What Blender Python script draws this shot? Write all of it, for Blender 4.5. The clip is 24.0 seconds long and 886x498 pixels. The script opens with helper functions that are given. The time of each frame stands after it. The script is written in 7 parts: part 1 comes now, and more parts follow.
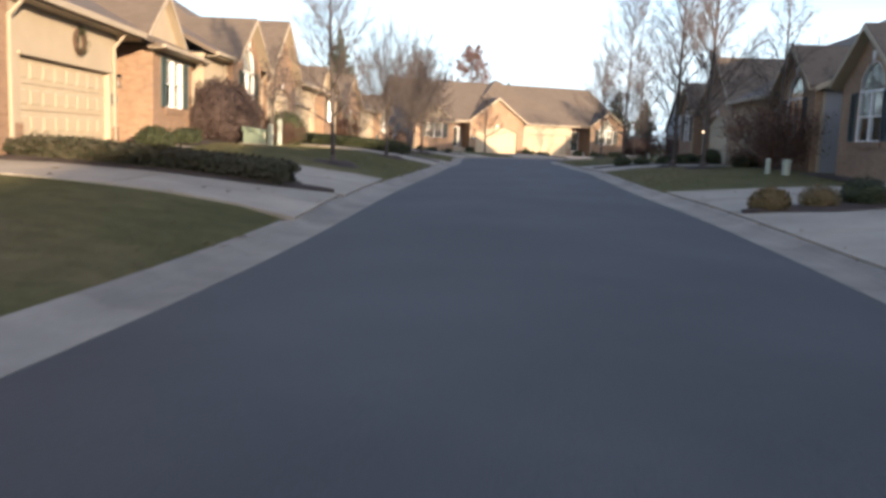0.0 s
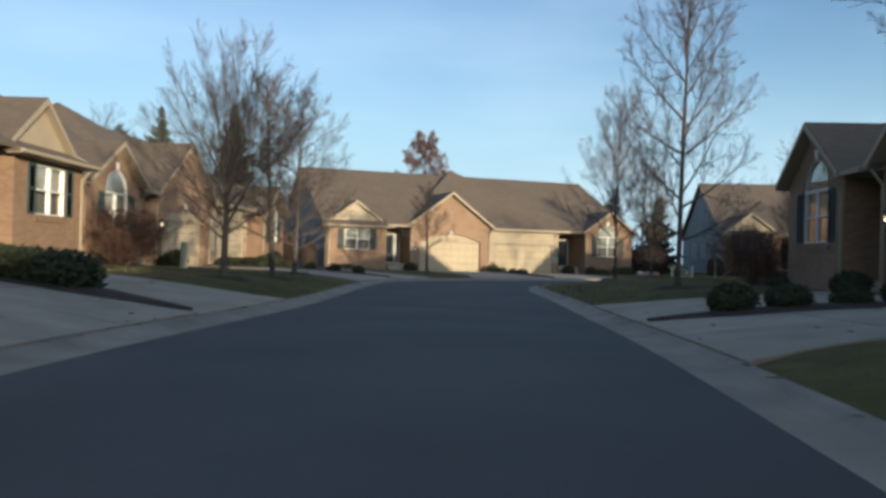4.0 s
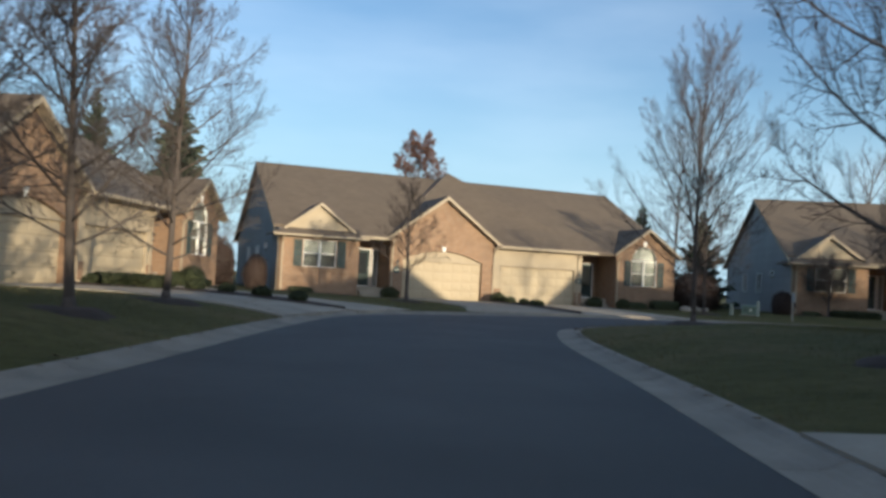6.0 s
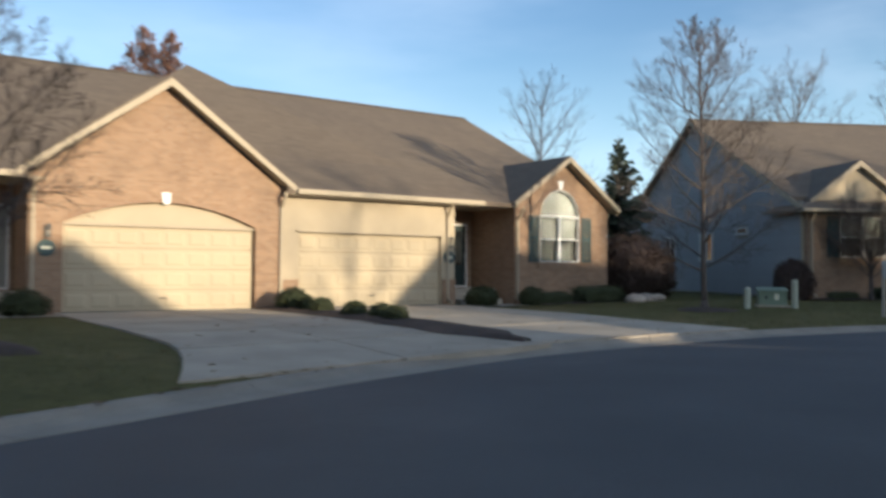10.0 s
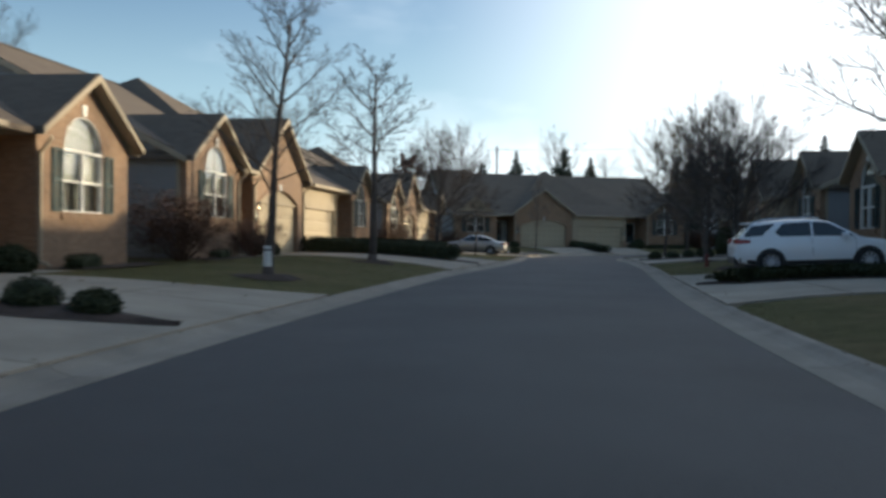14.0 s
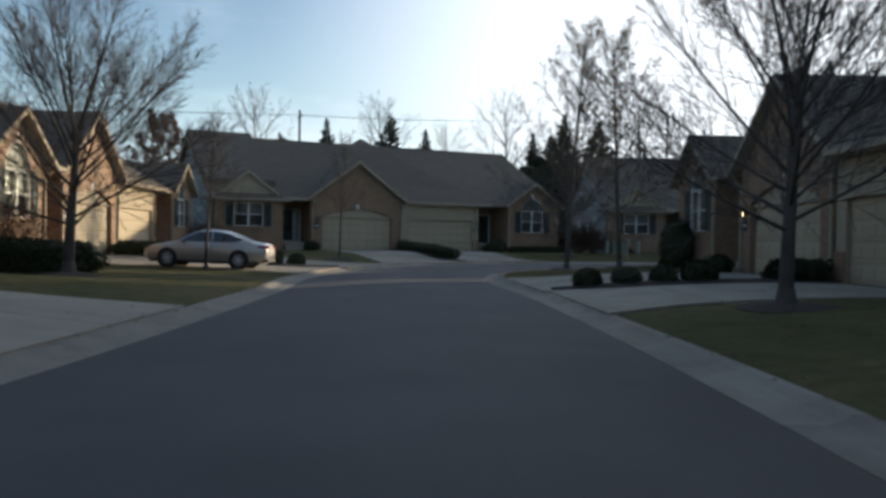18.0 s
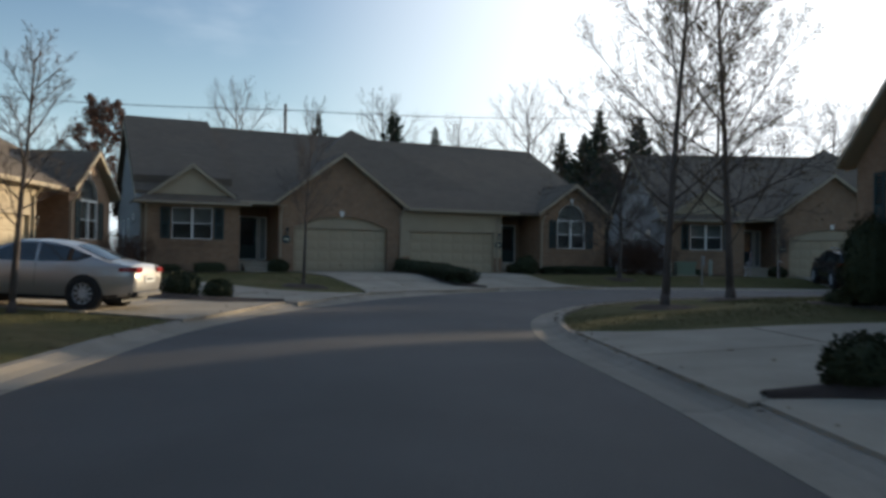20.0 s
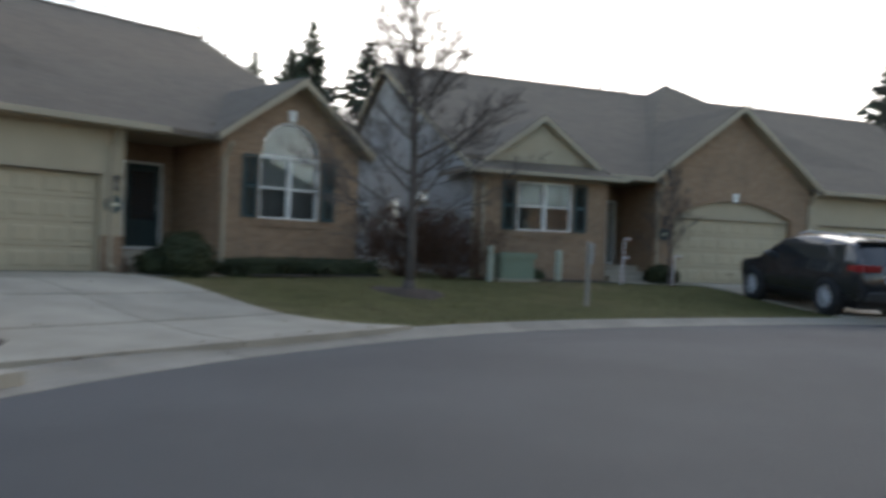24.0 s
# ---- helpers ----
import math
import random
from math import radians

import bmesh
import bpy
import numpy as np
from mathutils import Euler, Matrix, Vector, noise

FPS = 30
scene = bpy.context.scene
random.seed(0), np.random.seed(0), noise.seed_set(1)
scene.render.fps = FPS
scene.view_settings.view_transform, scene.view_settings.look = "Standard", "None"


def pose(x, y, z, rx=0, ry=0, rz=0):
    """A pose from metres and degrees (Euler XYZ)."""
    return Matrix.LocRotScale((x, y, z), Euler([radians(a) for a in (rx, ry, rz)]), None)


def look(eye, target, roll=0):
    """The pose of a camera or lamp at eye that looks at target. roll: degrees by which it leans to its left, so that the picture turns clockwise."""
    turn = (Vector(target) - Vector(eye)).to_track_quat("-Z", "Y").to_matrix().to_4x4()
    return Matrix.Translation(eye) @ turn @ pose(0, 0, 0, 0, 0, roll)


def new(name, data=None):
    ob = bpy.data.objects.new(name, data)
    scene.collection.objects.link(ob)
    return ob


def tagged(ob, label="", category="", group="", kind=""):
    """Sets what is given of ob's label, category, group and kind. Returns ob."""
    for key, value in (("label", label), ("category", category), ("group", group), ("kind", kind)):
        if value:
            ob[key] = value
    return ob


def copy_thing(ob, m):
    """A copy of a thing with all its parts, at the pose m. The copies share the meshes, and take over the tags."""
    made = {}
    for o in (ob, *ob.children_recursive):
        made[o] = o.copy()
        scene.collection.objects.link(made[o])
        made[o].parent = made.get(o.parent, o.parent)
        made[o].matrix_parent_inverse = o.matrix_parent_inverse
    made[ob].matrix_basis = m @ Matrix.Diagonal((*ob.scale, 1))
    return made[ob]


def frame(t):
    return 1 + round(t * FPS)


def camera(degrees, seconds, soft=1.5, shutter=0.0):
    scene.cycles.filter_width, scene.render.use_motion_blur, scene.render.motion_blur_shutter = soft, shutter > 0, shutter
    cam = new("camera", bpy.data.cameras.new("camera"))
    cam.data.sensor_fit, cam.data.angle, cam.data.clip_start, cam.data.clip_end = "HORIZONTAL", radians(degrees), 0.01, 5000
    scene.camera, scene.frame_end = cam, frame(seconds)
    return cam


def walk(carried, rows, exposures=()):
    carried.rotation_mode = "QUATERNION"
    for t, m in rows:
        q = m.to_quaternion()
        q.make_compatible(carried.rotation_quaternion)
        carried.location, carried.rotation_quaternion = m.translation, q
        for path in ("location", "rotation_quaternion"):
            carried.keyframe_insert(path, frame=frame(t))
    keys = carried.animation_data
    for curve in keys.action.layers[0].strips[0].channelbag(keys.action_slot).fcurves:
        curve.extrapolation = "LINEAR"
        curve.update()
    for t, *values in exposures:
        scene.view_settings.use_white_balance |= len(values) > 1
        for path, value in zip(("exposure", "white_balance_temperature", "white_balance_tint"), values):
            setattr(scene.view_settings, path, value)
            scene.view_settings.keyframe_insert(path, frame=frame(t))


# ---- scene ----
cam = camera(56.0, 24.0, soft=3.2, shutter=0.35)
PATH = [
    (0, (-17.186, 29.89, 1.39), (-16.601, 31.786, 1.132), 2.34),
    (0.5, (-15.748, 33.018, 1.374), (-15.159, 34.921, 1.193), 1.06),
    (0.6, (-15.448, 33.666, 1.373), (-14.846, 35.564, 1.188), 2.3),
    (1, (-14.26, 36.259, 1.368), (-13.529, 38.118, 1.278), 4.34),
    (1.5, (-12.92, 39.372, 1.356), (-12.201, 41.238, 1.292), 4.57),
    (2, (-11.533, 42.87, 1.351), (-10.839, 44.745, 1.312), 5.43),
    (2.5, (-9.979, 46.661, 1.333), (-9.316, 48.548, 1.318), 5.42),
    (3, (-8.286, 50.237, 1.324), (-7.645, 52.131, 1.322), 2.35),
    (3.5, (-6.552, 53.663, 1.315), (-5.924, 55.562, 1.321), 0.86),
    (4, (-4.875, 57.008, 1.301), (-4.253, 58.909, 1.321), 1.49),
    (4.5, (-3.354, 60.338, 1.285), (-2.73, 62.238, 1.326), 3.24),
    (5, (-2.086, 63.722, 1.284), (-1.454, 65.619, 1.314), 2.51),
    (5.5, (-0.872, 67.152, 1.292), (-0.244, 69.05, 1.337), 3.15),
    (6, (0.335, 70.561, 1.315), (0.947, 72.463, 1.393), 3.11),
    (6.5, (1.501, 73.887, 1.338), (2.128, 75.786, 1.367), 0.18),
    (7, (2.621, 77.129, 1.358), (3.178, 79.047, 1.457), -0.54),
    (7.5, (3.689, 80.28, 1.372), (4.246, 82.2, 1.406), 1.50),
    (8, (4.706, 83.378, 1.388), (5.271, 85.296, 1.436), 1.46),
    (8.5, (5.667, 86.335, 1.401), (6.245, 88.248, 1.483), 2.15),
    (9, (6.803, 89.296, 1.399), (7.493, 91.172, 1.466), 2.11),
    (9.5, (8.119, 92.035, 1.387), (8.995, 93.83, 1.486), 1.35),
    (10, (9.862, 94.568, 1.38), (10.924, 96.262, 1.43), 0.42),
    (10.5, (11.994, 96.839, 1.379), (13.253, 98.393, 1.392), -0.19),
    (11, (14.478, 98.793, 1.381), (15.951, 100.147, 1.372), -0.70),
    (11.5, (17.278, 100.376, 1.375), (18.97, 101.441, 1.341), -1.01),
    (12, (20.356, 101.531, 1.343), (22.245, 102.186, 1.282), 0.23),
    (12.2, (21.613, 101.868, 1.327), (23.521, 102.467, 1.266), 1.18),
    (12.4, (22.925, 102.098, 1.314), (24.885, 102.49, 1.264), 1.10),
    (12.5, (23.592, 102.184, 1.309), (25.562, 102.523, 1.268), 1.54),
    (13, (27.035, 102.293, 1.3), (29.033, 102.272, 1.225), 1.00),
    (13.5, (30.577, 101.907, 1.313), (32.542, 101.54, 1.27), 0.35),
    (14, (34.002, 100.941, 1.319), (35.91, 100.341, 1.294), 0.73),
    (14.5, (37.305, 99.645, 1.308), (39.162, 98.902, 1.293), 1.71),
    (15, (40.616, 98.197, 1.302), (42.439, 97.376, 1.296), 3.20),
    (15.4, (43.203, 97.067, 1.307), (45.016, 96.223, 1.301), 2.35),
    (15.5, (43.854, 96.77, 1.312), (45.657, 95.906, 1.301), 3.01),
    (16, (47.219, 95.099, 1.353), (49.009, 94.209, 1.34), 3.12),
    (16.5, (50.591, 93.243, 1.381), (52.38, 92.35, 1.355), 2.24),
    (17, (54.043, 91.348, 1.402), (55.797, 90.387, 1.363), 1.05),
    (17.4, (56.878, 89.853, 1.413), (58.641, 88.91, 1.405), 1.88),
    (17.5, (57.558, 89.477, 1.413), (59.311, 88.513, 1.394), 1.12),
    (18, (60.803, 87.594, 1.407), (62.551, 86.622, 1.383), 0.95),
    (18.5, (63.841, 85.799, 1.389), (65.591, 84.833, 1.344), 1.53),
    (19, (66.888, 84.064, 1.37), (68.645, 83.109, 1.346), 0.78),
    (19.5, (69.936, 82.382, 1.353), (71.699, 81.437, 1.35), 0.44),
    (20, (72.978, 80.748, 1.339), (74.742, 79.806, 1.36), 0.90),
    (20.5, (76.004, 79.155, 1.326), (77.761, 78.201, 1.38), 1.78),
    (21, (79.008, 77.596, 1.314), (80.746, 76.609, 1.384), 1.09),
    (21.5, (82.13, 76.08, 1.315), (83.85, 75.063, 1.4), 0.67),
    (22, (85.15, 74.596, 1.31), (86.853, 73.55, 1.381), 1.21),
    (22.5, (87.756, 72.921, 1.297), (89.442, 71.847, 1.37), 2.75),
    (22.8, (89.178, 71.721, 1.29), (90.796, 70.548, 1.361), 2.39),
    (23, (90.113, 70.875, 1.289), (91.675, 69.628, 1.354), 2.10),
    (23.5, (92.382, 68.595, 1.293), (93.933, 67.333, 1.266), 1.93),
    (24, (94.403, 65.992, 1.315), (95.687, 64.458, 1.319), 2.16),
]
EXPOSURES = [(0, 1.50, 6600, 20), (0.5, 1.32, 6650, 18), (1, 1.07, 6650, 15), (2, 0.57, 6000, 11), (4.5, 0.52, 5950, 8), (7, 0.52, 5800, 7), (9, 0.60, 5750, 6), (10.5, 0.90, 6000, 10),
             (11.5, 1.35, 6400, 12), (12, 1.72, 6800, 18), (13, 1.08, 6700, 15), (14, 0.62, 6200, 7), (15, 0.24, 5750, 3), (16, 0.26, 5800, 3), (17, 0.50, 6150, 9), (18, 0.50, 6250, 9), (20.5, 0.40, 6350, 9), (21, 0.26, 6150, 7), (22, 0.34, 6350, 9), (23, 0.80, 6600, 11), (24, 1.8, 7200, 13)]

walk(cam, [(t, look(eye, target, roll)) for t, eye, target, roll in PATH], EXPOSURES)

WORLD_SUN_YAW, WORLD_SUN_UP = -165.5, 9.2
SKY_STRENGTH, SUN_STRENGTH = 0.15, 4.6
HAZE, CLOUD = (3.05, 4.25, 4.85, 1), (6.6, 6.8, 7.0, 1)

world = bpy.data.worlds.new("winter_sky")
scene.world = world
world.use_nodes = True
wn, wl = world.node_tree.nodes, world.node_tree.links
wn.clear()
sky = wn.new("ShaderNodeTexSky")
sky.sky_type, sky.sun_disc = "NISHITA", False
sky.sun_elevation, sky.sun_rotation = radians(WORLD_SUN_UP), radians(-WORLD_SUN_YAW)
sky.air_density, sky.dust_density, sky.ozone_density = 1.0, 2.4, 2.4
sun_from = Vector((-math.sin(radians(WORLD_SUN_YAW)) * math.cos(radians(WORLD_SUN_UP)),
                   math.cos(radians(WORLD_SUN_YAW)) * math.cos(radians(WORLD_SUN_UP)), math.sin(radians(WORLD_SUN_UP))))


def world_node(kind, *values, op=None):
    """A node of the sky, fed with numbers, colours or other nodes' outputs."""
    n = wn.new(kind)
    if op:
        n.operation = op
    for k, v in enumerate(values):
        if isinstance(v, bpy.types.NodeSocket):
            wl.new(v, n.inputs[k])
        elif v is not None:
            n.inputs[k].default_value = v
    return n


def sky_mix(a, b, fac):
    n = wn.new("ShaderNodeMix")
    n.data_type = "RGBA"
    wl.new(fac, n.inputs[0])
    wl.new(a, n.inputs[6])
    n.inputs[7].default_value = b
    return n.outputs[2]


def sky_fade(value, a, b, lo, hi):
    n = wn.new("ShaderNodeMapRange")
    n.interpolation_type = "SMOOTHSTEP"
    wl.new(value, n.inputs[0])
    for k, v in enumerate((a, b, lo, hi)):
        n.inputs[k + 1].default_value = v
    return n.outputs[0]


# pale haze towards the horizon, thin high cloud in streaks, whiter and denser towards the sun
wco = wn.new("ShaderNodeTexCoord")
wdir = world_node("ShaderNodeVectorMath", wco.outputs["Generated"], op="NORMALIZE").outputs[0]
wup = world_node("ShaderNodeSeparateXYZ", wdir).outputs["Z"]
wnear = world_node("ShaderNodeVectorMath", wdir, tuple(sun_from), op="DOT_PRODUCT").outputs["Value"]
wmap = wn.new("ShaderNodeMapping")
wmap.inputs["Scale"].default_value = (0.9, 1.5, 4.2)
wl.new(wdir, wmap.inputs["Vector"])
wnoise = wn.new("ShaderNodeTexNoise")
wnoise.inputs["Scale"].default_value, wnoise.inputs["Detail"].default_value = 1.6, 6.0
wl.new(wmap.outputs["Vector"], wnoise.inputs["Vector"])
wstreak = sky_fade(wnoise.outputs["Fac"], 0.40, 0.78, 0.0, 1.0)
wveil = sky_fade(wnear, 0.50, 0.93, 0.0, 1.0)
wamount = world_node("ShaderNodeMath", wstreak, sky_fade(wnear, -0.5, 0.8, 0.16, 0.75), op="MULTIPLY").outputs[0]
wboth = world_node("ShaderNodeMath", wamount, wveil, op="MAXIMUM").outputs[0]
wcover = world_node("ShaderNodeMath", wboth, sky_fade(wup, 0.36, 0.72, 1.0, 0.25), op="MULTIPLY").outputs[0]
whaze = sky_mix(sky.outputs["Color"], HAZE, sky_fade(wup, 0.30, 0.0, 0.0, 0.75))
wfull = sky_mix(whaze, CLOUD, wcover)
wbg = wn.new("ShaderNodeBackground")
wbg.inputs["Strength"].default_value = SKY_STRENGTH
wout = wn.new("ShaderNodeOutputWorld")
wl.new(wfull, wbg.inputs["Color"])
wl.new(wbg.outputs["Background"], wout.inputs["Surface"])

sun = new("sun", bpy.data.lights.new("sun", "SUN"))
sun.data.energy, sun.data.angle, sun.data.color = SUN_STRENGTH, radians(0.6), (1.0, 0.79, 0.52)
sun.matrix_world = look(sun_from * 200, (0, 0, 0))


# ---- materials ----
def shader(name):
    m = bpy.data.materials.new(name)
    m.use_nodes = True
    n, l = m.node_tree.nodes, m.node_tree.links
    return m, n, l, n["Principled BSDF"]


def coords(n, l, scale=1.0, stretch=(1, 1, 1)):
    tc, mp = n.new("ShaderNodeTexCoord"), n.new("ShaderNodeMapping")
    mp.inputs["Scale"].default_value = tuple(scale * s for s in stretch)
    l.new(tc.outputs["Object"], mp.inputs["Vector"])
    return mp.outputs["Vector"]


def noisy(n, l, vec, scale, detail=4.0, rough=0.55):
    t = n.new("ShaderNodeTexNoise")
    t.inputs["Scale"].default_value, t.inputs["Detail"].default_value, t.inputs["Roughness"].default_value = scale, detail, rough
    l.new(vec, t.inputs["Vector"])
    return t.outputs["Fac"]


def ramp(n, l, fac, stops):
    r = n.new("ShaderNodeValToRGB")
    e = r.color_ramp.elements
    e[0].position, e[0].color = stops[0][0], (*stops[0][1], 1)
    e[1].position, e[1].color = stops[-1][0], (*stops[-1][1], 1)
    for p, c in stops[1:-1]:
        x = e.new(p)
        x.color = (*c, 1)
    l.new(fac, r.inputs["Fac"])
    return r.outputs["Color"]


def blend(n, l, a, b, fac, mode="MULTIPLY"):
    m = n.new("ShaderNodeMix")
    m.data_type, m.blend_type = "RGBA", mode
    for sock, v in ((m.inputs[0], fac), (m.inputs[6], a), (m.inputs[7], b)):
        if isinstance(v, (int, float)):
            sock.default_value = v
        elif isinstance(v, tuple):
            sock.default_value = (*v, 1)
        else:
            l.new(v, sock)
    return m.outputs[2]


def bumped(n, l, p, height, strength, distance):
    b = n.new("ShaderNodeBump")
    b.inputs["Strength"].default_value, b.inputs["Distance"].default_value = strength, distance
    l.new(height, b.inputs["Height"])
    l.new(b.outputs["Normal"], p.inputs["Normal"])


def tint(n, l, colour, amount=0.25):
    """Each object a little lighter or darker, by its own random number."""
    o = n.new("ShaderNodeObjectInfo")
    mr = n.new("ShaderNodeMapRange")
    mr.inputs[3].default_value, mr.inputs[4].default_value = 1 - amount, 1 + amount
    l.new(o.outputs["Random"], mr.inputs[0])
    return blend(n, l, colour, mr.outputs[0], 1.0)


def plain(name, colour, rough=0.6, metal=0.0, grain=6.0, amount=0.18, bump=0.15, vary=0.0, spec=0.5, coat=0.0):
    """A surface with two scales of mottling and a fine relief."""
    m, n, l, p = shader(name)
    v = coords(n, l)
    lo = tuple(c * (1 - amount) for c in colour)
    hi = tuple(min(1, c * (1 + amount)) for c in colour)
    big = ramp(n, l, noisy(n, l, v, grain * 0.12, 3), [(0.3, lo), (0.7, hi)])
    fine = ramp(n, l, noisy(n, l, v, grain * 3, 5), [(0.25, (1 - amount * 0.8,) * 3), (0.75, (1.0, 1.0, 1.0))])
    col = blend(n, l, big, fine, 1.0)
    if vary:
        col = tint(n, l, col, vary)
    l.new(col, p.inputs["Base Color"])
    p.inputs["Roughness"].default_value, p.inputs["Metallic"].default_value = rough, metal
    p.inputs["Specular IOR Level"].default_value = spec
    p.inputs["Coat Weight"].default_value = coat
    if bump:
        bumped(n, l, p, noisy(n, l, v, grain * 4, 6), bump, 0.02)
    return m


def wall_vector(n, l):
    """Runs along any upright wall in x and up it in y."""
    tc = n.new("ShaderNodeTexCoord")
    sp, cb, ad = n.new("ShaderNodeSeparateXYZ"), n.new("ShaderNodeCombineXYZ"), n.new("ShaderNodeMath")
    l.new(tc.outputs["Object"], sp.inputs[0])
    l.new(sp.outputs["X"], ad.inputs[0])
    l.new(sp.outputs["Y"], ad.inputs[1])
    l.new(ad.outputs[0], cb.inputs["X"])
    l.new(sp.outputs["Z"], cb.inputs["Y"])
    return cb.outputs[0], tc.outputs["Object"]


def brickwork():
    m, n, l, p = shader("brick")
    v, o = wall_vector(n, l)
    b = n.new("ShaderNodeTexBrick")
    b.inputs["Scale"].default_value = 1.0
    b.inputs["Color1"].default_value, b.inputs["Color2"].default_value = (0.242, 0.147, 0.088, 1), (0.312, 0.204, 0.128, 1)
    b.inputs["Mortar"].default_value = (0.28, 0.24, 0.195, 1)
    for k, x in (("Mortar Size", 0.006), ("Mortar Smooth", 0.3), ("Bias", -0.1), ("Brick Width", 0.21), ("Row Height", 0.076)):
        b.inputs[k].default_value = x
    l.new(v, b.inputs["Vector"])
    wear = ramp(n, l, noisy(n, l, o, 0.9, 4), [(0.3, (0.82, 0.80, 0.78)), (0.7, (1.08, 1.05, 1.0))])
    fine = ramp(n, l, noisy(n, l, o, 26, 4), [(0.25, (0.80, 0.80, 0.80)), (0.75, (1.1, 1.1, 1.1))])
    col = blend(n, l, blend(n, l, b.outputs["Color"], wear, 1.0), fine, 1.0)
    l.new(col, p.inputs["Base Color"])
    p.inputs["Roughness"].default_value = 0.85
    bumped(n, l, p, b.outputs["Fac"], -0.6, 0.012)
    return m


def shingles():
    m, n, l, p = shader("shingle")
    v, o = wall_vector(n, l)
    b = n.new("ShaderNodeTexBrick")
    b.inputs["Scale"].default_value = 1.0
    b.inputs["Color1"].default_value, b.inputs["Color2"].default_value = (0.122, 0.094, 0.069, 1), (0.150, 0.118, 0.087, 1)
    b.inputs["Mortar"].default_value = (0.125, 0.098, 0.072, 1)
    for k, x in (("Mortar Size", 0.005), ("Mortar Smooth", 0.5), ("Brick Width", 0.30), ("Row Height", 0.075)):
        b.inputs[k].default_value = x
    l.new(v, b.inputs["Vector"])
    wear = ramp(n, l, noisy(n, l, o, 0.5, 5), [(0.3, (0.92, 0.92, 0.93)), (0.7, (1.05, 1.04, 1.02))])
    fine = ramp(n, l, noisy(n, l, o, 40, 3), [(0.25, (0.72, 0.72, 0.72)), (0.75, (1.15, 1.15, 1.15))])
    l.new(blend(n, l, blend(n, l, b.outputs["Color"], wear, 1.0), fine, 1.0), p.inputs["Base Color"])
    p.inputs["Roughness"].default_value = 0.9
    bumped(n, l, p, b.outputs["Fac"], -0.35, 0.01)
    return m


def asphalt():
    m, n, l, p = shader("asphalt")
    v = coords(n, l)
    base = ramp(n, l, noisy(n, l, v, 0.35, 5), [(0.3, (0.048, 0.047, 0.049)), (0.7, (0.072, 0.070, 0.071))])
    grit = ramp(n, l, noisy(n, l, v, 90, 3), [(0.3, (0.6, 0.6, 0.6)), (0.62, (1.15, 1.15, 1.15)), (0.75, (1.8, 1.8, 1.75))])
    lane = ramp(n, l, noisy(n, l, coords(n, l, 1.0, (0.25, 0.25, 1)), 1.3, 6), [(0.35, (0.85, 0.85, 0.85)), (0.65, (1.08, 1.08, 1.08))])
    l.new(blend(n, l, blend(n, l, base, grit, 1.0), lane, 1.0), p.inputs["Base Color"])
    p.inputs["Roughness"].default_value = 0.78
    bumped(n, l, p, noisy(n, l, v, 110, 3), 0.5, 0.01)
    return m


def turf():
    m, n, l, p = shader("grass")
    v = coords(n, l)
    big = ramp(n, l, noisy(n, l, v, 0.22, 5), [(0.3, (0.090, 0.092, 0.037)), (0.5, (0.122, 0.116, 0.053)), (0.72, (0.178, 0.142, 0.080))])
    mid = ramp(n, l, noisy(n, l, v, 2.4, 6, 0.7), [(0.3, (0.65, 0.68, 0.6)), (0.7, (1.2, 1.15, 1.1))])
    fine = ramp(n, l, noisy(n, l, v, 45, 4, 0.7), [(0.3, (0.6, 0.6, 0.54)), (0.7, (1.32, 1.28, 1.18))])
    l.new(blend(n, l, blend(n, l, big, mid, 1.0), fine, 1.0), p.inputs["Base Color"])
    p.inputs["Roughness"].default_value, p.inputs["Specular IOR Level"].default_value = 0.95, 0.15
    bumped(n, l, p, noisy(n, l, v, 60, 4), 0.8, 0.04)
    return m


def island(name, colours, rough=0.8, through_light=0.0):
    """Leaves or blades: every loose piece takes its own tone."""
    m, n, l, p = shader(name)
    g = n.new("ShaderNodeNewGeometry")
    step = 1.0 / max(1, len(colours) - 1)
    l.new(ramp(n, l, g.outputs["Random Per Island"], [(i * step, c) for i, c in enumerate(colours)]), p.inputs["Base Color"])
    p.inputs["Roughness"].default_value, p.inputs["Specular IOR Level"].default_value = rough, 0.25
    return m


def glass_pane():
    m, n, l, p = shader("glass")
    p.inputs["Base Color"].default_value = (0.86, 0.90, 0.90, 1)
    p.inputs["Transmission Weight"].default_value, p.inputs["Roughness"].default_value, p.inputs["IOR"].default_value = 1.0, 0.02, 1.5
    return m


def glow(name, colour, strength):
    m, n, l, p = shader(name)
    p.inputs["Emission Color"].default_value, p.inputs["Emission Strength"].default_value = (*colour, 1), strength
    p.inputs["Base Color"].default_value = (*colour, 1)
    return m


BRICK, SHINGLE, ASPHALT, TURF, GLASS = brickwork(), shingles(), asphalt(), turf(), glass_pane()
CONCRETE = plain("concrete", (0.331, 0.290, 0.230), 0.9, grain=7, amount=0.16, bump=0.3, vary=0.07)
KERB = plain("kerb_concrete", (0.257, 0.226, 0.185), 0.9, grain=8, amount=0.2, bump=0.3, vary=0.10)
SIDING = plain("grey_siding", (0.255, 0.260, 0.264), 0.75, grain=5, amount=0.08, bump=0.05, vary=0.04)
CREAM = plain("cream_stucco", (0.387, 0.323, 0.228), 0.85, grain=9, amount=0.07, bump=0.25)
TRIM = plain("cream_trim", (0.353, 0.297, 0.215), 0.75, grain=4, amount=0.06, bump=0.03)
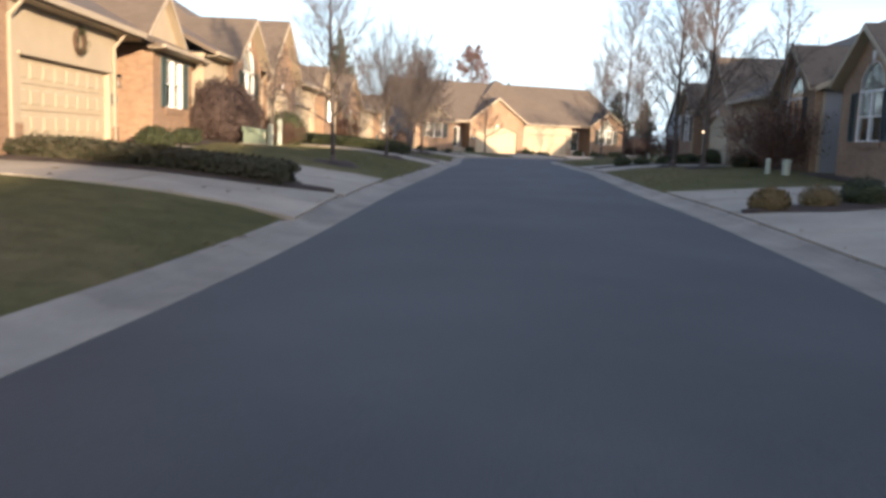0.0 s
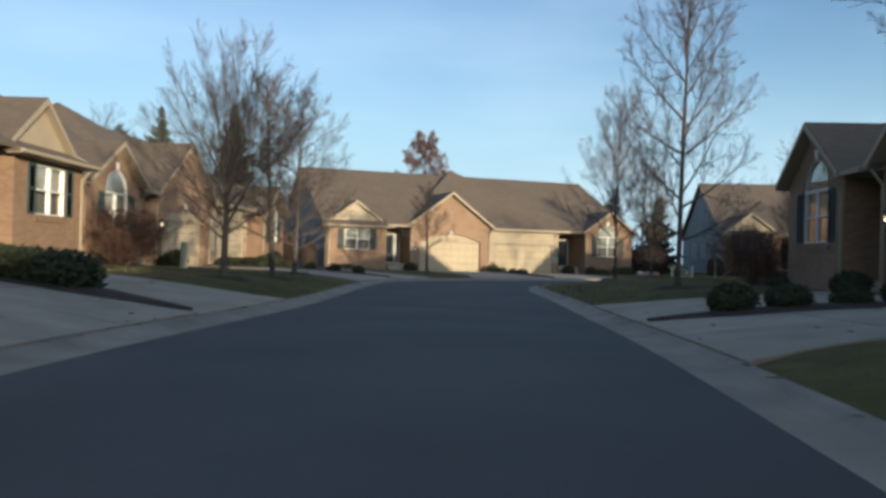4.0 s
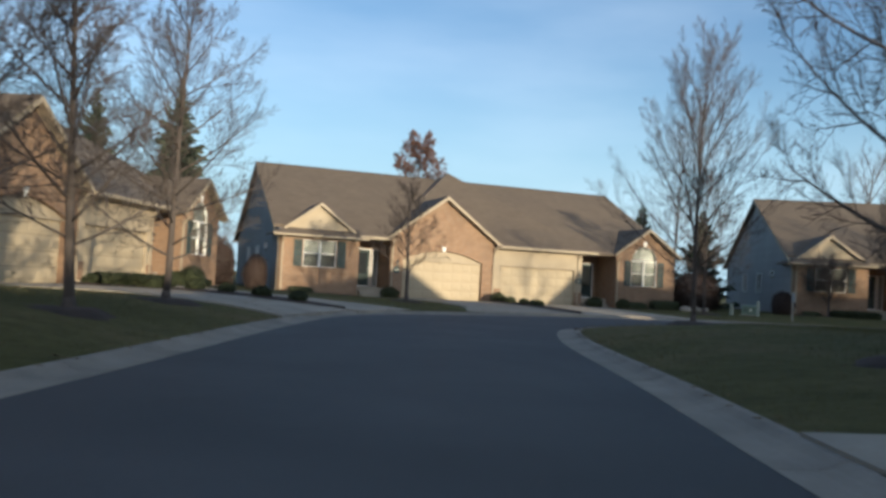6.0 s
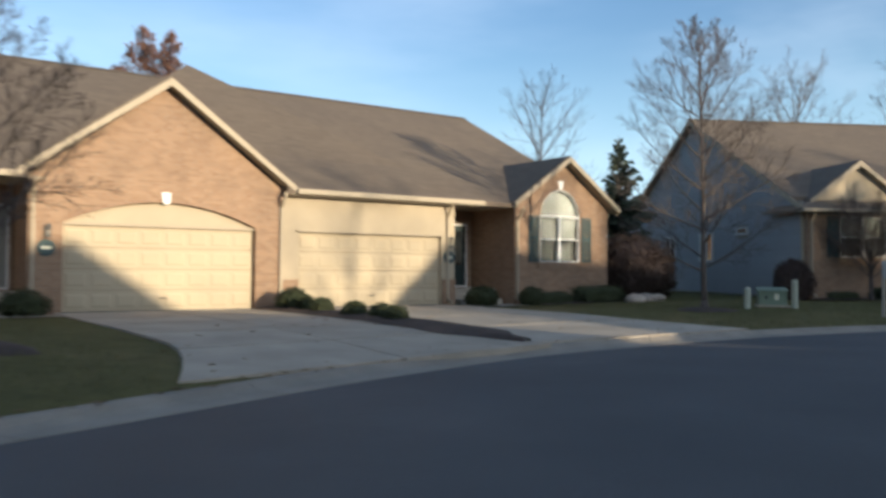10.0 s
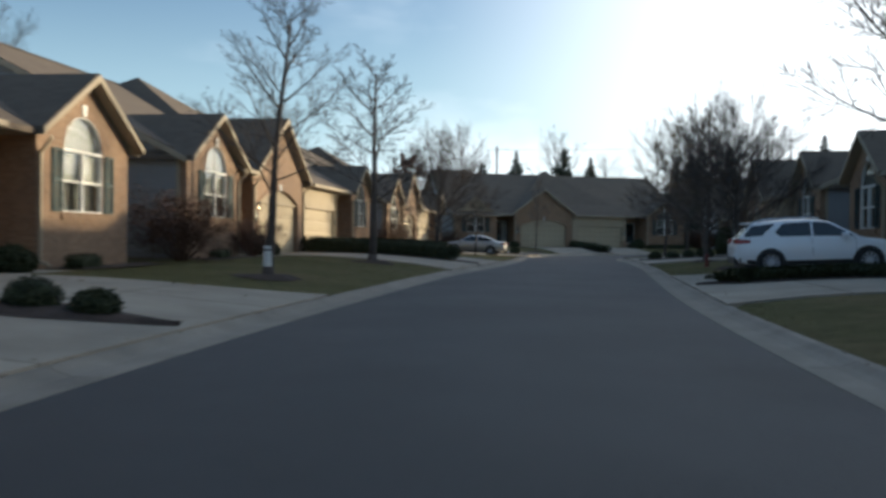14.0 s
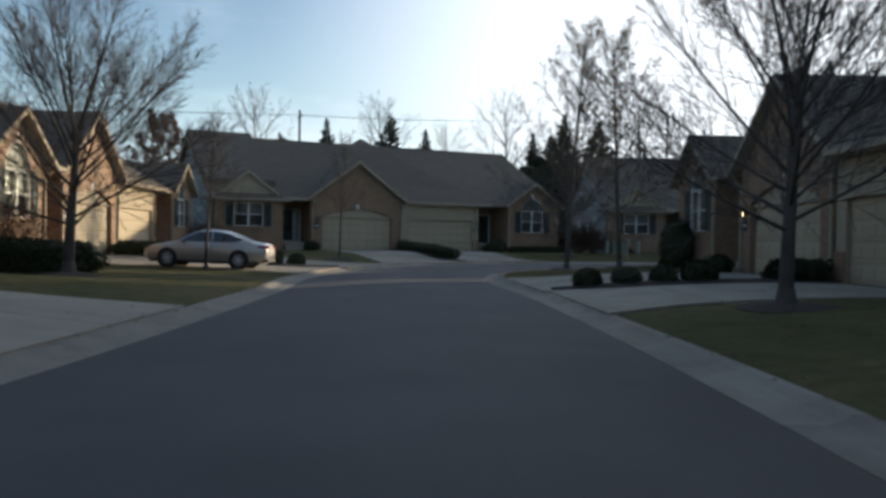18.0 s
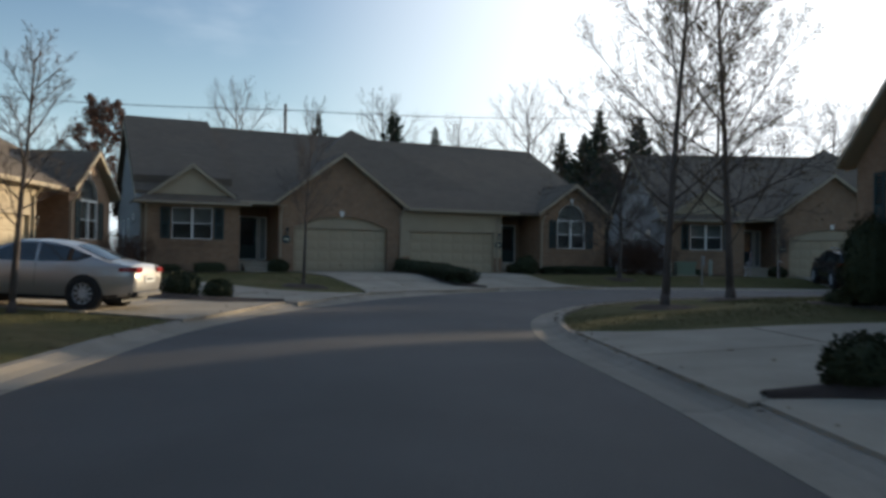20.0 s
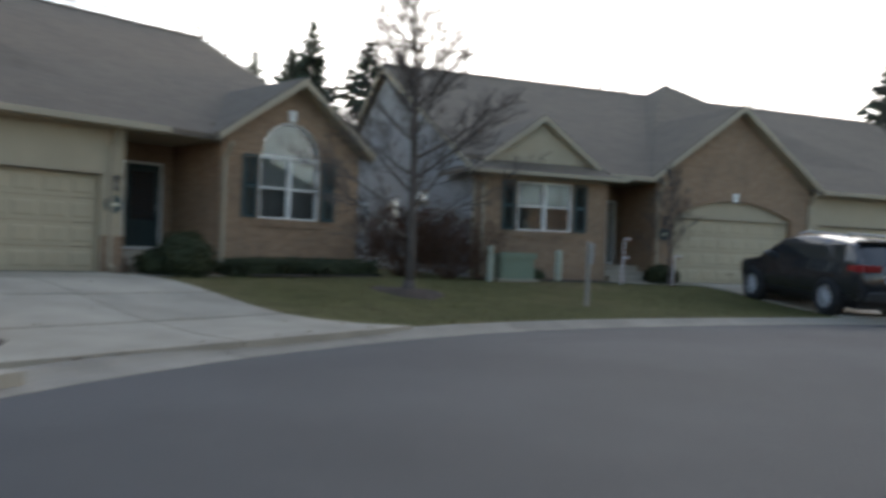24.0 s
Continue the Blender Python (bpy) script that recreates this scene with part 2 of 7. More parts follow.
DOOR_CREAM = plain("garage_paint", (0.404, 0.335, 0.228), 0.75, grain=4, amount=0.05, bump=0.04)
WHITE = plain("white_vinyl", (0.72, 0.72, 0.69), 0.7, grain=4, amount=0.04, bump=0.0)
SHUTTER = plain("shutter_paint", (0.040, 0.070, 0.072), 0.75, grain=5, amount=0.12, bump=0.05)
DARK_DOOR = plain("door_paint", (0.016, 0.034, 0.034), 0.7, grain=5, amount=0.15, bump=0.03)
# near-black: the dimness of an unlit room put into its colour
ROOM_DIMNESS = plain("room_dimness", (0.05, 0.047, 0.043), 0.9, amount=0.3, bump=0.0)
BLIND = plain("window_blind", (0.21, 0.215, 0.20), 0.8, amount=0.08, bump=0.0)
SHEER = plain("sheer_curtain", (0.075, 0.078, 0.075), 0.9, amount=0.15, bump=0.0)
MULCH = plain("mulch", (0.060, 0.040, 0.030), 0.95, grain=14, amount=0.5, bump=0.8)
BARK = plain("bark", (0.102, 0.083, 0.071), 0.95, grain=12, amount=0.35, bump=0.9, vary=0.15)
TWIG = plain("twig", (0.088, 0.072, 0.064), 0.95, grain=6, amount=0.25, bump=0.0, vary=0.15)
BROWN_TWIG = plain("brown_twig", (0.125, 0.072, 0.050), 0.95, grain=6, amount=0.3, bump=0.0, vary=0.15)
NEEDLE = island("needles", [(0.030, 0.042, 0.032), (0.055, 0.072, 0.050), (0.085, 0.095, 0.065)])
BOXLEAF = island("box_leaf", [(0.020, 0.028, 0.014), (0.034, 0.044, 0.020), (0.056, 0.056, 0.027)])
MOUND = island("brown_twigs", [(0.040, 0.028, 0.025), (0.060, 0.042, 0.036), (0.082, 0.058, 0.048)])
DULLLEAF = island("dull_leaf", [(0.028, 0.030, 0.015), (0.052, 0.044, 0.027), (0.024, 0.032, 0.014)])
TANLEAF = island("tan_leaf", [(0.10, 0.075, 0.035), (0.14, 0.095, 0.045), (0.075, 0.075, 0.030)])
SHRUBLEAF = island("withered_leaf", [(0.075, 0.042, 0.030), (0.12, 0.065, 0.045), (0.055, 0.036, 0.030)])
RUSTLEAF = island("rust_leaf", [(0.115, 0.055, 0.040), (0.155, 0.080, 0.055), (0.095, 0.060, 0.045)])
OLIVELEAF = island("dry_leaf", [(0.12, 0.085, 0.040), (0.17, 0.12, 0.055), (0.10, 0.060, 0.035)])
BLADE = island("grass_blade", [(0.082, 0.088, 0.032), (0.118, 0.114, 0.050), (0.155, 0.132, 0.070)])
UTILITY = plain("utility_green", (0.17, 0.22, 0.155), 0.55, grain=4, amount=0.1, bump=0.05)
PALE_UTILITY = plain("pale_pedestal", (0.33, 0.36, 0.29), 0.55, grain=4, amount=0.1, bump=0.05)
PALE_LABEL = plain("pale_label", (0.70, 0.66, 0.50), 0.6, bump=0.0)
WOOD = plain("weathered_wood", (0.30, 0.27, 0.23), 0.9, grain=10, amount=0.25, bump=0.5)
POLE_WOOD = plain("pole_wood", (0.13, 0.10, 0.085), 0.95, grain=8, amount=0.25, bump=0.4)
BLACK = plain("black_plastic", (0.018, 0.018, 0.020), 0.5, bump=0.05)
BIN_BLUE = plain("bin_blue", (0.022, 0.085, 0.25), 0.45, grain=5, amount=0.12, bump=0.05)
BIN_DARK = plain("bin_dark", (0.014, 0.032, 0.085), 0.5, grain=5, amount=0.12, bump=0.05)
TYRE = plain("tyre", (0.020, 0.020, 0.021), 0.85, bump=0.1)
ALLOY = plain("alloy", (0.52, 0.53, 0.55), 0.42, 0.25, amount=0.05, bump=0.0)
CAR_WHITE = plain("white_paint", (0.78, 0.80, 0.83), 0.28, amount=0.03, bump=0.0, coat=0.6)
CAR_SILVER = plain("silver_paint", (0.46, 0.45, 0.44), 0.32, 0.55, amount=0.03, bump=0.0, coat=0.6)
CAR_BLACK = plain("black_paint", (0.020, 0.021, 0.024), 0.25, amount=0.05, bump=0.0, coat=0.7)
CAR_GLASS = plain("dark_glass", (0.020, 0.024, 0.027), 0.06, amount=0.05, bump=0.0, spec=0.8)
RED_LENS = plain("red_lens", (0.26, 0.014, 0.016), 0.2, amount=0.05, bump=0.0)
PLATE = plain("plate", (0.60, 0.62, 0.64), 0.5, amount=0.05, bump=0.0)
HYDRANT = plain("hydrant_red", (0.15, 0.024, 0.020), 0.45, amount=0.1, bump=0.05)
STONE = plain("field_stone", (0.36, 0.31, 0.26), 0.9, grain=5, amount=0.25, bump=0.5, vary=0.2)
LAMP_GLASS = plain("lamp_glass", (0.35, 0.33, 0.28), 0.3, bump=0.0)
LAMP_GLOW = glow("lamp_bulb", (1.0, 0.72, 0.40), 3.5)


# ---- mesh helpers ----
class Shape:
    """Collects faces for one mesh."""

    def __init__(self):
        self.v, self.f = [], []

    def add(self, verts, faces):
        k = len(self.v)
        self.v += [tuple(p) for p in verts]
        self.f += [tuple(k + i for i in q) for q in faces]
        return self

    def box(self, x0, x1, y0, y1, z0, z1):
        x0, x1, y0, y1, z0, z1 = min(x0, x1), max(x0, x1), min(y0, y1), max(y0, y1), min(z0, z1), max(z0, z1)
        return self.add([(x0, y0, z0), (x1, y0, z0), (x1, y1, z0), (x0, y1, z0), (x0, y0, z1), (x1, y0, z1), (x1, y1, z1), (x0, y1, z1)],
                        [(0, 3, 2, 1), (4, 5, 6, 7), (0, 1, 5, 4), (1, 2, 6, 5), (2, 3, 7, 6), (3, 0, 4, 7)])

    def bevel_box(self, x0, x1, y0, y1, z0, z1, b=0.02):
        """A box with its upright edges and top edges taken off."""
        def ring(i, z):
            return [(x0 + i + b, y0 + i, z), (x1 - i - b, y0 + i, z), (x1 - i, y0 + i + b, z), (x1 - i, y1 - i - b, z),
                    (x1 - i - b, y1 - i, z), (x0 + i + b, y1 - i, z), (x0 + i, y1 - i - b, z), (x0 + i, y0 + i + b, z)]
        v = ring(0, z0) + ring(0, z1 - b) + ring(b, z1)
        f = [tuple(range(7, -1, -1)), tuple(range(16, 24))]
        for a in (0, 8):
            f += [(a + i, a + (i + 1) % 8, a + 8 + (i + 1) % 8, a + 8 + i) for i in range(8)]
        return self.add(v, f)

    def prism(self, poly, y0, y1):
        """An outline in x and z, counter-clockwise seen from -y, pulled from y0 to y1."""
        n = len(poly)
        v = [(x, y0, z) for x, z in poly] + [(x, y1, z) for x, z in poly]
        f = [tuple(range(n)), tuple(range(2 * n - 1, n - 1, -1))]
        f += [(i, n + i, n + (i + 1) % n, (i + 1) % n) for i in range(n)]
        return self.add(v, f)

    def slab(self, a, b, c, d, t):
        """A sloping sheet a b c d, t thick downwards."""
        v = [a, b, c, d] + [(p[0], p[1], p[2] - t) for p in (a, b, c, d)]
        return self.add(v, [(0, 1, 2, 3), (7, 6, 5, 4), (0, 4, 5, 1), (1, 5, 6, 2), (2, 6, 7, 3), (3, 7, 4, 0)])

    def columns(self, xs, low, high, y0, y1):
        """A wall from low(x) to high(x), in joined upright strips."""
        k, n = len(self.v), len(xs)
        for y in (y0, y1):
            for x in xs:
                self.v += [(x, y, low(x)), (x, y, high(x))]
        for i in range(n - 1):
            p, q = k + 2 * i, k + 2 * n + 2 * i
            self.f += [(p, p + 2, p + 3, p + 1), (q + 1, q + 3, q + 2, q), (p, q, q + 2, p + 2), (p + 1, p + 3, q + 3, q + 1)]
        e, g = k + 2 * (n - 1), k + 2 * n + 2 * (n - 1)
        self.f += [(k, k + 1, k + 2 * n + 1, k + 2 * n), (e, g, g + 1, e + 1)]
        return self

    def weld(self):
        """Makes corners in one place one corner, so that the pieces hang together."""
        seen, old = {}, []
        for p in self.v:
            old.append(seen.setdefault(tuple(round(q, 4) for q in p), len(seen)))
        self.v = [p for p in seen]
        self.f = [tuple(old[i] for i in q) for q in self.f]
        return self

    def tube(self, points, radii, sides=6, cap=True):
        pts = [Vector(p) for p in points]
        k0 = len(self.v)
        side = None
        for i, p in enumerate(pts):
            d = (pts[min(i + 1, len(pts) - 1)] - pts[max(i - 1, 0)]).normalized()
            if side is None:
                side = d.orthogonal().normalized()
            side = (side - d * side.dot(d)).normalized()
            up = d.cross(side)
            for k in range(sides):
                a = 2 * math.pi * k / sides
                self.v.append(tuple(p + (side * math.cos(a) + up * math.sin(a)) * radii[i]))
        for i in range(len(pts) - 1):
            for k in range(sides):
                a, b = k0 + i * sides + k, k0 + i * sides + (k + 1) % sides
                self.f.append((a, b, b + sides, a + sides))
        if cap:
            self.f.append(tuple(k0 + sides - 1 - k for k in range(sides)))
            e = k0 + (len(pts) - 1) * sides
            self.f.append(tuple(e + k for k in range(sides)))
        return self

    def mesh(self, name, mat, smooth=False):
        me = bpy.data.meshes.new(name)
        me.from_pydata(self.v, [], self.f)
        me.update()
        me.materials.append(mat)
        if smooth:
            me.polygons.foreach_set("use_smooth", [True] * len(me.polygons))
        return me


def part(name, shape, mat, parent, label="", smooth=False):
    """One mesh object under a thing or a part."""
    ob = new(name, shape.mesh(name, mat, smooth) if isinstance(shape, Shape) else shape)
    ob.parent = parent
    if label:
        tagged(ob, label)
    return ob


def thing(name, m, label, category, group="", kind=""):
    ob = new(name)
    ob.matrix_world = m
    return tagged(ob, label, category, group, kind)


def solid(name, shape, mat, m, label, category, group="", kind="", smooth=False):
    ob = new(name, shape.mesh(name, mat, smooth))
    ob.matrix_world = m
    return tagged(ob, label, category, group, kind)


# ---- the lie of the land ----
KERB_L = [(-38.3, -10.0), (-27.9, 12.7), (-19.85, 31.05), (-15.75, 40.6), (-11.55, 51.6), (-7.6, 61.8), (-3.85, 71.9), (-0.3, 81.6), (2.9, 91.0), (5.6, 97.5), (8.4, 100.7), (11.9, 102.6), (15.5, 104.2), (19.6, 105.4), (27.2, 105.9), (35.1, 104.5), (42.2, 101.6), (52.4, 96.7), (62.9, 91.3), (71.9, 86.0), (80.8, 81.2), (87.2, 78.1), (91.8, 75.0), (95.1, 72.0), (98.5, 68.3), (101.8, 61.9), (102.4, 54.6), (100.1, 47.3), (96.0, 40.2), (90.9, 30.1), (84.9, 19.1), (72.9, -2.9)]
KERB_R = [(-32.0, -12.7), (-22.0, 10.2), (-14.1, 28.5), (-10.0, 38.1), (-5.95, 49.0), (-1.8, 59.2), (2.45, 69.6), (6.1, 79.3), (9.2, 88.3), (11.5, 93.4), (13.2, 95.5), (15.6, 97.0), (18.4, 97.9), (20.9, 98.7), (26.9, 99.2), (33.1, 98.0), (39.4, 95.5), (49.3, 90.7), (59.5, 85.2), (68.7, 80.2), (78.0, 75.6), (84.1, 72.9), (88.1, 70.4), (90.7, 67.9), (92.8, 65.1), (94.5, 60.3), (94.4, 55.2), (92.9, 49.8), (89.5, 43.4), (84.5, 33.5), (78.5, 22.6), (66.5, 0.6)]
HOUSES = {  # garage corner x, y, turn, floor height
    "A": (11.99, 116.42, 2.73, 0.28),
    "B": (42.68, 110.55, -24.5, 0.48),
    "C": (68.63, 98.19, -26.17, 0.58),
    "D": (112.68, 68.68, -93.58, 0.57),
    "E": (106.49, 40.98, -118.9, 0.56),
    "L": (-5.56, 96.6, 66.1, 0.54),
    "M": (-13.82, 68.74, 71.9, 0.8),
    "N": (-22.11, 41.61, 75.25, 0.6),
    "R": (12.46, 73.79, 248.33, 0.63),
    "S": (80.34, 65.33, 151.78, 0.46),
    "G": (95.3, 84.96, -25.91, 0.47),
    "Q": (55.43, 78.13, 151.78, 0.5),
    "T": (2.12, 47.77, 248.33, 0.5),
    "U": (-8.22, 21.75, 248.33, 0.5),
}


def glide(pts, step):
    """A smooth curve through the points, every few decimetres."""
    p = np.array(pts, float)
    p = np.vstack([2 * p[0] - p[1], p, 2 * p[-1] - p[-2]])
    out = []
    for i in range(1, len(p) - 2):
        for t in np.linspace(0, 1, step, endpoint=False):
            a, b, c, d = p[i - 1], p[i], p[i + 1], p[i + 2]
            out.append(0.5 * (2 * b + (c - a) * t + (2 * a - 5 * b + 4 * c - d) * t**2 + (3 * b - a - 3 * c + d) * t**3))
    out.append(p[-2])
    return np.array(out)


EDGE_L, EDGE_R = glide(KERB_L, 12), glide(KERB_R, 12)
ROAD_MID = (EDGE_L + EDGE_R) / 2
ROAD_HALF = np.hypot(*(EDGE_L - EDGE_R).T) / 2
ROAD_SIDE = (EDGE_L - EDGE_R) / (2 * ROAD_HALF)[:, None]
FLOORS = np.array([(x + 6.4 * math.cos(radians(r)), y + 6.4 * math.sin(radians(r)), z) for x, y, r, z in HOUSES.values()]
                  + [(-9.3, 65.5, 0.80), (-3.0, 85.0, 0.72), (-14.0, 60.0, 0.90), (93.5, 79.5, 0.22)])


def off_road(xy):
    """Metres from the asphalt's edge, less than nothing on the road."""
    xy = np.atleast_2d(np.asarray(xy, float))
    out = np.empty(len(xy))
    for k in range(0, len(xy), 4000):
        q = xy[k:k + 4000]
        d2 = ((q[:, None] - ROAD_MID[None]) ** 2).sum(-1)
        i = d2.argmin(1)
        side = np.abs(((q - ROAD_MID[i]) * ROAD_SIDE[i]).sum(1))
        far = np.sqrt(d2[np.arange(len(q)), i])
        out[k:k + 4000] = np.where(far < 3 * ROAD_HALF[i] + 6, side, far) - ROAD_HALF[i]
    return out


def ease(q, a, b):
    f = np.clip((q - a) / (b - a), 0, 1)
    return f * f * (3 - 2 * f)


def swell(xy):
    """The first street climbs a hand's width and sinks again before the bend."""
    xy = np.atleast_2d(np.asarray(xy, float))
    q = 0.36 * xy[:, 0] + 0.93 * xy[:, 1]
    return 0.15 * ease(q, 27, 40) * (1 - ease(q, 58, 74)) * (1 - ease(xy[:, 0], 18, 30))


def land(xy):
    xy = np.atleast_2d(np.asarray(xy, float))
    d = off_road(xy)
    w = 1.0 / (((xy[:, None] - FLOORS[None, :, :2]) ** 2).sum(-1) + 9.0) ** 2
    level = (w * FLOORS[None, :, 2]).sum(1) / w.sum(1)
    s = np.clip((d - 0.62) / 6.5, 0, 1)
    late = ease(xy[:, 0], 86, 94)
    z = 0.085 + (level - 0.12) * (s * (2 - s) * (1 - late) + (s * s * (3 - 2 * s)) ** 1.5 * late)
    return swell(xy) + np.where(d < 0.62, np.interp(d, [0.0, 0.22, 0.40, 0.62], [-0.14, -0.10, -0.01, 0.085]), z)


def ground(x, y):
    return float(land([(x, y)])[0])


SKEW = {"L": 0.16, "G": -0.26, "T": 0.22}  # drives that run slantwise to the street


def spot(house, u, v, w=None):
    """A place by a house: u along its front, v in from it; w over its floor, or on the land."""
    x, y, r, z = HOUSES[house]
    if -0.5 < u < 13.5 and v < 0:
        u -= SKEW.get(house, 0.0) * v
    c, s = math.cos(radians(r)), math.sin(radians(r))
    px, py = x + u * c - v * s, y + u * s + v * c
    return (px, py, ground(px, py) if w is None else z + w)


# ---- ground, road, kerbs ----
xs = np.concatenate([[-1500, -900, -500, -300, -200, -140, -100, -80, -65, -57, -53, -51], np.arange(-50, 128.1, 0.5), [129, 131, 135, 142, 152, 165, 185, 220, 300, 500, 900, 1500]])
ys = np.concatenate([[-1500, -900, -500, -300, -180, -110, -70, -45, -28, -19, -15, -13], np.arange(-12, 128.1, 0.5), [129, 131, 135, 142, 152, 165, 185, 220, 300, 500, 900, 1500]])
gx, gy = np.meshgrid(xs, ys)
gp = np.stack([gx.ravel(), gy.ravel()], -1)
gz = land(gp)
gz += np.where(off_road(gp) > 1.2, 0.02 * np.sin(gp[:, 0] * 0.9) * np.cos(gp[:, 1] * 0.7), 0)
cols, rows_n = len(xs), len(ys)
quads = [(j * cols + i, j * cols + i + 1, (j + 1) * cols + i + 1, (j + 1) * cols + i) for j in range(rows_n - 1) for i in range(cols - 1)]
me = bpy.data.meshes.new("ground")
me.from_pydata(np.column_stack([gp, gz]).tolist(), [], quads)
me.materials.append(TURF)
me.polygons.foreach_set("use_smooth", [True] * len(me.polygons))
tagged(new("ground", me), "dormant winter lawn, dull green with straw patches", "lawn", kind="structure")

road = Shape()
ACROSS = 9
for a, b in zip(EDGE_L, EDGE_R):
    for k in range(ACROSS):
        f = k / (ACROSS - 1)
        p = a + (b - a) * f
        road.v.append((p[0], p[1], 0.07 * (1 - (2 * f - 1) ** 2) + float(swell([p])[0])))
for i in range(len(EDGE_L) - 1):
    for k in range(ACROSS - 1):
        q = i * ACROSS + k
        road.f.append((q, q + ACROSS, q + ACROSS + 1, q + 1))
tagged(new("road", road.mesh("road", ASPHALT, True)), "smooth dark grey asphalt street between concrete kerbs", "road", kind="structure")


def run(line):
    return np.concatenate([[0], np.cumsum(np.hypot(*np.diff(line, axis=0).T))])


def kerb(line, away, name):
    """A rolled concrete kerb in sections three metres long, with open joints."""
    top = tagged(new(name), "rolled concrete kerb and gutter, worn pale grey", "kerb", kind="structure")
    s = run(line)
    out = np.array([p / np.hypot(*p) for p in away])
    for k in range(int(s[-1] / 3)):
        sh, n = Shape(), 4
        for j in range(n + 1):
            t = min(k * 3 + 0.008 + j * (2.984 / n), s[-1])
            p = np.array([np.interp(t, s, line[:, 0]), np.interp(t, s, line[:, 1])])
            o = np.array([np.interp(t, s, out[:, 0]), np.interp(t, s, out[:, 1])])
            for d, z in ((-0.03, -0.15), (-0.03, 0.006), (0.30, 0.012), (0.42, 0.045), (0.52, 0.095), (0.64, 0.10), (0.66, -0.15)):
                sh.v.append((*(p + o * d), z + float(swell([p])[0])))
        m = 7
        for j in range(n):
            sh.f += [(j * m + i, j * m + i + 1, (j + 1) * m + i + 1, (j + 1) * m + i) for i in range(m - 1)]
        sh.f += [tuple(range(m - 1, -1, -1)), tuple(n * m + i for i in range(m))]
        part("kerb_section", sh, KERB, top)


# ---- houses ----
def rect_wall(sh, x0, x1, y0, y1, z0, z1, hole=None):
    if not hole:
        return sh.box(x0, x1, y0, y1, z0, z1)
    a, b, c, d = hole
    sh.box(x0, a, y0, y1, z0, z1)
    sh.box(b, x1, y0, y1, z0, z1)
    if c > z0:
        sh.box(a, b, y0, y1, z0, c)
    return sh.box(a, b, y0, y1, d, z1).weld()


def steps(a, b, n):
    return [a + (b - a) * i / n for i in range(n + 1)]


def frame_of(sh, x0, x1, y0, y1, z0, z1, w):
    sh.box(x0, x0 + w, y0, y1, z0, z1)
    sh.box(x1 - w, x1, y0, y1, z0, z1)
    sh.box(x0 + w, x1 - w, y0, y1, z0, z0 + w)
    return sh.box(x0 + w, x1 - w, y0, y1, z1 - w, z1)


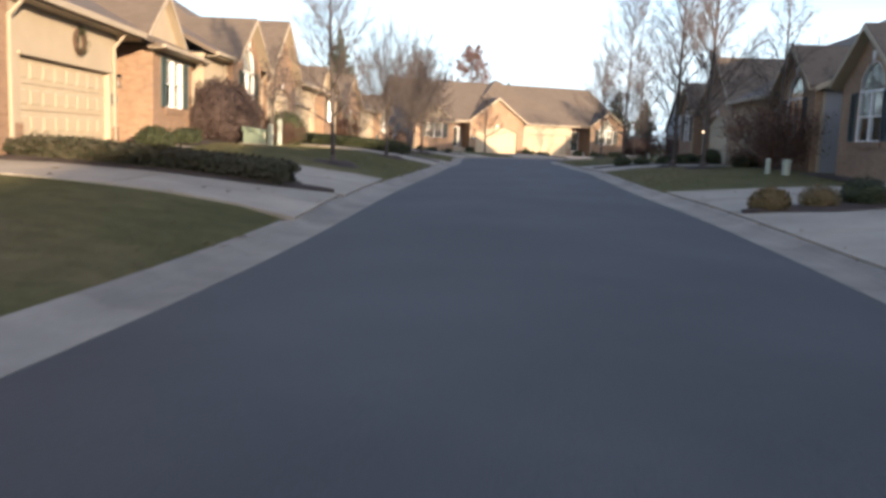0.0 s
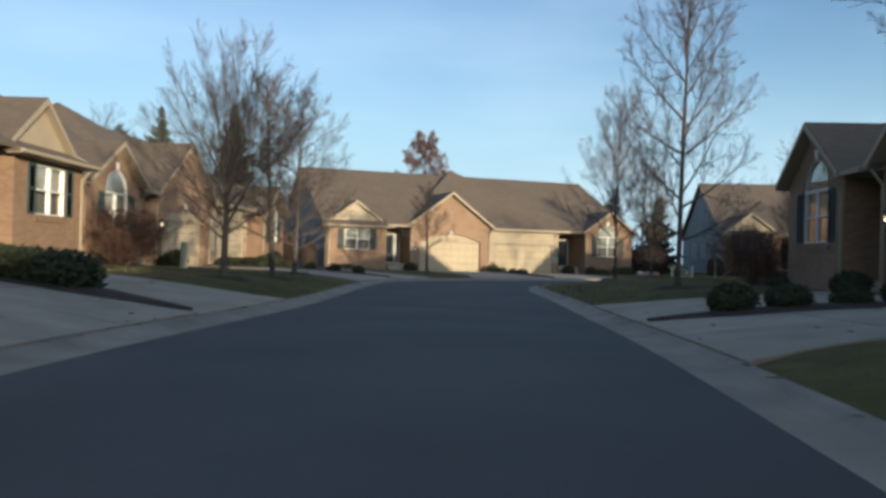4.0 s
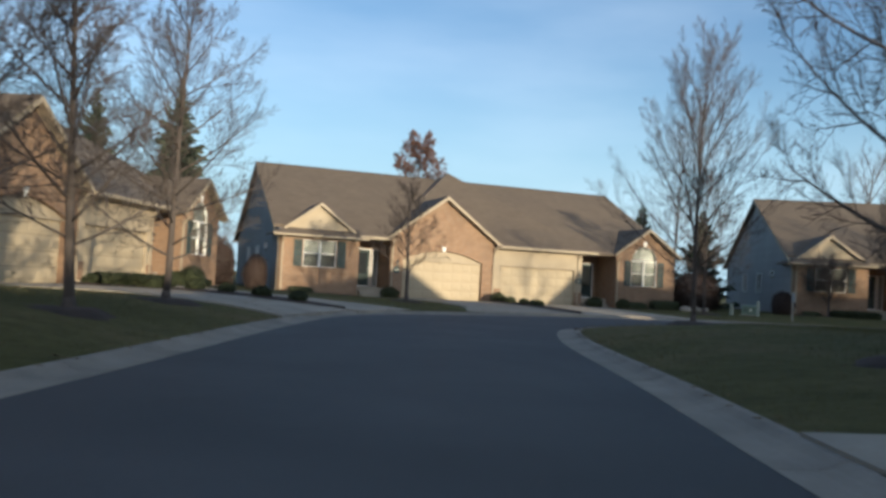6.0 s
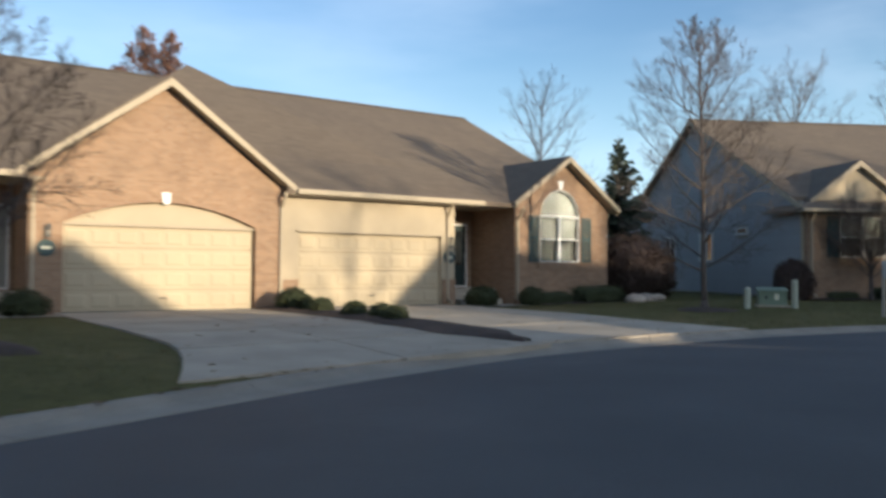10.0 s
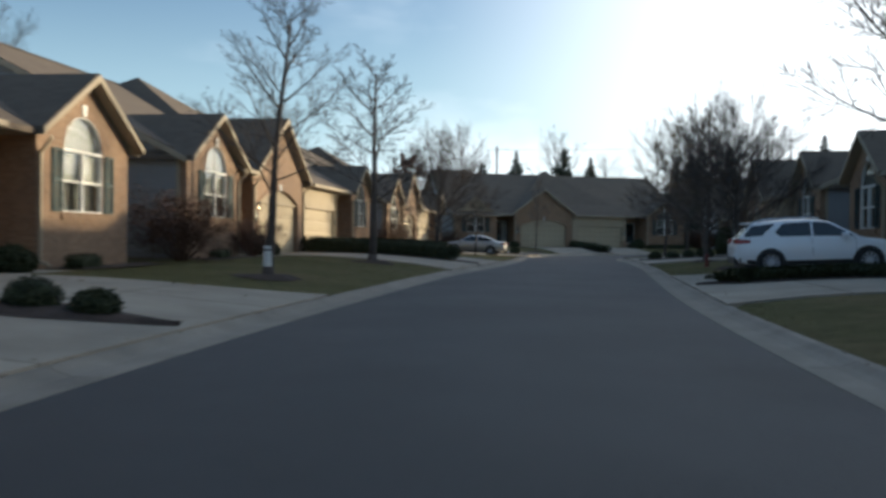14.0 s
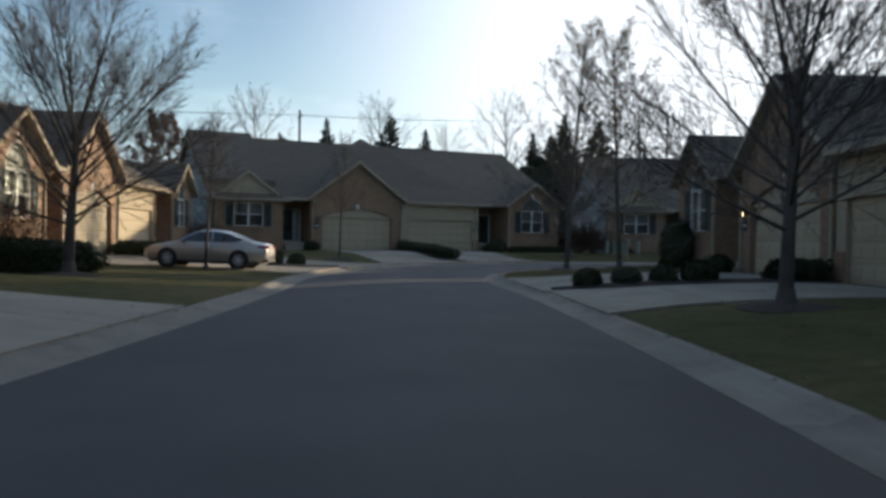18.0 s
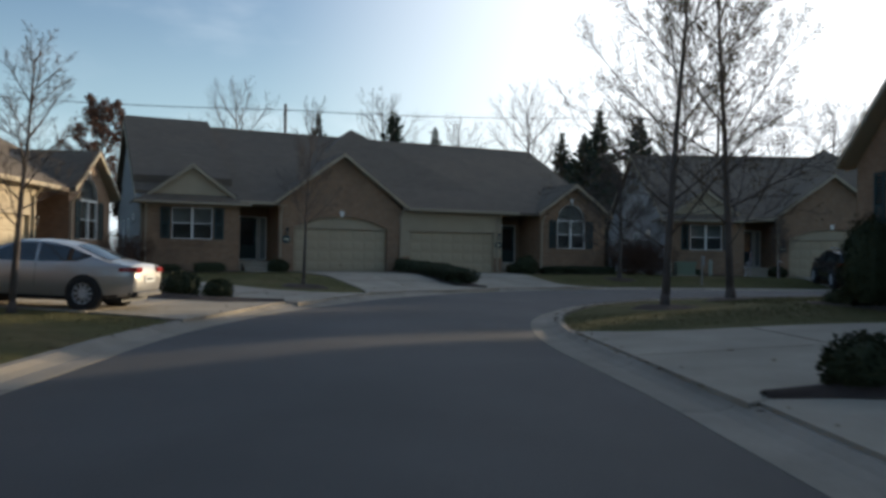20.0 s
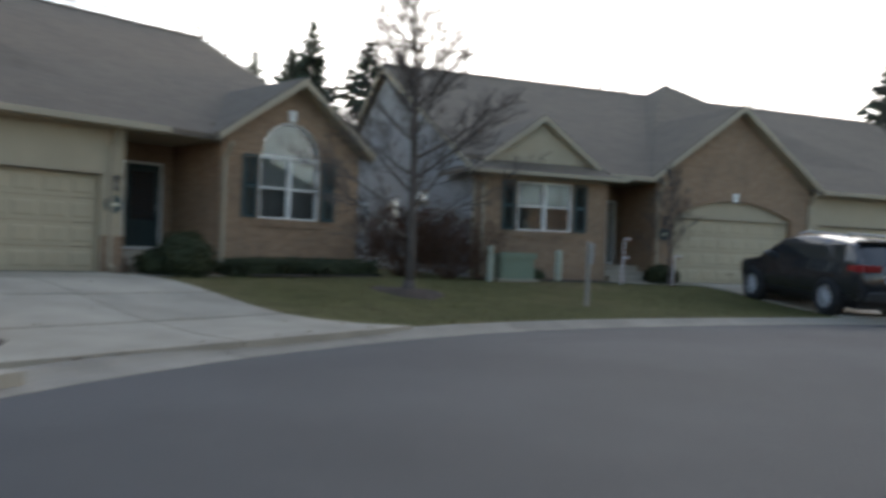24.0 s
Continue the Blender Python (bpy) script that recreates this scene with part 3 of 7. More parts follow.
def window(house, x0, x1, z0, z1, y, arch=False, label="white framed double window with half-drawn blinds"):
    """A pair of sashes in a white frame, with an arched light over it where asked for."""
    win = new("window")
    win.parent = house
    tagged(win, label)
    mid, half = (x0 + x1) / 2, (x1 - x0) / 2
    fr = frame_of(Shape(), x0 - 0.04, x1 + 0.04, y - 0.05, y + 0.09, z0 - 0.04, z1 + 0.04, 0.075)
    fr.box(mid - 0.05, mid + 0.05, y - 0.04, y + 0.08, z0, z1)
    fr.box(x0, x1, y - 0.03, y + 0.07, (z0 + z1) / 2 - 0.025, (z0 + z1) / 2 + 0.025)
    part("window_frame", fr, WHITE, win)
    part("sill", Shape().box(x0 - 0.12, x1 + 0.12, y - 0.10, y + 0.05, z0 - 0.11, z0 - 0.045), BRICK, win)
    for a, b in ((x0 + 0.03, mid - 0.05), (mid + 0.05, x1 - 0.03)):
        for c, d in ((z0 + 0.03, (z0 + z1) / 2 - 0.025), ((z0 + z1) / 2 + 0.025, z1 - 0.03)):
            pane = part("pane", Shape().box(a, b, y + 0.015, y + 0.023, c, d), GLASS, win)
            pane.visible_shadow = False
    part("blind", Shape().box(x0 + 0.05, x1 - 0.05, y + 0.12, y + 0.14, z0 + (z1 - z0) * 0.50, z1), BLIND, win)
    folds, n = Shape(), 24
    for i in range(n):
        a, b = x0 + (x1 - x0) * i / n, x0 + (x1 - x0) * (i + 1) / n
        folds.box(a, b, y + 0.20 + 0.02 * math.sin(i * 1.9), y + 0.22 + 0.02 * math.sin(i * 1.9), z0, z0 + (z1 - z0) * 0.52)
    part("curtain", folds, SHEER, win)
    if arch:
        ring, fan, n = Shape(), Shape(), 16
        for i in range(n):
            a, b = math.pi * i / n, math.pi * (i + 1) / n
            pts = [(mid + (half + 0.04 - w) * math.cos(t), z1 + (half + 0.04 - w) * math.sin(t)) for t, w in ((a, 0), (b, 0), (b, 0.065), (a, 0.065))]
            ring.prism([pts[3], pts[0], pts[1], pts[2]], y - 0.05, y + 0.09)
        part("arch_frame", ring, WHITE, win)
        pts = [(mid + (half - 0.03) * math.cos(math.pi * i / 20), z1 + 0.04 + (half - 0.06) * math.sin(math.pi * i / 20)) for i in range(21)]
        pane = part("arch_pane", Shape().prism(pts, y + 0.015, y + 0.023), GLASS, win)
        pane.visible_shadow = False
        part("arch_blind", Shape().prism([(mid + (x - mid) * 0.97, z1 + (z - z1) * 0.97) for x, z in pts], y + 0.12, y + 0.14), BLIND, win)
    # shallow box behind the panes, its inner shade painted as a dark colour
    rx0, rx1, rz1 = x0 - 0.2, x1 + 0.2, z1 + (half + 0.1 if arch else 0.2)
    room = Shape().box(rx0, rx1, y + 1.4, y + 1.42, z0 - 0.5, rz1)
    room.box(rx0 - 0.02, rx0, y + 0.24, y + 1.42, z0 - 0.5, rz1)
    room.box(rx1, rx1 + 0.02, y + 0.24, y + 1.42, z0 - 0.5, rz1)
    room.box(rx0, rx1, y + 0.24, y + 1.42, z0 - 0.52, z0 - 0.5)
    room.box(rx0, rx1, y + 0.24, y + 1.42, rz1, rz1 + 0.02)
    part("room", room, ROOM_DIMNESS, win)
    return win


def shutter(house, x0, x1, z0, z1, y):
    sh = frame_of(Shape(), x0, x1, y - 0.05, y - 0.002, z0, z1, 0.06)
    sh.box(x0 + 0.06, x1 - 0.06, y - 0.045, y - 0.004, (z0 + z1) / 2 - 0.04, (z0 + z1) / 2 + 0.04)
    n = int((z1 - z0 - 0.12) / 0.075)
    for i in range(n):
        z = z0 + 0.07 + i * (z1 - z0 - 0.14) / n
        sh.add([(x0 + 0.06, y - 0.012, z + 0.06), (x1 - 0.06, y - 0.012, z + 0.06), (x1 - 0.06, y - 0.040, z), (x0 + 0.06, y - 0.040, z)], [(3, 2, 1, 0), (0, 1, 2, 3)])
    part("shutter", sh, SHUTTER, house, "dark green louvred shutter")


def garage_door(house, x0, x1, y, height=2.13):
    door = new("garage_door")
    door.parent = house
    tagged(door, "closed beige raised-panel sectional garage door")
    n, per = 4, 8
    for k in range(n):
        z0, z1 = k * height / n + 0.006, (k + 1) * height / n - 0.006
        sh = Shape().box(x0, x1, y, y + 0.05, z0, z1)
        w = (x1 - x0) / per
        for i in range(per):
            a, b = x0 + i * w + 0.06, x0 + (i + 1) * w - 0.06
            c, d = z0 + 0.09, z1 - 0.09
            i2 = 0.045
            sh.add([(a, y - 0.001, c), (b, y - 0.001, c), (b, y - 0.001, d), (a, y - 0.001, d),
                    (a + i2, y - 0.018, c + i2), (b - i2, y - 0.018, c + i2), (b - i2, y - 0.018, d - i2), (a + i2, y - 0.018, d - i2)],
                   [(4, 5, 6, 7), (0, 1, 5, 4), (1, 2, 6, 5), (2, 3, 7, 6), (3, 0, 4, 7)])
        part("section", sh, DOOR_CREAM, door)
    part("handle", Shape().box((x0 + x1) / 2 - 0.10, (x0 + x1) / 2 + 0.10, y - 0.05, y - 0.02, 0.30, 0.33), BLACK, door)
    part("door_seal", Shape().box(x0, x1, y - 0.02, y + 0.05, -0.012, 0.006), BLACK, door)


def downspout(house, x, y, z1):
    sh = Shape().box(x - 0.04, x + 0.04, y - 0.09, y - 0.02, 0.12, z1 - 0.35)
    sh.slab((x - 0.04, y - 0.09, z1 - 0.33), (x + 0.04, y - 0.09, z1 - 0.33), (x + 0.04, y - 0.36, z1), (x - 0.04, y - 0.36, z1), 0.09)
    sh.slab((x - 0.04, y - 0.32, 0.10), (x + 0.04, y - 0.32, 0.10), (x + 0.04, y - 0.04, 0.20), (x - 0.04, y - 0.04, 0.20), 0.07)
    part("downspout", sh, TRIM, house)


def lantern(house, x, y, z, lit=True):
    lamp = new("wall_lantern")
    lamp.parent = house
    tagged(lamp, "small black carriage lantern" + (", lit" if lit else ", unlit"))
    part("backplate", Shape().box(x - 0.05, x + 0.05, y - 0.03, y, z - 0.12, z + 0.16), BLACK, lamp)
    part("arm", Shape().box(x - 0.012, x + 0.012, y - 0.12, y - 0.031, z + 0.125, z + 0.145), BLACK, lamp)
    for dx in (-0.055, 0.045):
        for dy in (-0.175, -0.075):
            part("bar", Shape().box(x + dx, x + dx + 0.01, y + dy, y + dy + 0.01, z - 0.12, z + 0.12), BLACK, lamp)
    part("hood", Shape().prism([(x - 0.08, z + 0.12), (x + 0.08, z + 0.12), (x, z + 0.20)], y - 0.20, y - 0.05), BLACK, lamp)
    part("base", Shape().box(x - 0.065, x + 0.065, y - 0.185, y - 0.065, z - 0.14, z - 0.12), BLACK, lamp)
    part("bulb", Shape().tube([(x, y - 0.125, z - 0.09), (x, y - 0.125, z - 0.03), (x, y - 0.125, z + 0.03)], [0.018, 0.028, 0.010], 8), LAMP_GLOW if lit else LAMP_GLASS, lamp)


def plaque(house, x, y, z):
    ob = part("plaque", Shape().tube([(x, y - 0.03, z), (x, y - 0.002, z)], [0.20, 0.21], 16), SHUTTER, house, "round dark green plaque")
    part("plaque_bar", Shape().box(x - 0.11, x + 0.11, y - 0.036, y - 0.028, z - 0.035, z + 0.035), PALE_LABEL, ob)


MAIN_EAVE, MAIN_RIDGE, RIDGE_Y, SLOPE = 3.34, 8.08, 9.15, (8.08 - 3.34) / 9.5


def roof_at(y):
    return MAIN_EAVE + SLOPE * (y + 0.35) if y < RIDGE_Y else MAIN_RIDGE - SLOPE * (y - RIDGE_Y)


def gable_roof(house, mid, half, eave, peak, y0, y1, trim_w=0.125, name="gable_roof"):
    t = 0.15
    sh = Shape()
    sh.slab((mid - half, y0, eave), (mid, y0, peak), (mid, y1, peak), (mid - half, y1, eave), t)
    sh.slab((mid, y0, peak), (mid + half, y0, eave), (mid + half, y1, eave), (mid, y1, peak), t)
    part(name, sh, SHINGLE, house)
    for s in (-1, 1):
        a, b = (mid + s * half, eave - 0.035), (mid, peak - 0.035)
        poly = [a, b, (b[0], b[1] - trim_w * 1.5), (a[0], a[1] - trim_w * 1.2)]
        part("rake_board", Shape().prism(poly if s > 0 else poly[::-1], y0 - 0.035, y0 + 0.02), TRIM, house)
        soff = [(mid + s * (half - 0.02), eave - t - 0.02), (mid, peak - t - 0.02), (mid, peak - t - 0.05), (mid + s * (half - 0.02), eave - t - 0.05)]
        part("soffit", Shape().prism(soff, y0 + 0.02, y0 + 0.42), TRIM, house)


def bay_arch(house, m):
    """The gabled brick bay with its round-headed window; m mirrors it to the other end."""
    Y, c, half, z0, z1 = -0.20, m(16.78), 0.93, 1.40, 2.98
    x0, x1 = sorted((m(14.72), m(19.10)))
    mid = (x0 + x1) / 2
    top = lambda x: 3.26 + (4.93 - 3.26) * (1 - abs(x - mid) / ((x1 - x0) / 2))
    arc = lambda x: z1 + math.sqrt(max(0, half * half - (x - c) ** 2))
    wall = Shape()
    wall.columns([x0, mid if mid < c - half else c - half] + ([c - half] if mid < c - half else []), lambda x: -0.5, top, Y, Y + 0.24)
    xs2 = sorted(set(steps(c - half, c + half, 18) + [min(max(mid, c - half), c + half)]))
    wall.columns(xs2, arc, top, Y, Y + 0.24)
    wall.columns(xs2[::len(xs2) - 1], lambda x: -0.5, lambda x: z0, Y, Y + 0.24)
    wall.columns([c + half, x1], lambda x: -0.5, top, Y, Y + 0.24)
    part("bay_wall", wall.weld(), BRICK, house)
    inner, outer = m(14.72), m(19.10)
    s = 1 if inner < outer else -1
    part("bay_side", Shape().box(inner, inner + s * 0.22, Y + 0.24, 2.6, -0.5, 3.26), BRICK, house)
    part("bay_end", Shape().box(outer, outer - s * 0.22, Y + 0.24, 1.2, -0.5, 3.26), BRICK, house)
    window(house, c - half, c + half, z0, z1, Y + 0.06, True, "white framed round-headed window")
    part("keystone", Shape().prism([(c - 0.08, z1 + half + 0.02), (c + 0.08, z1 + half + 0.02), (c + 0.12, z1 + half + 0.32), (c - 0.12, z1 + half + 0.32)], Y - 0.035, Y + 0.05), WHITE, house)
    part("brick_sill", Shape().box(c - half - 0.1, c + half + 0.1, Y - 0.05, Y + 0.02, z0 - 0.2, z0 - 0.12), BRICK, house)
    shutter(house, c - half - 0.52, c - half - 0.08, z0, z1, Y)
    shutter(house, c + half + 0.08, c + half + 0.52, z0, z1, Y)
    gable_roof(house, mid, 2.47, 3.38, 5.10, Y - 0.35, 4.2)
    downspout(house, m(14.80), Y, 3.2)


def bay_hip(house, m):
    """The brick bay with a square window, a skirt roof and a small pediment over it."""
    Y, z0, z1 = -0.20, 1.46, 2.93
    x0, x1 = sorted((m(14.72), m(19.10)))
    a, b = sorted((m(16.0), m(17.83)))
    c, mid = (a + b) / 2, (x0 + x1) / 2
    part("bay_wall", rect_wall(Shape(), x0, x1, Y, Y + 0.24, -0.5, 3.2, (a, b, z0, z1)), BRICK, house)
    inner, outer = m(14.72), m(19.10)
    s = 1 if inner < outer else -1
    part("bay_side", Shape().box(inner, inner + s * 0.22, Y + 0.24, 2.6, -0.5, 3.26), BRICK, house)
    part("bay_end", Shape().box(outer, outer - s * 0.22, Y + 0.24, 1.2, -0.5, 3.26), BRICK, house)
    window(house, a, b, z0, z1, Y + 0.06)
    part("brick_sill", Shape().box(a - 0.1, b + 0.1, Y - 0.05, Y + 0.02, z0 - 0.2, z0 - 0.12), BRICK, house)
    shutter(house, a - 0.52, a - 0.08, z0, z1, Y)
    shutter(house, b + 0.08, b + 0.52, z0, z1, Y)
    skirt = Shape()
    e0, e1, in_y, top_z = x0 - 0.42, x1 + 0.42, 0.62, 3.66
    skirt.slab((e0, Y - 0.42, 3.20), (e1, Y - 0.42, 3.20), (e1 - 0.9, Y + in_y, top_z), (e0 + 0.9, Y + in_y, top_z), 0.10)
    skirt.slab((e0, 2.2, 3.20), (e0, Y - 0.42, 3.20), (e0 + 0.9, Y + in_y, top_z), (e0 + 0.9, 2.2, top_z), 0.10)
    skirt.slab((e1, Y - 0.42, 3.20), (e1, 2.2, 3.20), (e1 - 0.9, 2.2, top_z), (e1 - 0.9, Y + in_y, top_z), 0.10)
    part("skirt_roof", skirt, SHINGLE, house)
    part("gutter", Shape().box(e0 - 0.04, e1 + 0.04, Y - 0.52, Y - 0.40, 3.08, 3.18), TRIM, house)
    part("soffit", Shape().box(e0 + 0.02, e1 - 0.02, Y - 0.40, Y + 0.02, 3.06, 3.09), TRIM, house)
    part("frieze", Shape().box(x0 - 0.01, x1 + 0.01, Y - 0.03, Y + 0.01, 2.99, 3.055), TRIM, house)
    part("pediment", Shape().prism([(mid - 1.80, 3.54), (mid + 1.80, 3.54), (mid, 4.88)], Y + 0.38, Y + 0.52), CREAM, house, "cream stucco pediment")
    gable_roof(house, mid, 2.02, 3.56, 5.05, Y + 0.16, 4.2, 0.13)
    downspout(house, m(18.98), Y, 3.12)


def entry(house, m):
    """The recessed front door between garage and bay, with its sidelight, step and walk."""
    inner, outer = m(12.42), m(14.72)
    x0, x1 = sorted((inner, outer))
    s = 1 if inner < outer else -1
    wall = Shape().box(x0, x1, 2.2, 2.4, -0.5, 3.3)
    part("entry_wall", wall, BRICK, house)
    part("entry_side", Shape().box(inner, inner - s * 0.22, 0.28, 2.2, -0.5, 3.3), BRICK, house)
    d0 = outer - s * 1.28
    dx = sorted((d0, outer - s * 0.34))
    part("door_frame", frame_of(Shape(), dx[0] - 0.06, dx[1] + 0.06, 2.10, 2.20, 0.50, 2.72, 0.06), WHITE, house)
    leaf = part("front_door", Shape().box(dx[0], dx[1], 2.13, 2.19, 0.52, 2.66), DARK_DOOR, house, "dark storm door")
    part("door_glass", Shape().box(dx[0] + 0.14, dx[1] - 0.14, 2.118, 2.126, 1.25, 2.48), CAR_GLASS, leaf)
    part("door_handle", Shape().tube([(dx[1] - 0.08, 2.10, 1.50), (dx[1] - 0.08, 2.10, 1.66)], [0.012, 0.012], 6), ALLOY, leaf)
    sx = sorted((d0 - s * 0.13, d0 - s * 0.50))
    part("sidelight_frame", frame_of(Shape(), sx[0], sx[1], 2.09, 2.19, 0.52, 2.70, 0.05), WHITE, house)
    part("sidelight", Shape().box(sx[0] + 0.05, sx[1] - 0.05, 2.13, 2.14, 0.57, 2.65), BLIND, house)
    part("entry_landing", Shape().bevel_box(x0 + 0.02, x1 - 0.02, 0.80, 2.18, -0.3, 0.49), CONCRETE, house)
    part("entry_step", Shape().bevel_box(x0 + 0.30, x1 - 0.30, 0.42, 0.795, -0.3, 0.32), CONCRETE, house)
    part("entry_step", Shape().bevel_box(x0 + 0.30, x1 - 0.30, 0.04, 0.415, -0.3, 0.15), CONCRETE, house)
    part("entry_step", Shape().bevel_box(x0 + 0.25, x1 - 0.25, -0.45, 0.035, -0.3, -0.02), CONCRETE, house)
    part("entry_ceiling", Shape().box(x0, x1, -0.1, 2.2, 3.20, 3.24), TRIM, house)


def end_wall(house, x, s, singly):
    """A gable end in lapped siding, over a block footing; s points out from the house."""
    part("end_wall", Shape().add([(x, 0.1, -0.5), (x, 18.2, -0.5), (x, 18.2, 3.3), (x, RIDGE_Y, 7.9), (x, 0.1, 3.4),
                                  (x - s * 0.2, 0.1, -0.5), (x - s * 0.2, 18.2, -0.5), (x - s * 0.2, 18.2, 3.3), (x - s * 0.2, RIDGE_Y, 7.9), (x - s * 0.2, 0.1, 3.4)],
                                 [(0, 1, 2, 3, 4), (9, 8, 7, 6, 5), (0, 5, 6, 1), (1, 6, 7, 2), (2, 7, 8, 3), (3, 8, 9, 4), (4, 9, 5, 0)]), KERB, house)
    openings = [(4.05, 5.0, 2.45, 2.76), (7.2, 8.5, 1.35, 2.65), (11.3, 12.5, 1.35, 2.65)]
    joined = Shape()
    rise = 0.19
    k = 0
    z = 0.0
    while z < 7.7:
        z1 = z + rise
        lim = (z1 - MAIN_EAVE) / SLOPE - 0.35
        a, b = max(0.12, lim + 0.3), min(18.15, 18.65 - max(0, lim + 0.35) - 0.3)
        cuts = [(p, q) for p, q, lo, hi in openings if z1 > lo and z < hi]
        spans, at = [], a
        for p, q in cuts:
            if p > at:
                spans.append((at, p))
            at = max(at, q)
        if b > at + 0.2:
            spans.append((at, b))
        for p, q in spans:
            sh = joined if not singly else Shape()
            o0, o1 = x + s * 0.042, x + s * 0.014
            sh.add([(x, p, z), (x, q, z), (o0, q, z), (o0, p, z), (x, p, z1), (x, q, z1), (o1, q, z1), (o1, p, z1)],
                   [(0, 1, 2, 3), (7, 6, 5, 4), (3, 2, 6, 7), (0, 3, 7, 4), (1, 5, 6, 2)] if s < 0 else
                   [(3, 2, 1, 0), (4, 5, 6, 7), (7, 6, 2, 3), (4, 7, 3, 0), (2, 6, 5, 1)])
            if singly:
                part("siding_board", sh, SIDING, house)
        z = z1
        k += 1
    if not singly:
        part("siding", joined, SIDING, house, "grey lapped siding")
    for p, q, lo, hi in openings:
        win = new("side_window")
        win.parent = house
        fr = Shape()
        o0, o1 = sorted((x + s * 0.005, x + s * 0.075))
        for y0, y1, c, d in ((p, p + 0.06, lo, hi), (q - 0.06, q, lo, hi), (p + 0.06, q - 0.06, lo, lo + 0.06), (p + 0.06, q - 0.06, hi - 0.06, hi)):
            fr.box(o0, o1, y0, y1, c, d)
        if hi - lo > 0.6:
            fr.box(o0, o1, (p + q) / 2 - 0.025, (p + q) / 2 + 0.025, lo + 0.06, hi - 0.06)
        part("window_frame", fr, WHITE, win)
        part("pane", Shape().box(x + s * 0.02, x + s * 0.03, p + 0.05, q - 0.05, lo + 0.05, hi - 0.05), CAR_GLASS, win)
    part("corner_board", Shape().box(x + s * 0.06, x - s * 0.02, 0.04, 0.14, -0.2, 3.3), TRIM, house)
    # rake along the gable end
    rk = Shape()
    for y0, y1 in ((-0.35, RIDGE_Y), (18.65, RIDGE_Y)):
        q0, q1 = sorted((x + s * 0.30, x + s * 0.335))
        z0, z1 = roof_at(y0) - 0.03, MAIN_RIDGE - 0.03
        rk.add([(q0, y0, z0), (q1, y0, z0), (q1, y1, z1), (q0, y1, z1), (q0, y0, z0 - 0.2), (q1, y0, z0 - 0.2), (q1, y1, z1 - 0.22), (q0, y1, z1 - 0.22)],
               [(0, 1, 2, 3), (4, 7, 6, 5), (0, 4, 5, 1), (1, 5, 6, 2), (2, 6, 7, 3), (3, 7, 4, 0)])
    part("end_rake", rk, TRIM, house)


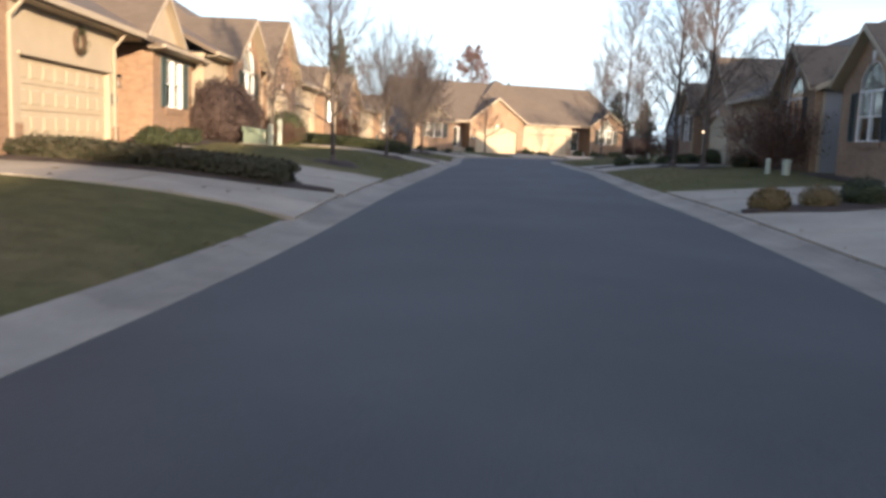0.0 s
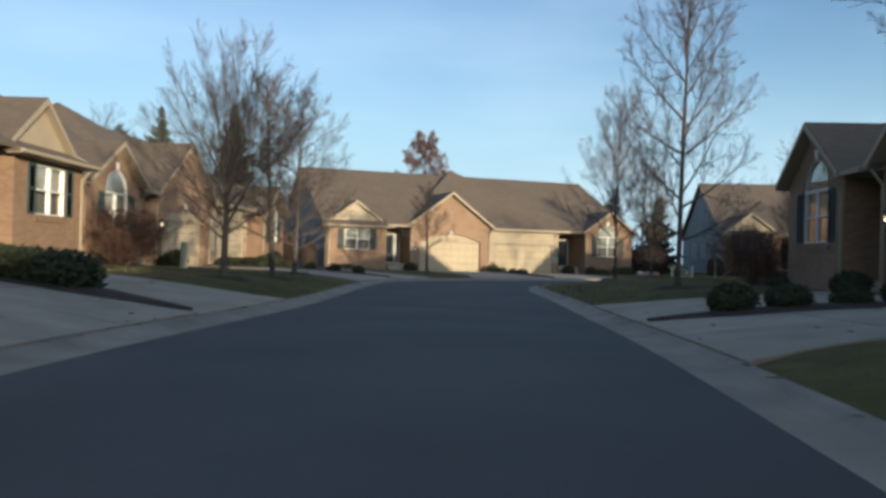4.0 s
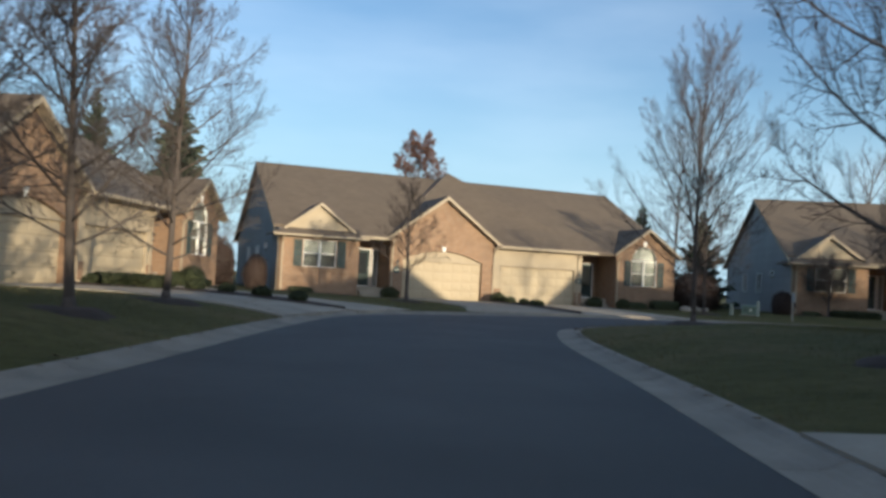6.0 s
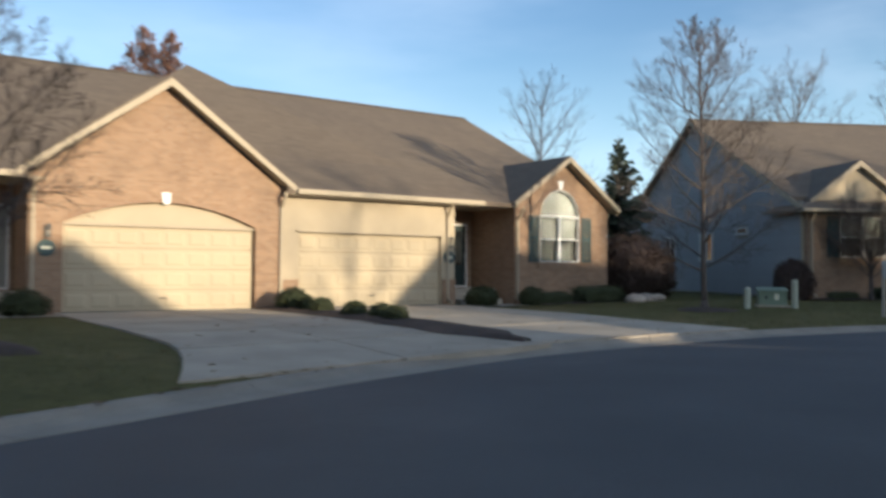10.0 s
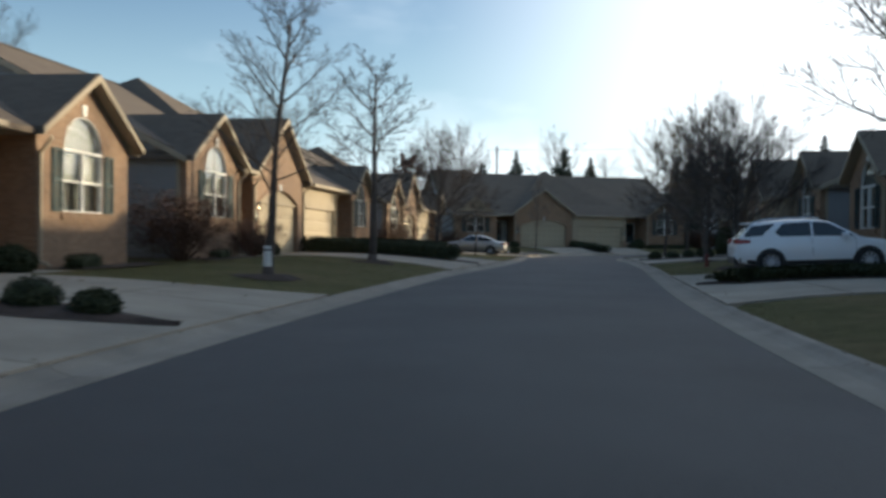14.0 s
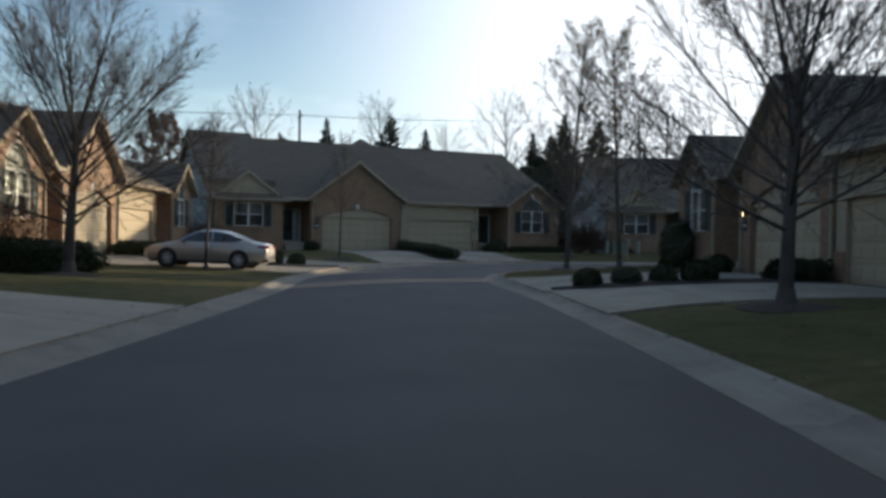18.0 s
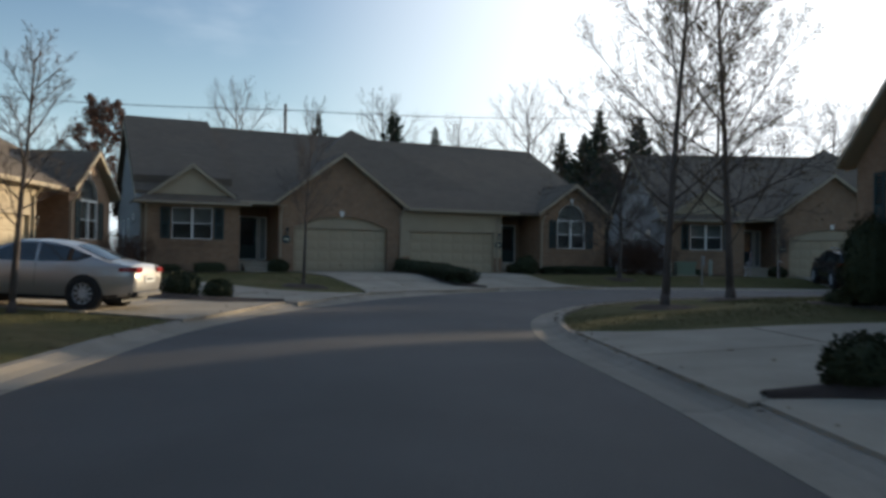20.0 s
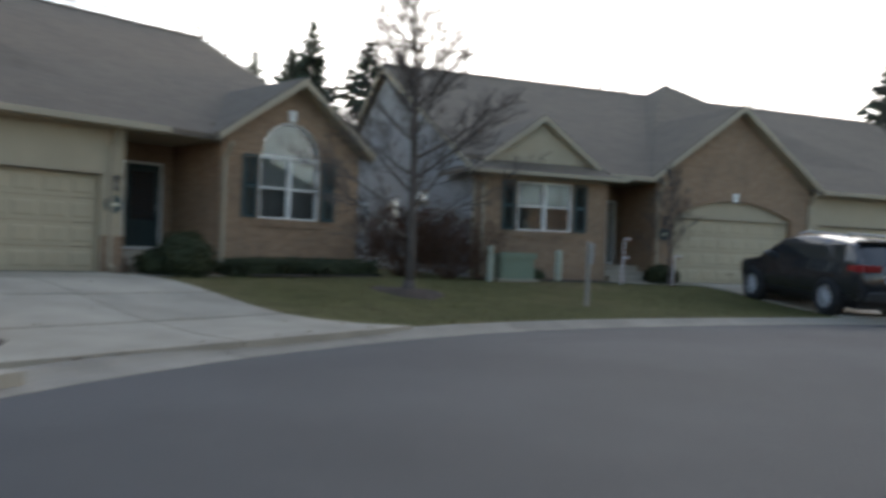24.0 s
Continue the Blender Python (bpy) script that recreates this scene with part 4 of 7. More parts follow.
def duplex(name, key, left, right, label):
    x, y, r, z = HOUSES[key]
    h = thing(name, pose(x, y, z, 0, 0, r), label, "house", "duplex houses along the street")
    same, other = (lambda v: v), (lambda v: 12.82 - v)
    X0, X1 = -6.30, 19.12
    # shell
    end_wall(h, X0, -1, True)
    end_wall(h, X1, 1, False)
    part("back_wall", Shape().box(X0 + 0.2, X1 - 0.2, 18.0, 18.2, -0.5, 3.3), BRICK, h)
    # main roof
    e0, e1 = X0 - 0.32, X1 + 0.32
    part("roof_front", Shape().slab((e0, 0.35, roof_at(0.35)), (e1, 0.35, roof_at(0.35)), (e1, RIDGE_Y, MAIN_RIDGE), (e0, RIDGE_Y, MAIN_RIDGE), 0.16), SHINGLE, h)
    for q0, q1 in ((-2.0, -0.02), (6.44, 14.70)):
        part("roof_eave", Shape().slab((q0, -0.38, roof_at(-0.38)), (q1, -0.38, roof_at(-0.38)), (q1, 0.4, roof_at(0.4) - 0.002), (q0, 0.4, roof_at(0.4) - 0.002), 0.14), SHINGLE, h)
    part("roof_back", Shape().slab((e1, 18.65, MAIN_EAVE), (e0, 18.65, MAIN_EAVE), (e0, RIDGE_Y, MAIN_RIDGE), (e1, RIDGE_Y, MAIN_RIDGE), 0.16), SHINGLE, h)
    part("ridge_cap", Shape().prism([(-0.14, -0.05), (0.14, -0.05), (0, 0.03)], 0, e1 - e0), SHINGLE, h).matrix_local = pose(e0, RIDGE_Y, MAIN_RIDGE + 0.02, 0, 0, -90)
    # hipped roof over both garages
    p0, p1, ap = -0.36, 13.18, (6.42, 8.6, 8.56)
    base = [(p0, 0.36, 3.50), (p1, 0.36, 3.50), (p1, 17.6, 3.36), (p0, 17.6, 3.36)]
    part("hip_roof", Shape().add(base + [ap], [(0, 1, 4), (1, 2, 4), (2, 3, 4), (3, 0, 4), (3, 2, 1, 0)]), SHINGLE, h)
    part("roof_vent", Shape().bevel_box(-0.2, 0.2, -0.15, 0.15, -0.2, 0.22), BLACK, h).matrix_local = pose(2.0, 12.5, roof_at(12.5), 0, 0, 0)
    part("vent_pipe", Shape().tube([(9.4, 11.0, 6.8), (9.4, 11.0, 7.75)], [0.05, 0.05], 8), BLACK, h)
    # brick gable with the first garage
    x0, x1, gm = 0.0, 6.45, 3.22
    top = lambda q: 3.28 + (5.78 - 3.28) * (1 - abs(q - gm) / 3.23)
    arc = lambda q: 2.20 + 0.58 * (1 - ((q - gm) / 2.45) ** 2)
    wall = Shape().columns([x0, 0.77], lambda q: -0.5, top, 0.0, 0.26).columns([5.67, x1], lambda q: -0.5, top, 0.0, 0.26)
    wall.columns(sorted(set(steps(0.77, 5.67, 16) + [gm])), arc, top, 0.0, 0.26)
    part("gable_wall", wall.weld(), BRICK, h)
    rim = Shape()
    for q0, q1 in zip(steps(0.77, 5.67, 16), steps(0.77, 5.67, 16)[1:]):
        rim.prism([(q0, arc(q0) - 0.004), (q1, arc(q1) - 0.004), (q1, arc(q1) + 0.11), (q0, arc(q0) + 0.11)], -0.03, 0.05)
    part("brick_arch", rim.weld(), BRICK, h)
    part("arch_panel", Shape().columns(steps(0.78, 5.66, 16), lambda q: 2.14, lambda q: arc(q) - 0.006, 0.13, 0.20), CREAM, h, "cream panel under the brick arch")
    part("door_head", Shape().box(0.78, 5.66, 0.08, 0.20, 2.135, 2.215), TRIM, h)
    part("keystone", Shape().prism([(gm - 0.08, 2.74), (gm + 0.08, 2.74), (gm + 0.12, 3.04), (gm - 0.12, 3.04)], -0.05, 0.05), WHITE, h)
    garage_door(h, 0.80, 5.64, 0.19)
    gable_roof(h, gm, 3.52, 3.40, 6.0, -0.35, 6.2, 0.135)
    part("gable_side", Shape().box(0.0, 0.24, 0.26, 2.2, -0.5, 3.3), BRICK, h)
    # second garage in cream stucco over brick plinths
    wall = rect_wall(Shape(), 6.46, 12.42, 0.04, 0.28, -0.5, 3.2, (6.98, 11.90, -0.5, 2.15))
    part("garage_wall", wall, CREAM, h)
    part("door_head", Shape().box(6.90, 11.98, -0.01, 0.06, 2.15, 2.21), TRIM, h)
    garage_door(h, 6.99, 11.89, 0.17)
    for q0, q1 in ((6.47, 6.96), (11.93, 12.44)):
        part("plinth", Shape().bevel_box(q0, q1, -0.02, 0.05, -0.5, 0.80, 0.012), BRICK, h)
    part("gutter", Shape().box(6.70, 13.25, -0.50, -0.36, 3.19, 3.33), TRIM, h)
    part("soffit", Shape().box(6.50, 13.2, -0.36, 0.06, 3.16, 3.19), TRIM, h)
    part("gutter", Shape().box(-1.95, -0.35, -0.50, -0.36, 3.19, 3.33), TRIM, h)
    downspout(h, 0.10, 0.0, 3.22)
    downspout(h, 6.40, 0.0, 3.22)
    downspout(h, 12.12, 0.04, 3.22)
    lantern(h, 0.42, 0.0, 1.95, left == right)
    lantern(h, 12.20, 0.04, 1.95, False)
    plaque(h, 0.40, 0.0, 1.56)
    plaque(h, 12.20, 0.04, 1.50)
    # ends
    (bay_arch if left == "arch" else bay_hip)(h, other)
    (bay_arch if right == "arch" else bay_hip)(h, same)
    entry(h, other)
    entry(h, same)
    return h


tan = "tan brick duplex house, beige garage doors"
house_a = duplex("duplex_house", "A", "hip", "arch", tan + ", pediment over square window")
house_c = duplex("duplex_house", "C", "arch", "arch", tan + ", two round-headed windows")
house_m = duplex("duplex_house", "M", "arch", "hip", tan + ", large brown shrub beside")
for keys, source, text in (("BDE", house_a, tan + ", grey siding"), ("GLQRSTU", house_c, tan + ", two round-headed windows"),
                           ("N", house_m, tan + ", clipped hedge along driveway")):
    for k in keys:
        x, y, r, z = HOUSES[k]
        copy = tagged(copy_thing(source, pose(x, y, z, 0, 0, r)), text)
        if k == "D":  # the roof of one half stands a step higher
            up = MAIN_RIDGE + 0.36
            sh = Shape().slab((-6.62, 1.2, roof_at(1.2) + 0.36), (-2.06, 1.2, roof_at(1.2) + 0.36), (-2.06, RIDGE_Y, up), (-6.62, RIDGE_Y, up), 0.36)
            sh.slab((-2.06, 18.4, MAIN_EAVE + 0.45), (-6.62, 18.4, MAIN_EAVE + 0.45), (-6.62, RIDGE_Y, up), (-2.06, RIDGE_Y, up), 0.36)
            part("raised_roof", sh.weld(), SHINGLE, copy)
# the narrow wing at one house's end, its eave level with the main one
part("wing_wall", Shape().box(-8.85, -6.38, 0.12, 0.34, -0.5, 3.26), CREAM, house_m)
part("wing_end", Shape().box(-8.85, -8.63, 0.34, 9.0, -0.5, 3.26), CREAM, house_m)
part("wing_roof", Shape().slab((-9.0, -0.35, roof_at(-0.35)), (-6.66, -0.35, roof_at(-0.35)), (-6.66, RIDGE_Y, MAIN_RIDGE), (-9.0, RIDGE_Y, MAIN_RIDGE), 0.16)
     .slab((-6.66, 18.65, MAIN_EAVE), (-9.0, 18.65, MAIN_EAVE), (-9.0, RIDGE_Y, MAIN_RIDGE), (-6.66, RIDGE_Y, MAIN_RIDGE), 0.16), SHINGLE, house_m)
part("wing_gutter", Shape().box(-8.98, -6.68, -0.46, -0.34, 3.20, 3.31), TRIM, house_m)
part("wing_soffit", Shape().box(-8.95, -6.68, -0.33, 0.12, 3.14, 3.17), TRIM, house_m)
for k, r in (("back_a", 4), ("back_b", 15), ("back_c", -80), ("back_d", -160)):
    x, y, z = {"back_a": (-13, 192, 0.6), "back_b": (36, 176, 0.4), "back_c": (158, 96, 0.4), "back_d": (60, 34, 0.4)}[k]
    tagged(copy_thing(house_c, pose(x, y, z, 0, 0, r)), "tan brick house half hidden behind other houses")


# ---- drives, beds and walks ----
def drive(key, u0, u1, label, pinch=0.0):
    """Concrete slabs from a garage door to the kerb, wider at the street, with open joints; pinch narrows it past the apron."""
    d = tagged(new("driveway"), label, "driveway", "driveways", "structure")
    reach = []
    for u in (u0, (u0 + u1 - pinch) / 2, u1 - pinch):
        v = 0.0
        while v < 22 and off_road([spot(key, u, -v, 0)[:2]])[0] > 0.62:
            v += 0.1
        reach.append(v)
    n = max(2, round(sum(reach) / 3 / 2.6))

    def at(f, g):
        far = reach[0] + (reach[2] - reach[0]) * g
        v = 0.02 + (far - 0.02) * f
        flare = 0.9 * max(0, (f - 0.72) / 0.28) ** 1.6
        u = u0 - flare + (u1 - pinch * float(ease(f, 0.05, 0.5)) - u0 + 2 * flare) * g
        p = spot(key, u, -v, 0)
        up = float(swell([p[:2]])[0])
        z = ground(p[0], p[1]) if f < 0.97 else 0.10 + up
        return (p[0], p[1], max(z, 0.085 + up) + 0.035)

    for i in range(n):
        for j in range(2):
            e = 0.0035
            f0, f1, g0, g1 = i / n + e, (i + 1) / n - e, j / 2 + e, (j + 1) / 2 - e
            sh, m = Shape(), 3
            for a in range(m + 1):
                for b in range(m + 1):
                    sh.v.append(at(f0 + (f1 - f0) * a / m, g0 + (g1 - g0) * b / m))
            k = (m + 1) ** 2
            sh.v += [(p[0], p[1], p[2] - 0.16) for p in sh.v[:k]]
            w = m + 1
            sh.f += [(a * w + b, a * w + b + 1, (a + 1) * w + b + 1, (a + 1) * w + b) for a in range(m) for b in range(m)]
            rim = [b for b in range(w)] + [a * w + m for a in range(1, w)] + [m * w + b for b in range(m - 1, -1, -1)] + [a * w for a in range(m - 1, 0, -1)]
            sh.f += [(rim[q], k + rim[q], k + rim[(q + 1) % len(rim)], rim[(q + 1) % len(rim)]) for q in range(len(rim))]
            part("slab", sh, CONCRETE, d)
    return reach


REACH = {}
for key in HOUSES:
    a = drive(key, 2.85 if key == "N" else 0.55, 5.75, "pale concrete driveway up to a beige garage")
    b = drive(key, 6.95, 12.05, "pale concrete driveway up to a beige garage", 3.0 if key == "L" else 0.0)
    REACH[key] = (a, b)


def sheet(name, key, u0, u1, v0, v1, mat, lift, label, category, kind="structure"):
    """A thin layer laid over the land by a house front."""
    sh, nu, nv = Shape(), max(1, round(abs(u1 - u0) / 0.6)), max(1, round(abs(v1 - v0) / 0.6))
    for i in range(nu + 1):
        for j in range(nv + 1):
            edge = 0.0 if 0 < i < nu and 0 < j < nv else 0.07 * math.sin(i * 2.3 + j * 1.7)
            p = spot(key, u0 + (u1 - u0) * i / nu + edge, v0 + (v1 - v0) * j / nv + edge)
            sh.v.append((p[0], p[1], p[2] + (lift if 0 < i < nu and 0 < j < nv else lift * 0.4)))
    sh.f = [(i * (nv + 1) + j, (i + 1) * (nv + 1) + j, (i + 1) * (nv + 1) + j + 1, i * (nv + 1) + j + 1) for i in range(nu) for j in range(nv)]
    if (u1 - u0) * (v1 - v0) < 0:
        sh.f = [q[::-1] for q in sh.f]
    ob = new(name, sh.mesh(name, mat, True))
    return tagged(ob, label, category, kind=kind)


def between_drives(key, reach):
    """A mound of mulch between two driveways that runs out to a point at the street."""
    sh, nu, nv = Shape(), 4, max(3, round(reach / 0.5))
    for j in range(nv + 1):
        v = 0.05 + (reach - 0.05) * j / nv
        w = 0.80 * min(1.0, max(0.06, (reach - v) / 1.5)) + 0.05 * math.sin(j * 1.9)
        for i in range(nu + 1):
            g = 2 * i / nu - 1
            p = spot(key, 6.35 + w * g, -v)
            sh.v.append((p[0], p[1], max(p[2], 0.085) + 0.045 + 0.07 * (1 - g * g)))
    sh.f = [(j * (nu + 1) + i, (j + 1) * (nu + 1) + i, (j + 1) * (nu + 1) + i + 1, j * (nu + 1) + i + 1) for j in range(nv) for i in range(nu)]
    ob = new("planting_bed", sh.mesh("planting_bed", MULCH, True))
    return tagged(ob, "dark mulch bed between two driveways", "planting bed", kind="structure")


for key in HOUSES:
    between_drives(key, max(1.2, min(REACH[key][0][2], REACH[key][1][0]) - 0.15))
    sheet("planting_bed", key, -6.6, -2.1, -1.5, -0.25, MULCH, 0.07, "dark mulch bed along a brick wall", "planting bed")
    sheet("planting_bed", key, 14.9, 19.4, -1.5, -0.25, MULCH, 0.07, "dark mulch bed along a brick wall", "planting bed")
    sheet("walk", key, -1.6, -0.5, -1.5, -0.26, CONCRETE, 0.05, "short concrete walk to a front door", "walk")
    sheet("walk", key, -0.5, 0.6, -1.5, -0.7, CONCRETE, 0.05, "short concrete walk to a front door", "walk")
    sheet("walk", key, 13.1, 14.3, -1.5, -0.26, CONCRETE, 0.05, "short concrete walk to a front door", "walk")
    sheet("walk", key, 12.0, 13.1, -1.5, -0.7, CONCRETE, 0.05, "short concrete walk to a front door", "walk")


# ---- trees and shrubs ----
class Growth:
    """Branches of one bare tree: the wood in one shape, the twigs in another, leaf places beside them."""

    def __init__(self, seed):
        self.rng = random.Random(seed)
        self.wood, self.twigs, self.tips = Shape(), Shape(), []

    def limb(self, p, d, length, r, level, form):
        rng = self.rng
        n = (8, 5, 3, 1, 1)[level]
        pts, rad, at = [p.copy()], [r], p.copy()
        way = d.normalized()
        for i in range(n):
            bend = Vector((rng.gauss(0, 1), rng.gauss(0, 1), rng.gauss(0, 0.6))) * form["crook"]
            lift = Vector((0, 0, form["lift"][min(level, 3)]))
            way = (way + bend / n + lift / n).normalized()
            at = at + way * (length / n)
            pts.append(at.copy())
            rad.append(max(0.0042, r * (1 - (form.get("taper", 0.80) if level == 0 else 0.80) * (i + 1) / n)))
        (self.wood if level < 2 else self.twigs).tube(pts, rad, (9, 5, 3, 3, 3)[level], level < 2)
        if level == form["depth"]:
            self.tips.append((pts[-1], way))
            return
        count = form["count"][level]
        first = form["first"] if level == 0 else 0.14
        turn = rng.uniform(0, 6.28)
        for k in range(count):
            f = first + (1 - first) * (k + rng.uniform(0, 0.9)) / count
            f = min(f, 0.99)
            j = f * n
            i = min(int(j), n - 1)
            q = pts[i].lerp(pts[i + 1], j - i)
            along = (pts[i + 1] - pts[i]).normalized()
            turn += 2.4 + rng.uniform(-0.5, 0.5)
            side = along.orthogonal().normalized()
            side = Matrix.Rotation(turn, 3, along) @ side
            ang = radians(form["angle"][level] * (1.15 - form.get("fold", 0.55) * (f - first) / (1 - first)) + rng.uniform(-9, 9))
            out = along * math.cos(ang) + side * math.sin(ang)
            if level == 0:
                u = (f - first) / (1 - first)
                reach = form["height"] * form["spread"] * form["profile"](u)
            else:
                reach = length * form["ratio"][level - 1] * (1.05 - 0.55 * f) * rng.uniform(0.7, 1.2)
            child = max(0.0042, min(rad[i] * 0.66, (0, 0.035 * form.get("limb", 1.0), 0.0130, 0.0068, 0.0048)[level + 1] * form["height"] / 8.0 * rng.uniform(0.8, 1.15)))
            self.limb(q, out, reach, child, level + 1, form)


def leaves(tips, rng, share, size, per, spread):
    sh = Shape()
    for p, d in tips:
        if rng.random() > share:
            continue
        for _ in range(per):
            q = p + Vector((rng.gauss(0, spread), rng.gauss(0, spread), rng.gauss(0, spread)))
            a = Vector((rng.gauss(0, 1), rng.gauss(0, 1), rng.gauss(0, 1))).normalized()
            b = a.orthogonal().normalized()
            s = size * rng.uniform(0.6, 1.2)
            k = len(sh.v)
            sh.v += [tuple(q), tuple(q + a * s * 0.5 + b * s * 0.32), tuple(q + a * s), tuple(q + a * s * 0.5 - b * s * 0.32)]
            sh.f.append((k, k + 1, k + 2, k + 3))
    return sh


FORMS = {
    "spreading": dict(height=9.0, first=0.13, spread=0.42, count=(28, 9, 7, 5), angle=(66, 42, 38, 38), lift=(0.1, 0.26, 0.2, 0.15), crook=0.15, ratio=(0.48, 0.56, 0.72), depth=4,
                      profile=lambda u: (0.86 + 0.70 * u - 1.36 * u * u) * 0.95),
    "upright": dict(height=9.0, first=0.17, spread=0.38, count=(30, 9, 7, 5), angle=(52, 38, 36, 36), lift=(0.1, 0.26, 0.20, 0.15), crook=0.12, ratio=(0.46, 0.54, 0.68), depth=4,
                    profile=lambda u: 1.0 - 0.74 * u),
    "urn": dict(height=7.5, first=0.46, stop=0.44, spread=0.62, count=(18, 14, 8, 5), angle=(46, 32, 32, 36), lift=(0.1, 0.22, 0.14, 0.1), crook=0.13, ratio=(0.46, 0.56, 0.70), depth=4,
                taper=0.45, fold=0.70, limb=1.7, stout=1.75, profile=lambda u: 0.92 + 0.04 * u),
    "young": dict(height=6.0, first=0.22, spread=0.38, count=(22, 8, 6, 4), angle=(48, 36, 36, 36), lift=(0.1, 0.28, 0.2, 0.1), crook=0.13, ratio=(0.50, 0.56, 0.70), depth=4,
                  profile=lambda u: 1.0 - 0.66 * u),
    "sparse": dict(limb=0.85, height=8.0, first=0.30, spread=0.36, count=(18, 8, 6, 4), angle=(50, 40, 38, 34), lift=(0.1, 0.25, 0.2, 0.1), crook=0.13, ratio=(0.46, 0.52, 0.55), depth=4,
                   profile=lambda u: 1.0 - 0.60 * u),
    "vase": dict(height=8.5, first=0.19, spread=0.62, count=(28, 9, 7, 5), angle=(52, 34, 34, 36), lift=(0.1, 0.34, 0.22, 0.15), crook=0.11, ratio=(0.45, 0.54, 0.68), depth=4,
                 profile=lambda u: 1.0 - 0.58 * u),
    "round": dict(height=7.5, first=0.33, stop=0.52, spread=0.57, count=(22, 11, 7, 5), angle=(62, 34, 34, 36), lift=(0.1, 0.12, 0.12, 0.1), crook=0.13, ratio=(0.50, 0.58, 0.72), depth=4,
                  taper=0.50, fold=0.85, limb=1.15, stout=1.3, profile=lambda u: 0.88 + 0.05 * u),
    "far": dict(height=9.0, first=0.22, spread=0.44, count=(18, 7, 5, 2), angle=(52, 38, 36, 36), lift=(0.1, 0.28, 0.2, 0.1), crook=0.15, ratio=(0.48, 0.58, 0.75), depth=4,
                profile=lambda u: (0.90 + 0.5 * u - 1.05 * u * u)),
    "leafy": dict(limb=0.8, height=9.0, first=0.15, spread=0.50, count=(24, 8, 6, 3), angle=(58, 36, 36, 36), lift=(0.1, 0.25, 0.2, 0.1), crook=0.12, ratio=(0.46, 0.52, 0.55), depth=4,
                  profile=lambda u: 1.0 - 0.68 * u),
}


def bare_tree(form_name, seed, m, label, leaf=None, share=0.3, per=3, size=0.10):
    form = FORMS[form_name]
    g = Growth(seed)
    trunk_r = (0.0105 * form["height"] + 0.028) * form.get("stout", 1.0)
    g.limb(Vector((0, 0, -0.12)), Vector((g.rng.uniform(-0.03, 0.03), g.rng.uniform(-0.03, 0.03), 1)), form["height"] * form.get("stop", 1.0), trunk_r, 0, form)
    g.wood.tube([(0, 0, -0.15), (0, 0, 0.02), (0, 0, 0.35)], [trunk_r * 1.9, trunk_r * 1.45, trunk_r * 0.98], 9)
    t = thing("tree", m, label, "tree", "street trees")
    part("trunk", g.wood, BARK, t, smooth=True)
    part("crown", g.twigs, TWIG, t, "fine bare twigs")
    if leaf:
        part("leaves", leaves(g.tips, g.rng, share, size, per, 0.06), leaf, t, "dry leaves still hanging")
    return t


def on_land(x, y, turn=0.0, scale=1.0, lean=0.0):
    return pose(x, y, ground(x, y), lean, lean * 0.4, turn) @ Matrix.Diagonal((scale, scale, scale, 1))


def planted(source, x, y, height, own, turn, label, lean=0.0, wide=1.0):
    s = height / own
    c = copy_thing(source, pose(x, y, ground(x, y), lean, lean * 0.4, turn))
    c.scale = (s * wide, s * wide, s)
    return tagged(c, label)


SOURCES = {}


def tree(form, seed, x, y, height, turn, label, leaf=None, share=0.3, lean=0.0, per=3, size=0.10, wide=1.0):
    key = (form, seed, leaf.name if leaf else "", share)
    if key in SOURCES:
        return planted(SOURCES[key], x, y, height, FORMS[form]["height"], turn, label, lean, wide)
    t = bare_tree(form, seed, pose(x, y, ground(x, y), lean, lean * 0.4, turn), label, leaf, share, per, size)
    s = height / FORMS[form]["height"]
    t.scale = (s * wide, s * wide, s)
    SOURCES[key] = t
    return t


tree("upright", 3, -13.1, 54.5, 6.6, 20, "young bare tree beside utility boxes", wide=0.80)
tree("round", 19, -8.9, 65.7, 5.3, 80, "round-headed bare young tree on the lawn", wide=0.8)
tree("round", 23, -3.3, 83.5, 7.1, 10, "large bare tree with wide low limbs", wide=0.9)
tree("upright", 11, -1.4, 86.9, 7.0, 200, "bare leaning tree on the lawn", lean=4, wide=1.1)
tree("spreading", 7, 0.2, 92.9, 7.6, 120, "bare tree with low level limbs beside a driveway", wide=0.95)
tree("upright", 11, 3.9, 63.3, 9.0, 30, "tall bare tree on a shaded lawn", wide=0.85)
tree("upright", 43, 2.9, 59.5, 9.4, 140, "tall bare tree on a shaded lawn", wide=0.85)
tree("sparse", 17, 4.7, 57.3, 6.5, 60, "thin bare tree before a shaded house")
tree("spreading", 13, 10.5, 79.9, 10.8, 75, "tall bare tree with level limbs by the corner", wide=0.62)
tree("vase", 47, 15.2, 92.0, 7.4, 45, "bare tree with arching limbs on the corner lawn", wide=0.74)
tree("young", 5, 10.4, 106.8, 5.2, 240, "small bare tree before a brick garage", wide=1.2)
tree("spreading", 7, 29.0, 110.9, 8.0, 250, "slim bare tree in a mulch ring", wide=0.85)
tree("urn", 83, 38.5, 106.3, 7.0, 300, "bare ornamental tree with many rising limbs", wide=0.84)
tree("sparse", 31, 54.8, 98.9, 6.6, 100, "bare young tree with a pale trunk guard", wide=1.35)
tree("sparse", 17, 65.0, 94.0, 7.2, 190, "bare open-crowned tree with wide thin limbs", wide=1.6)
tree("round", 19, 84.1, 85.6, 7.5, 230, "bare spreading tree beside a hedge", wide=1.1)
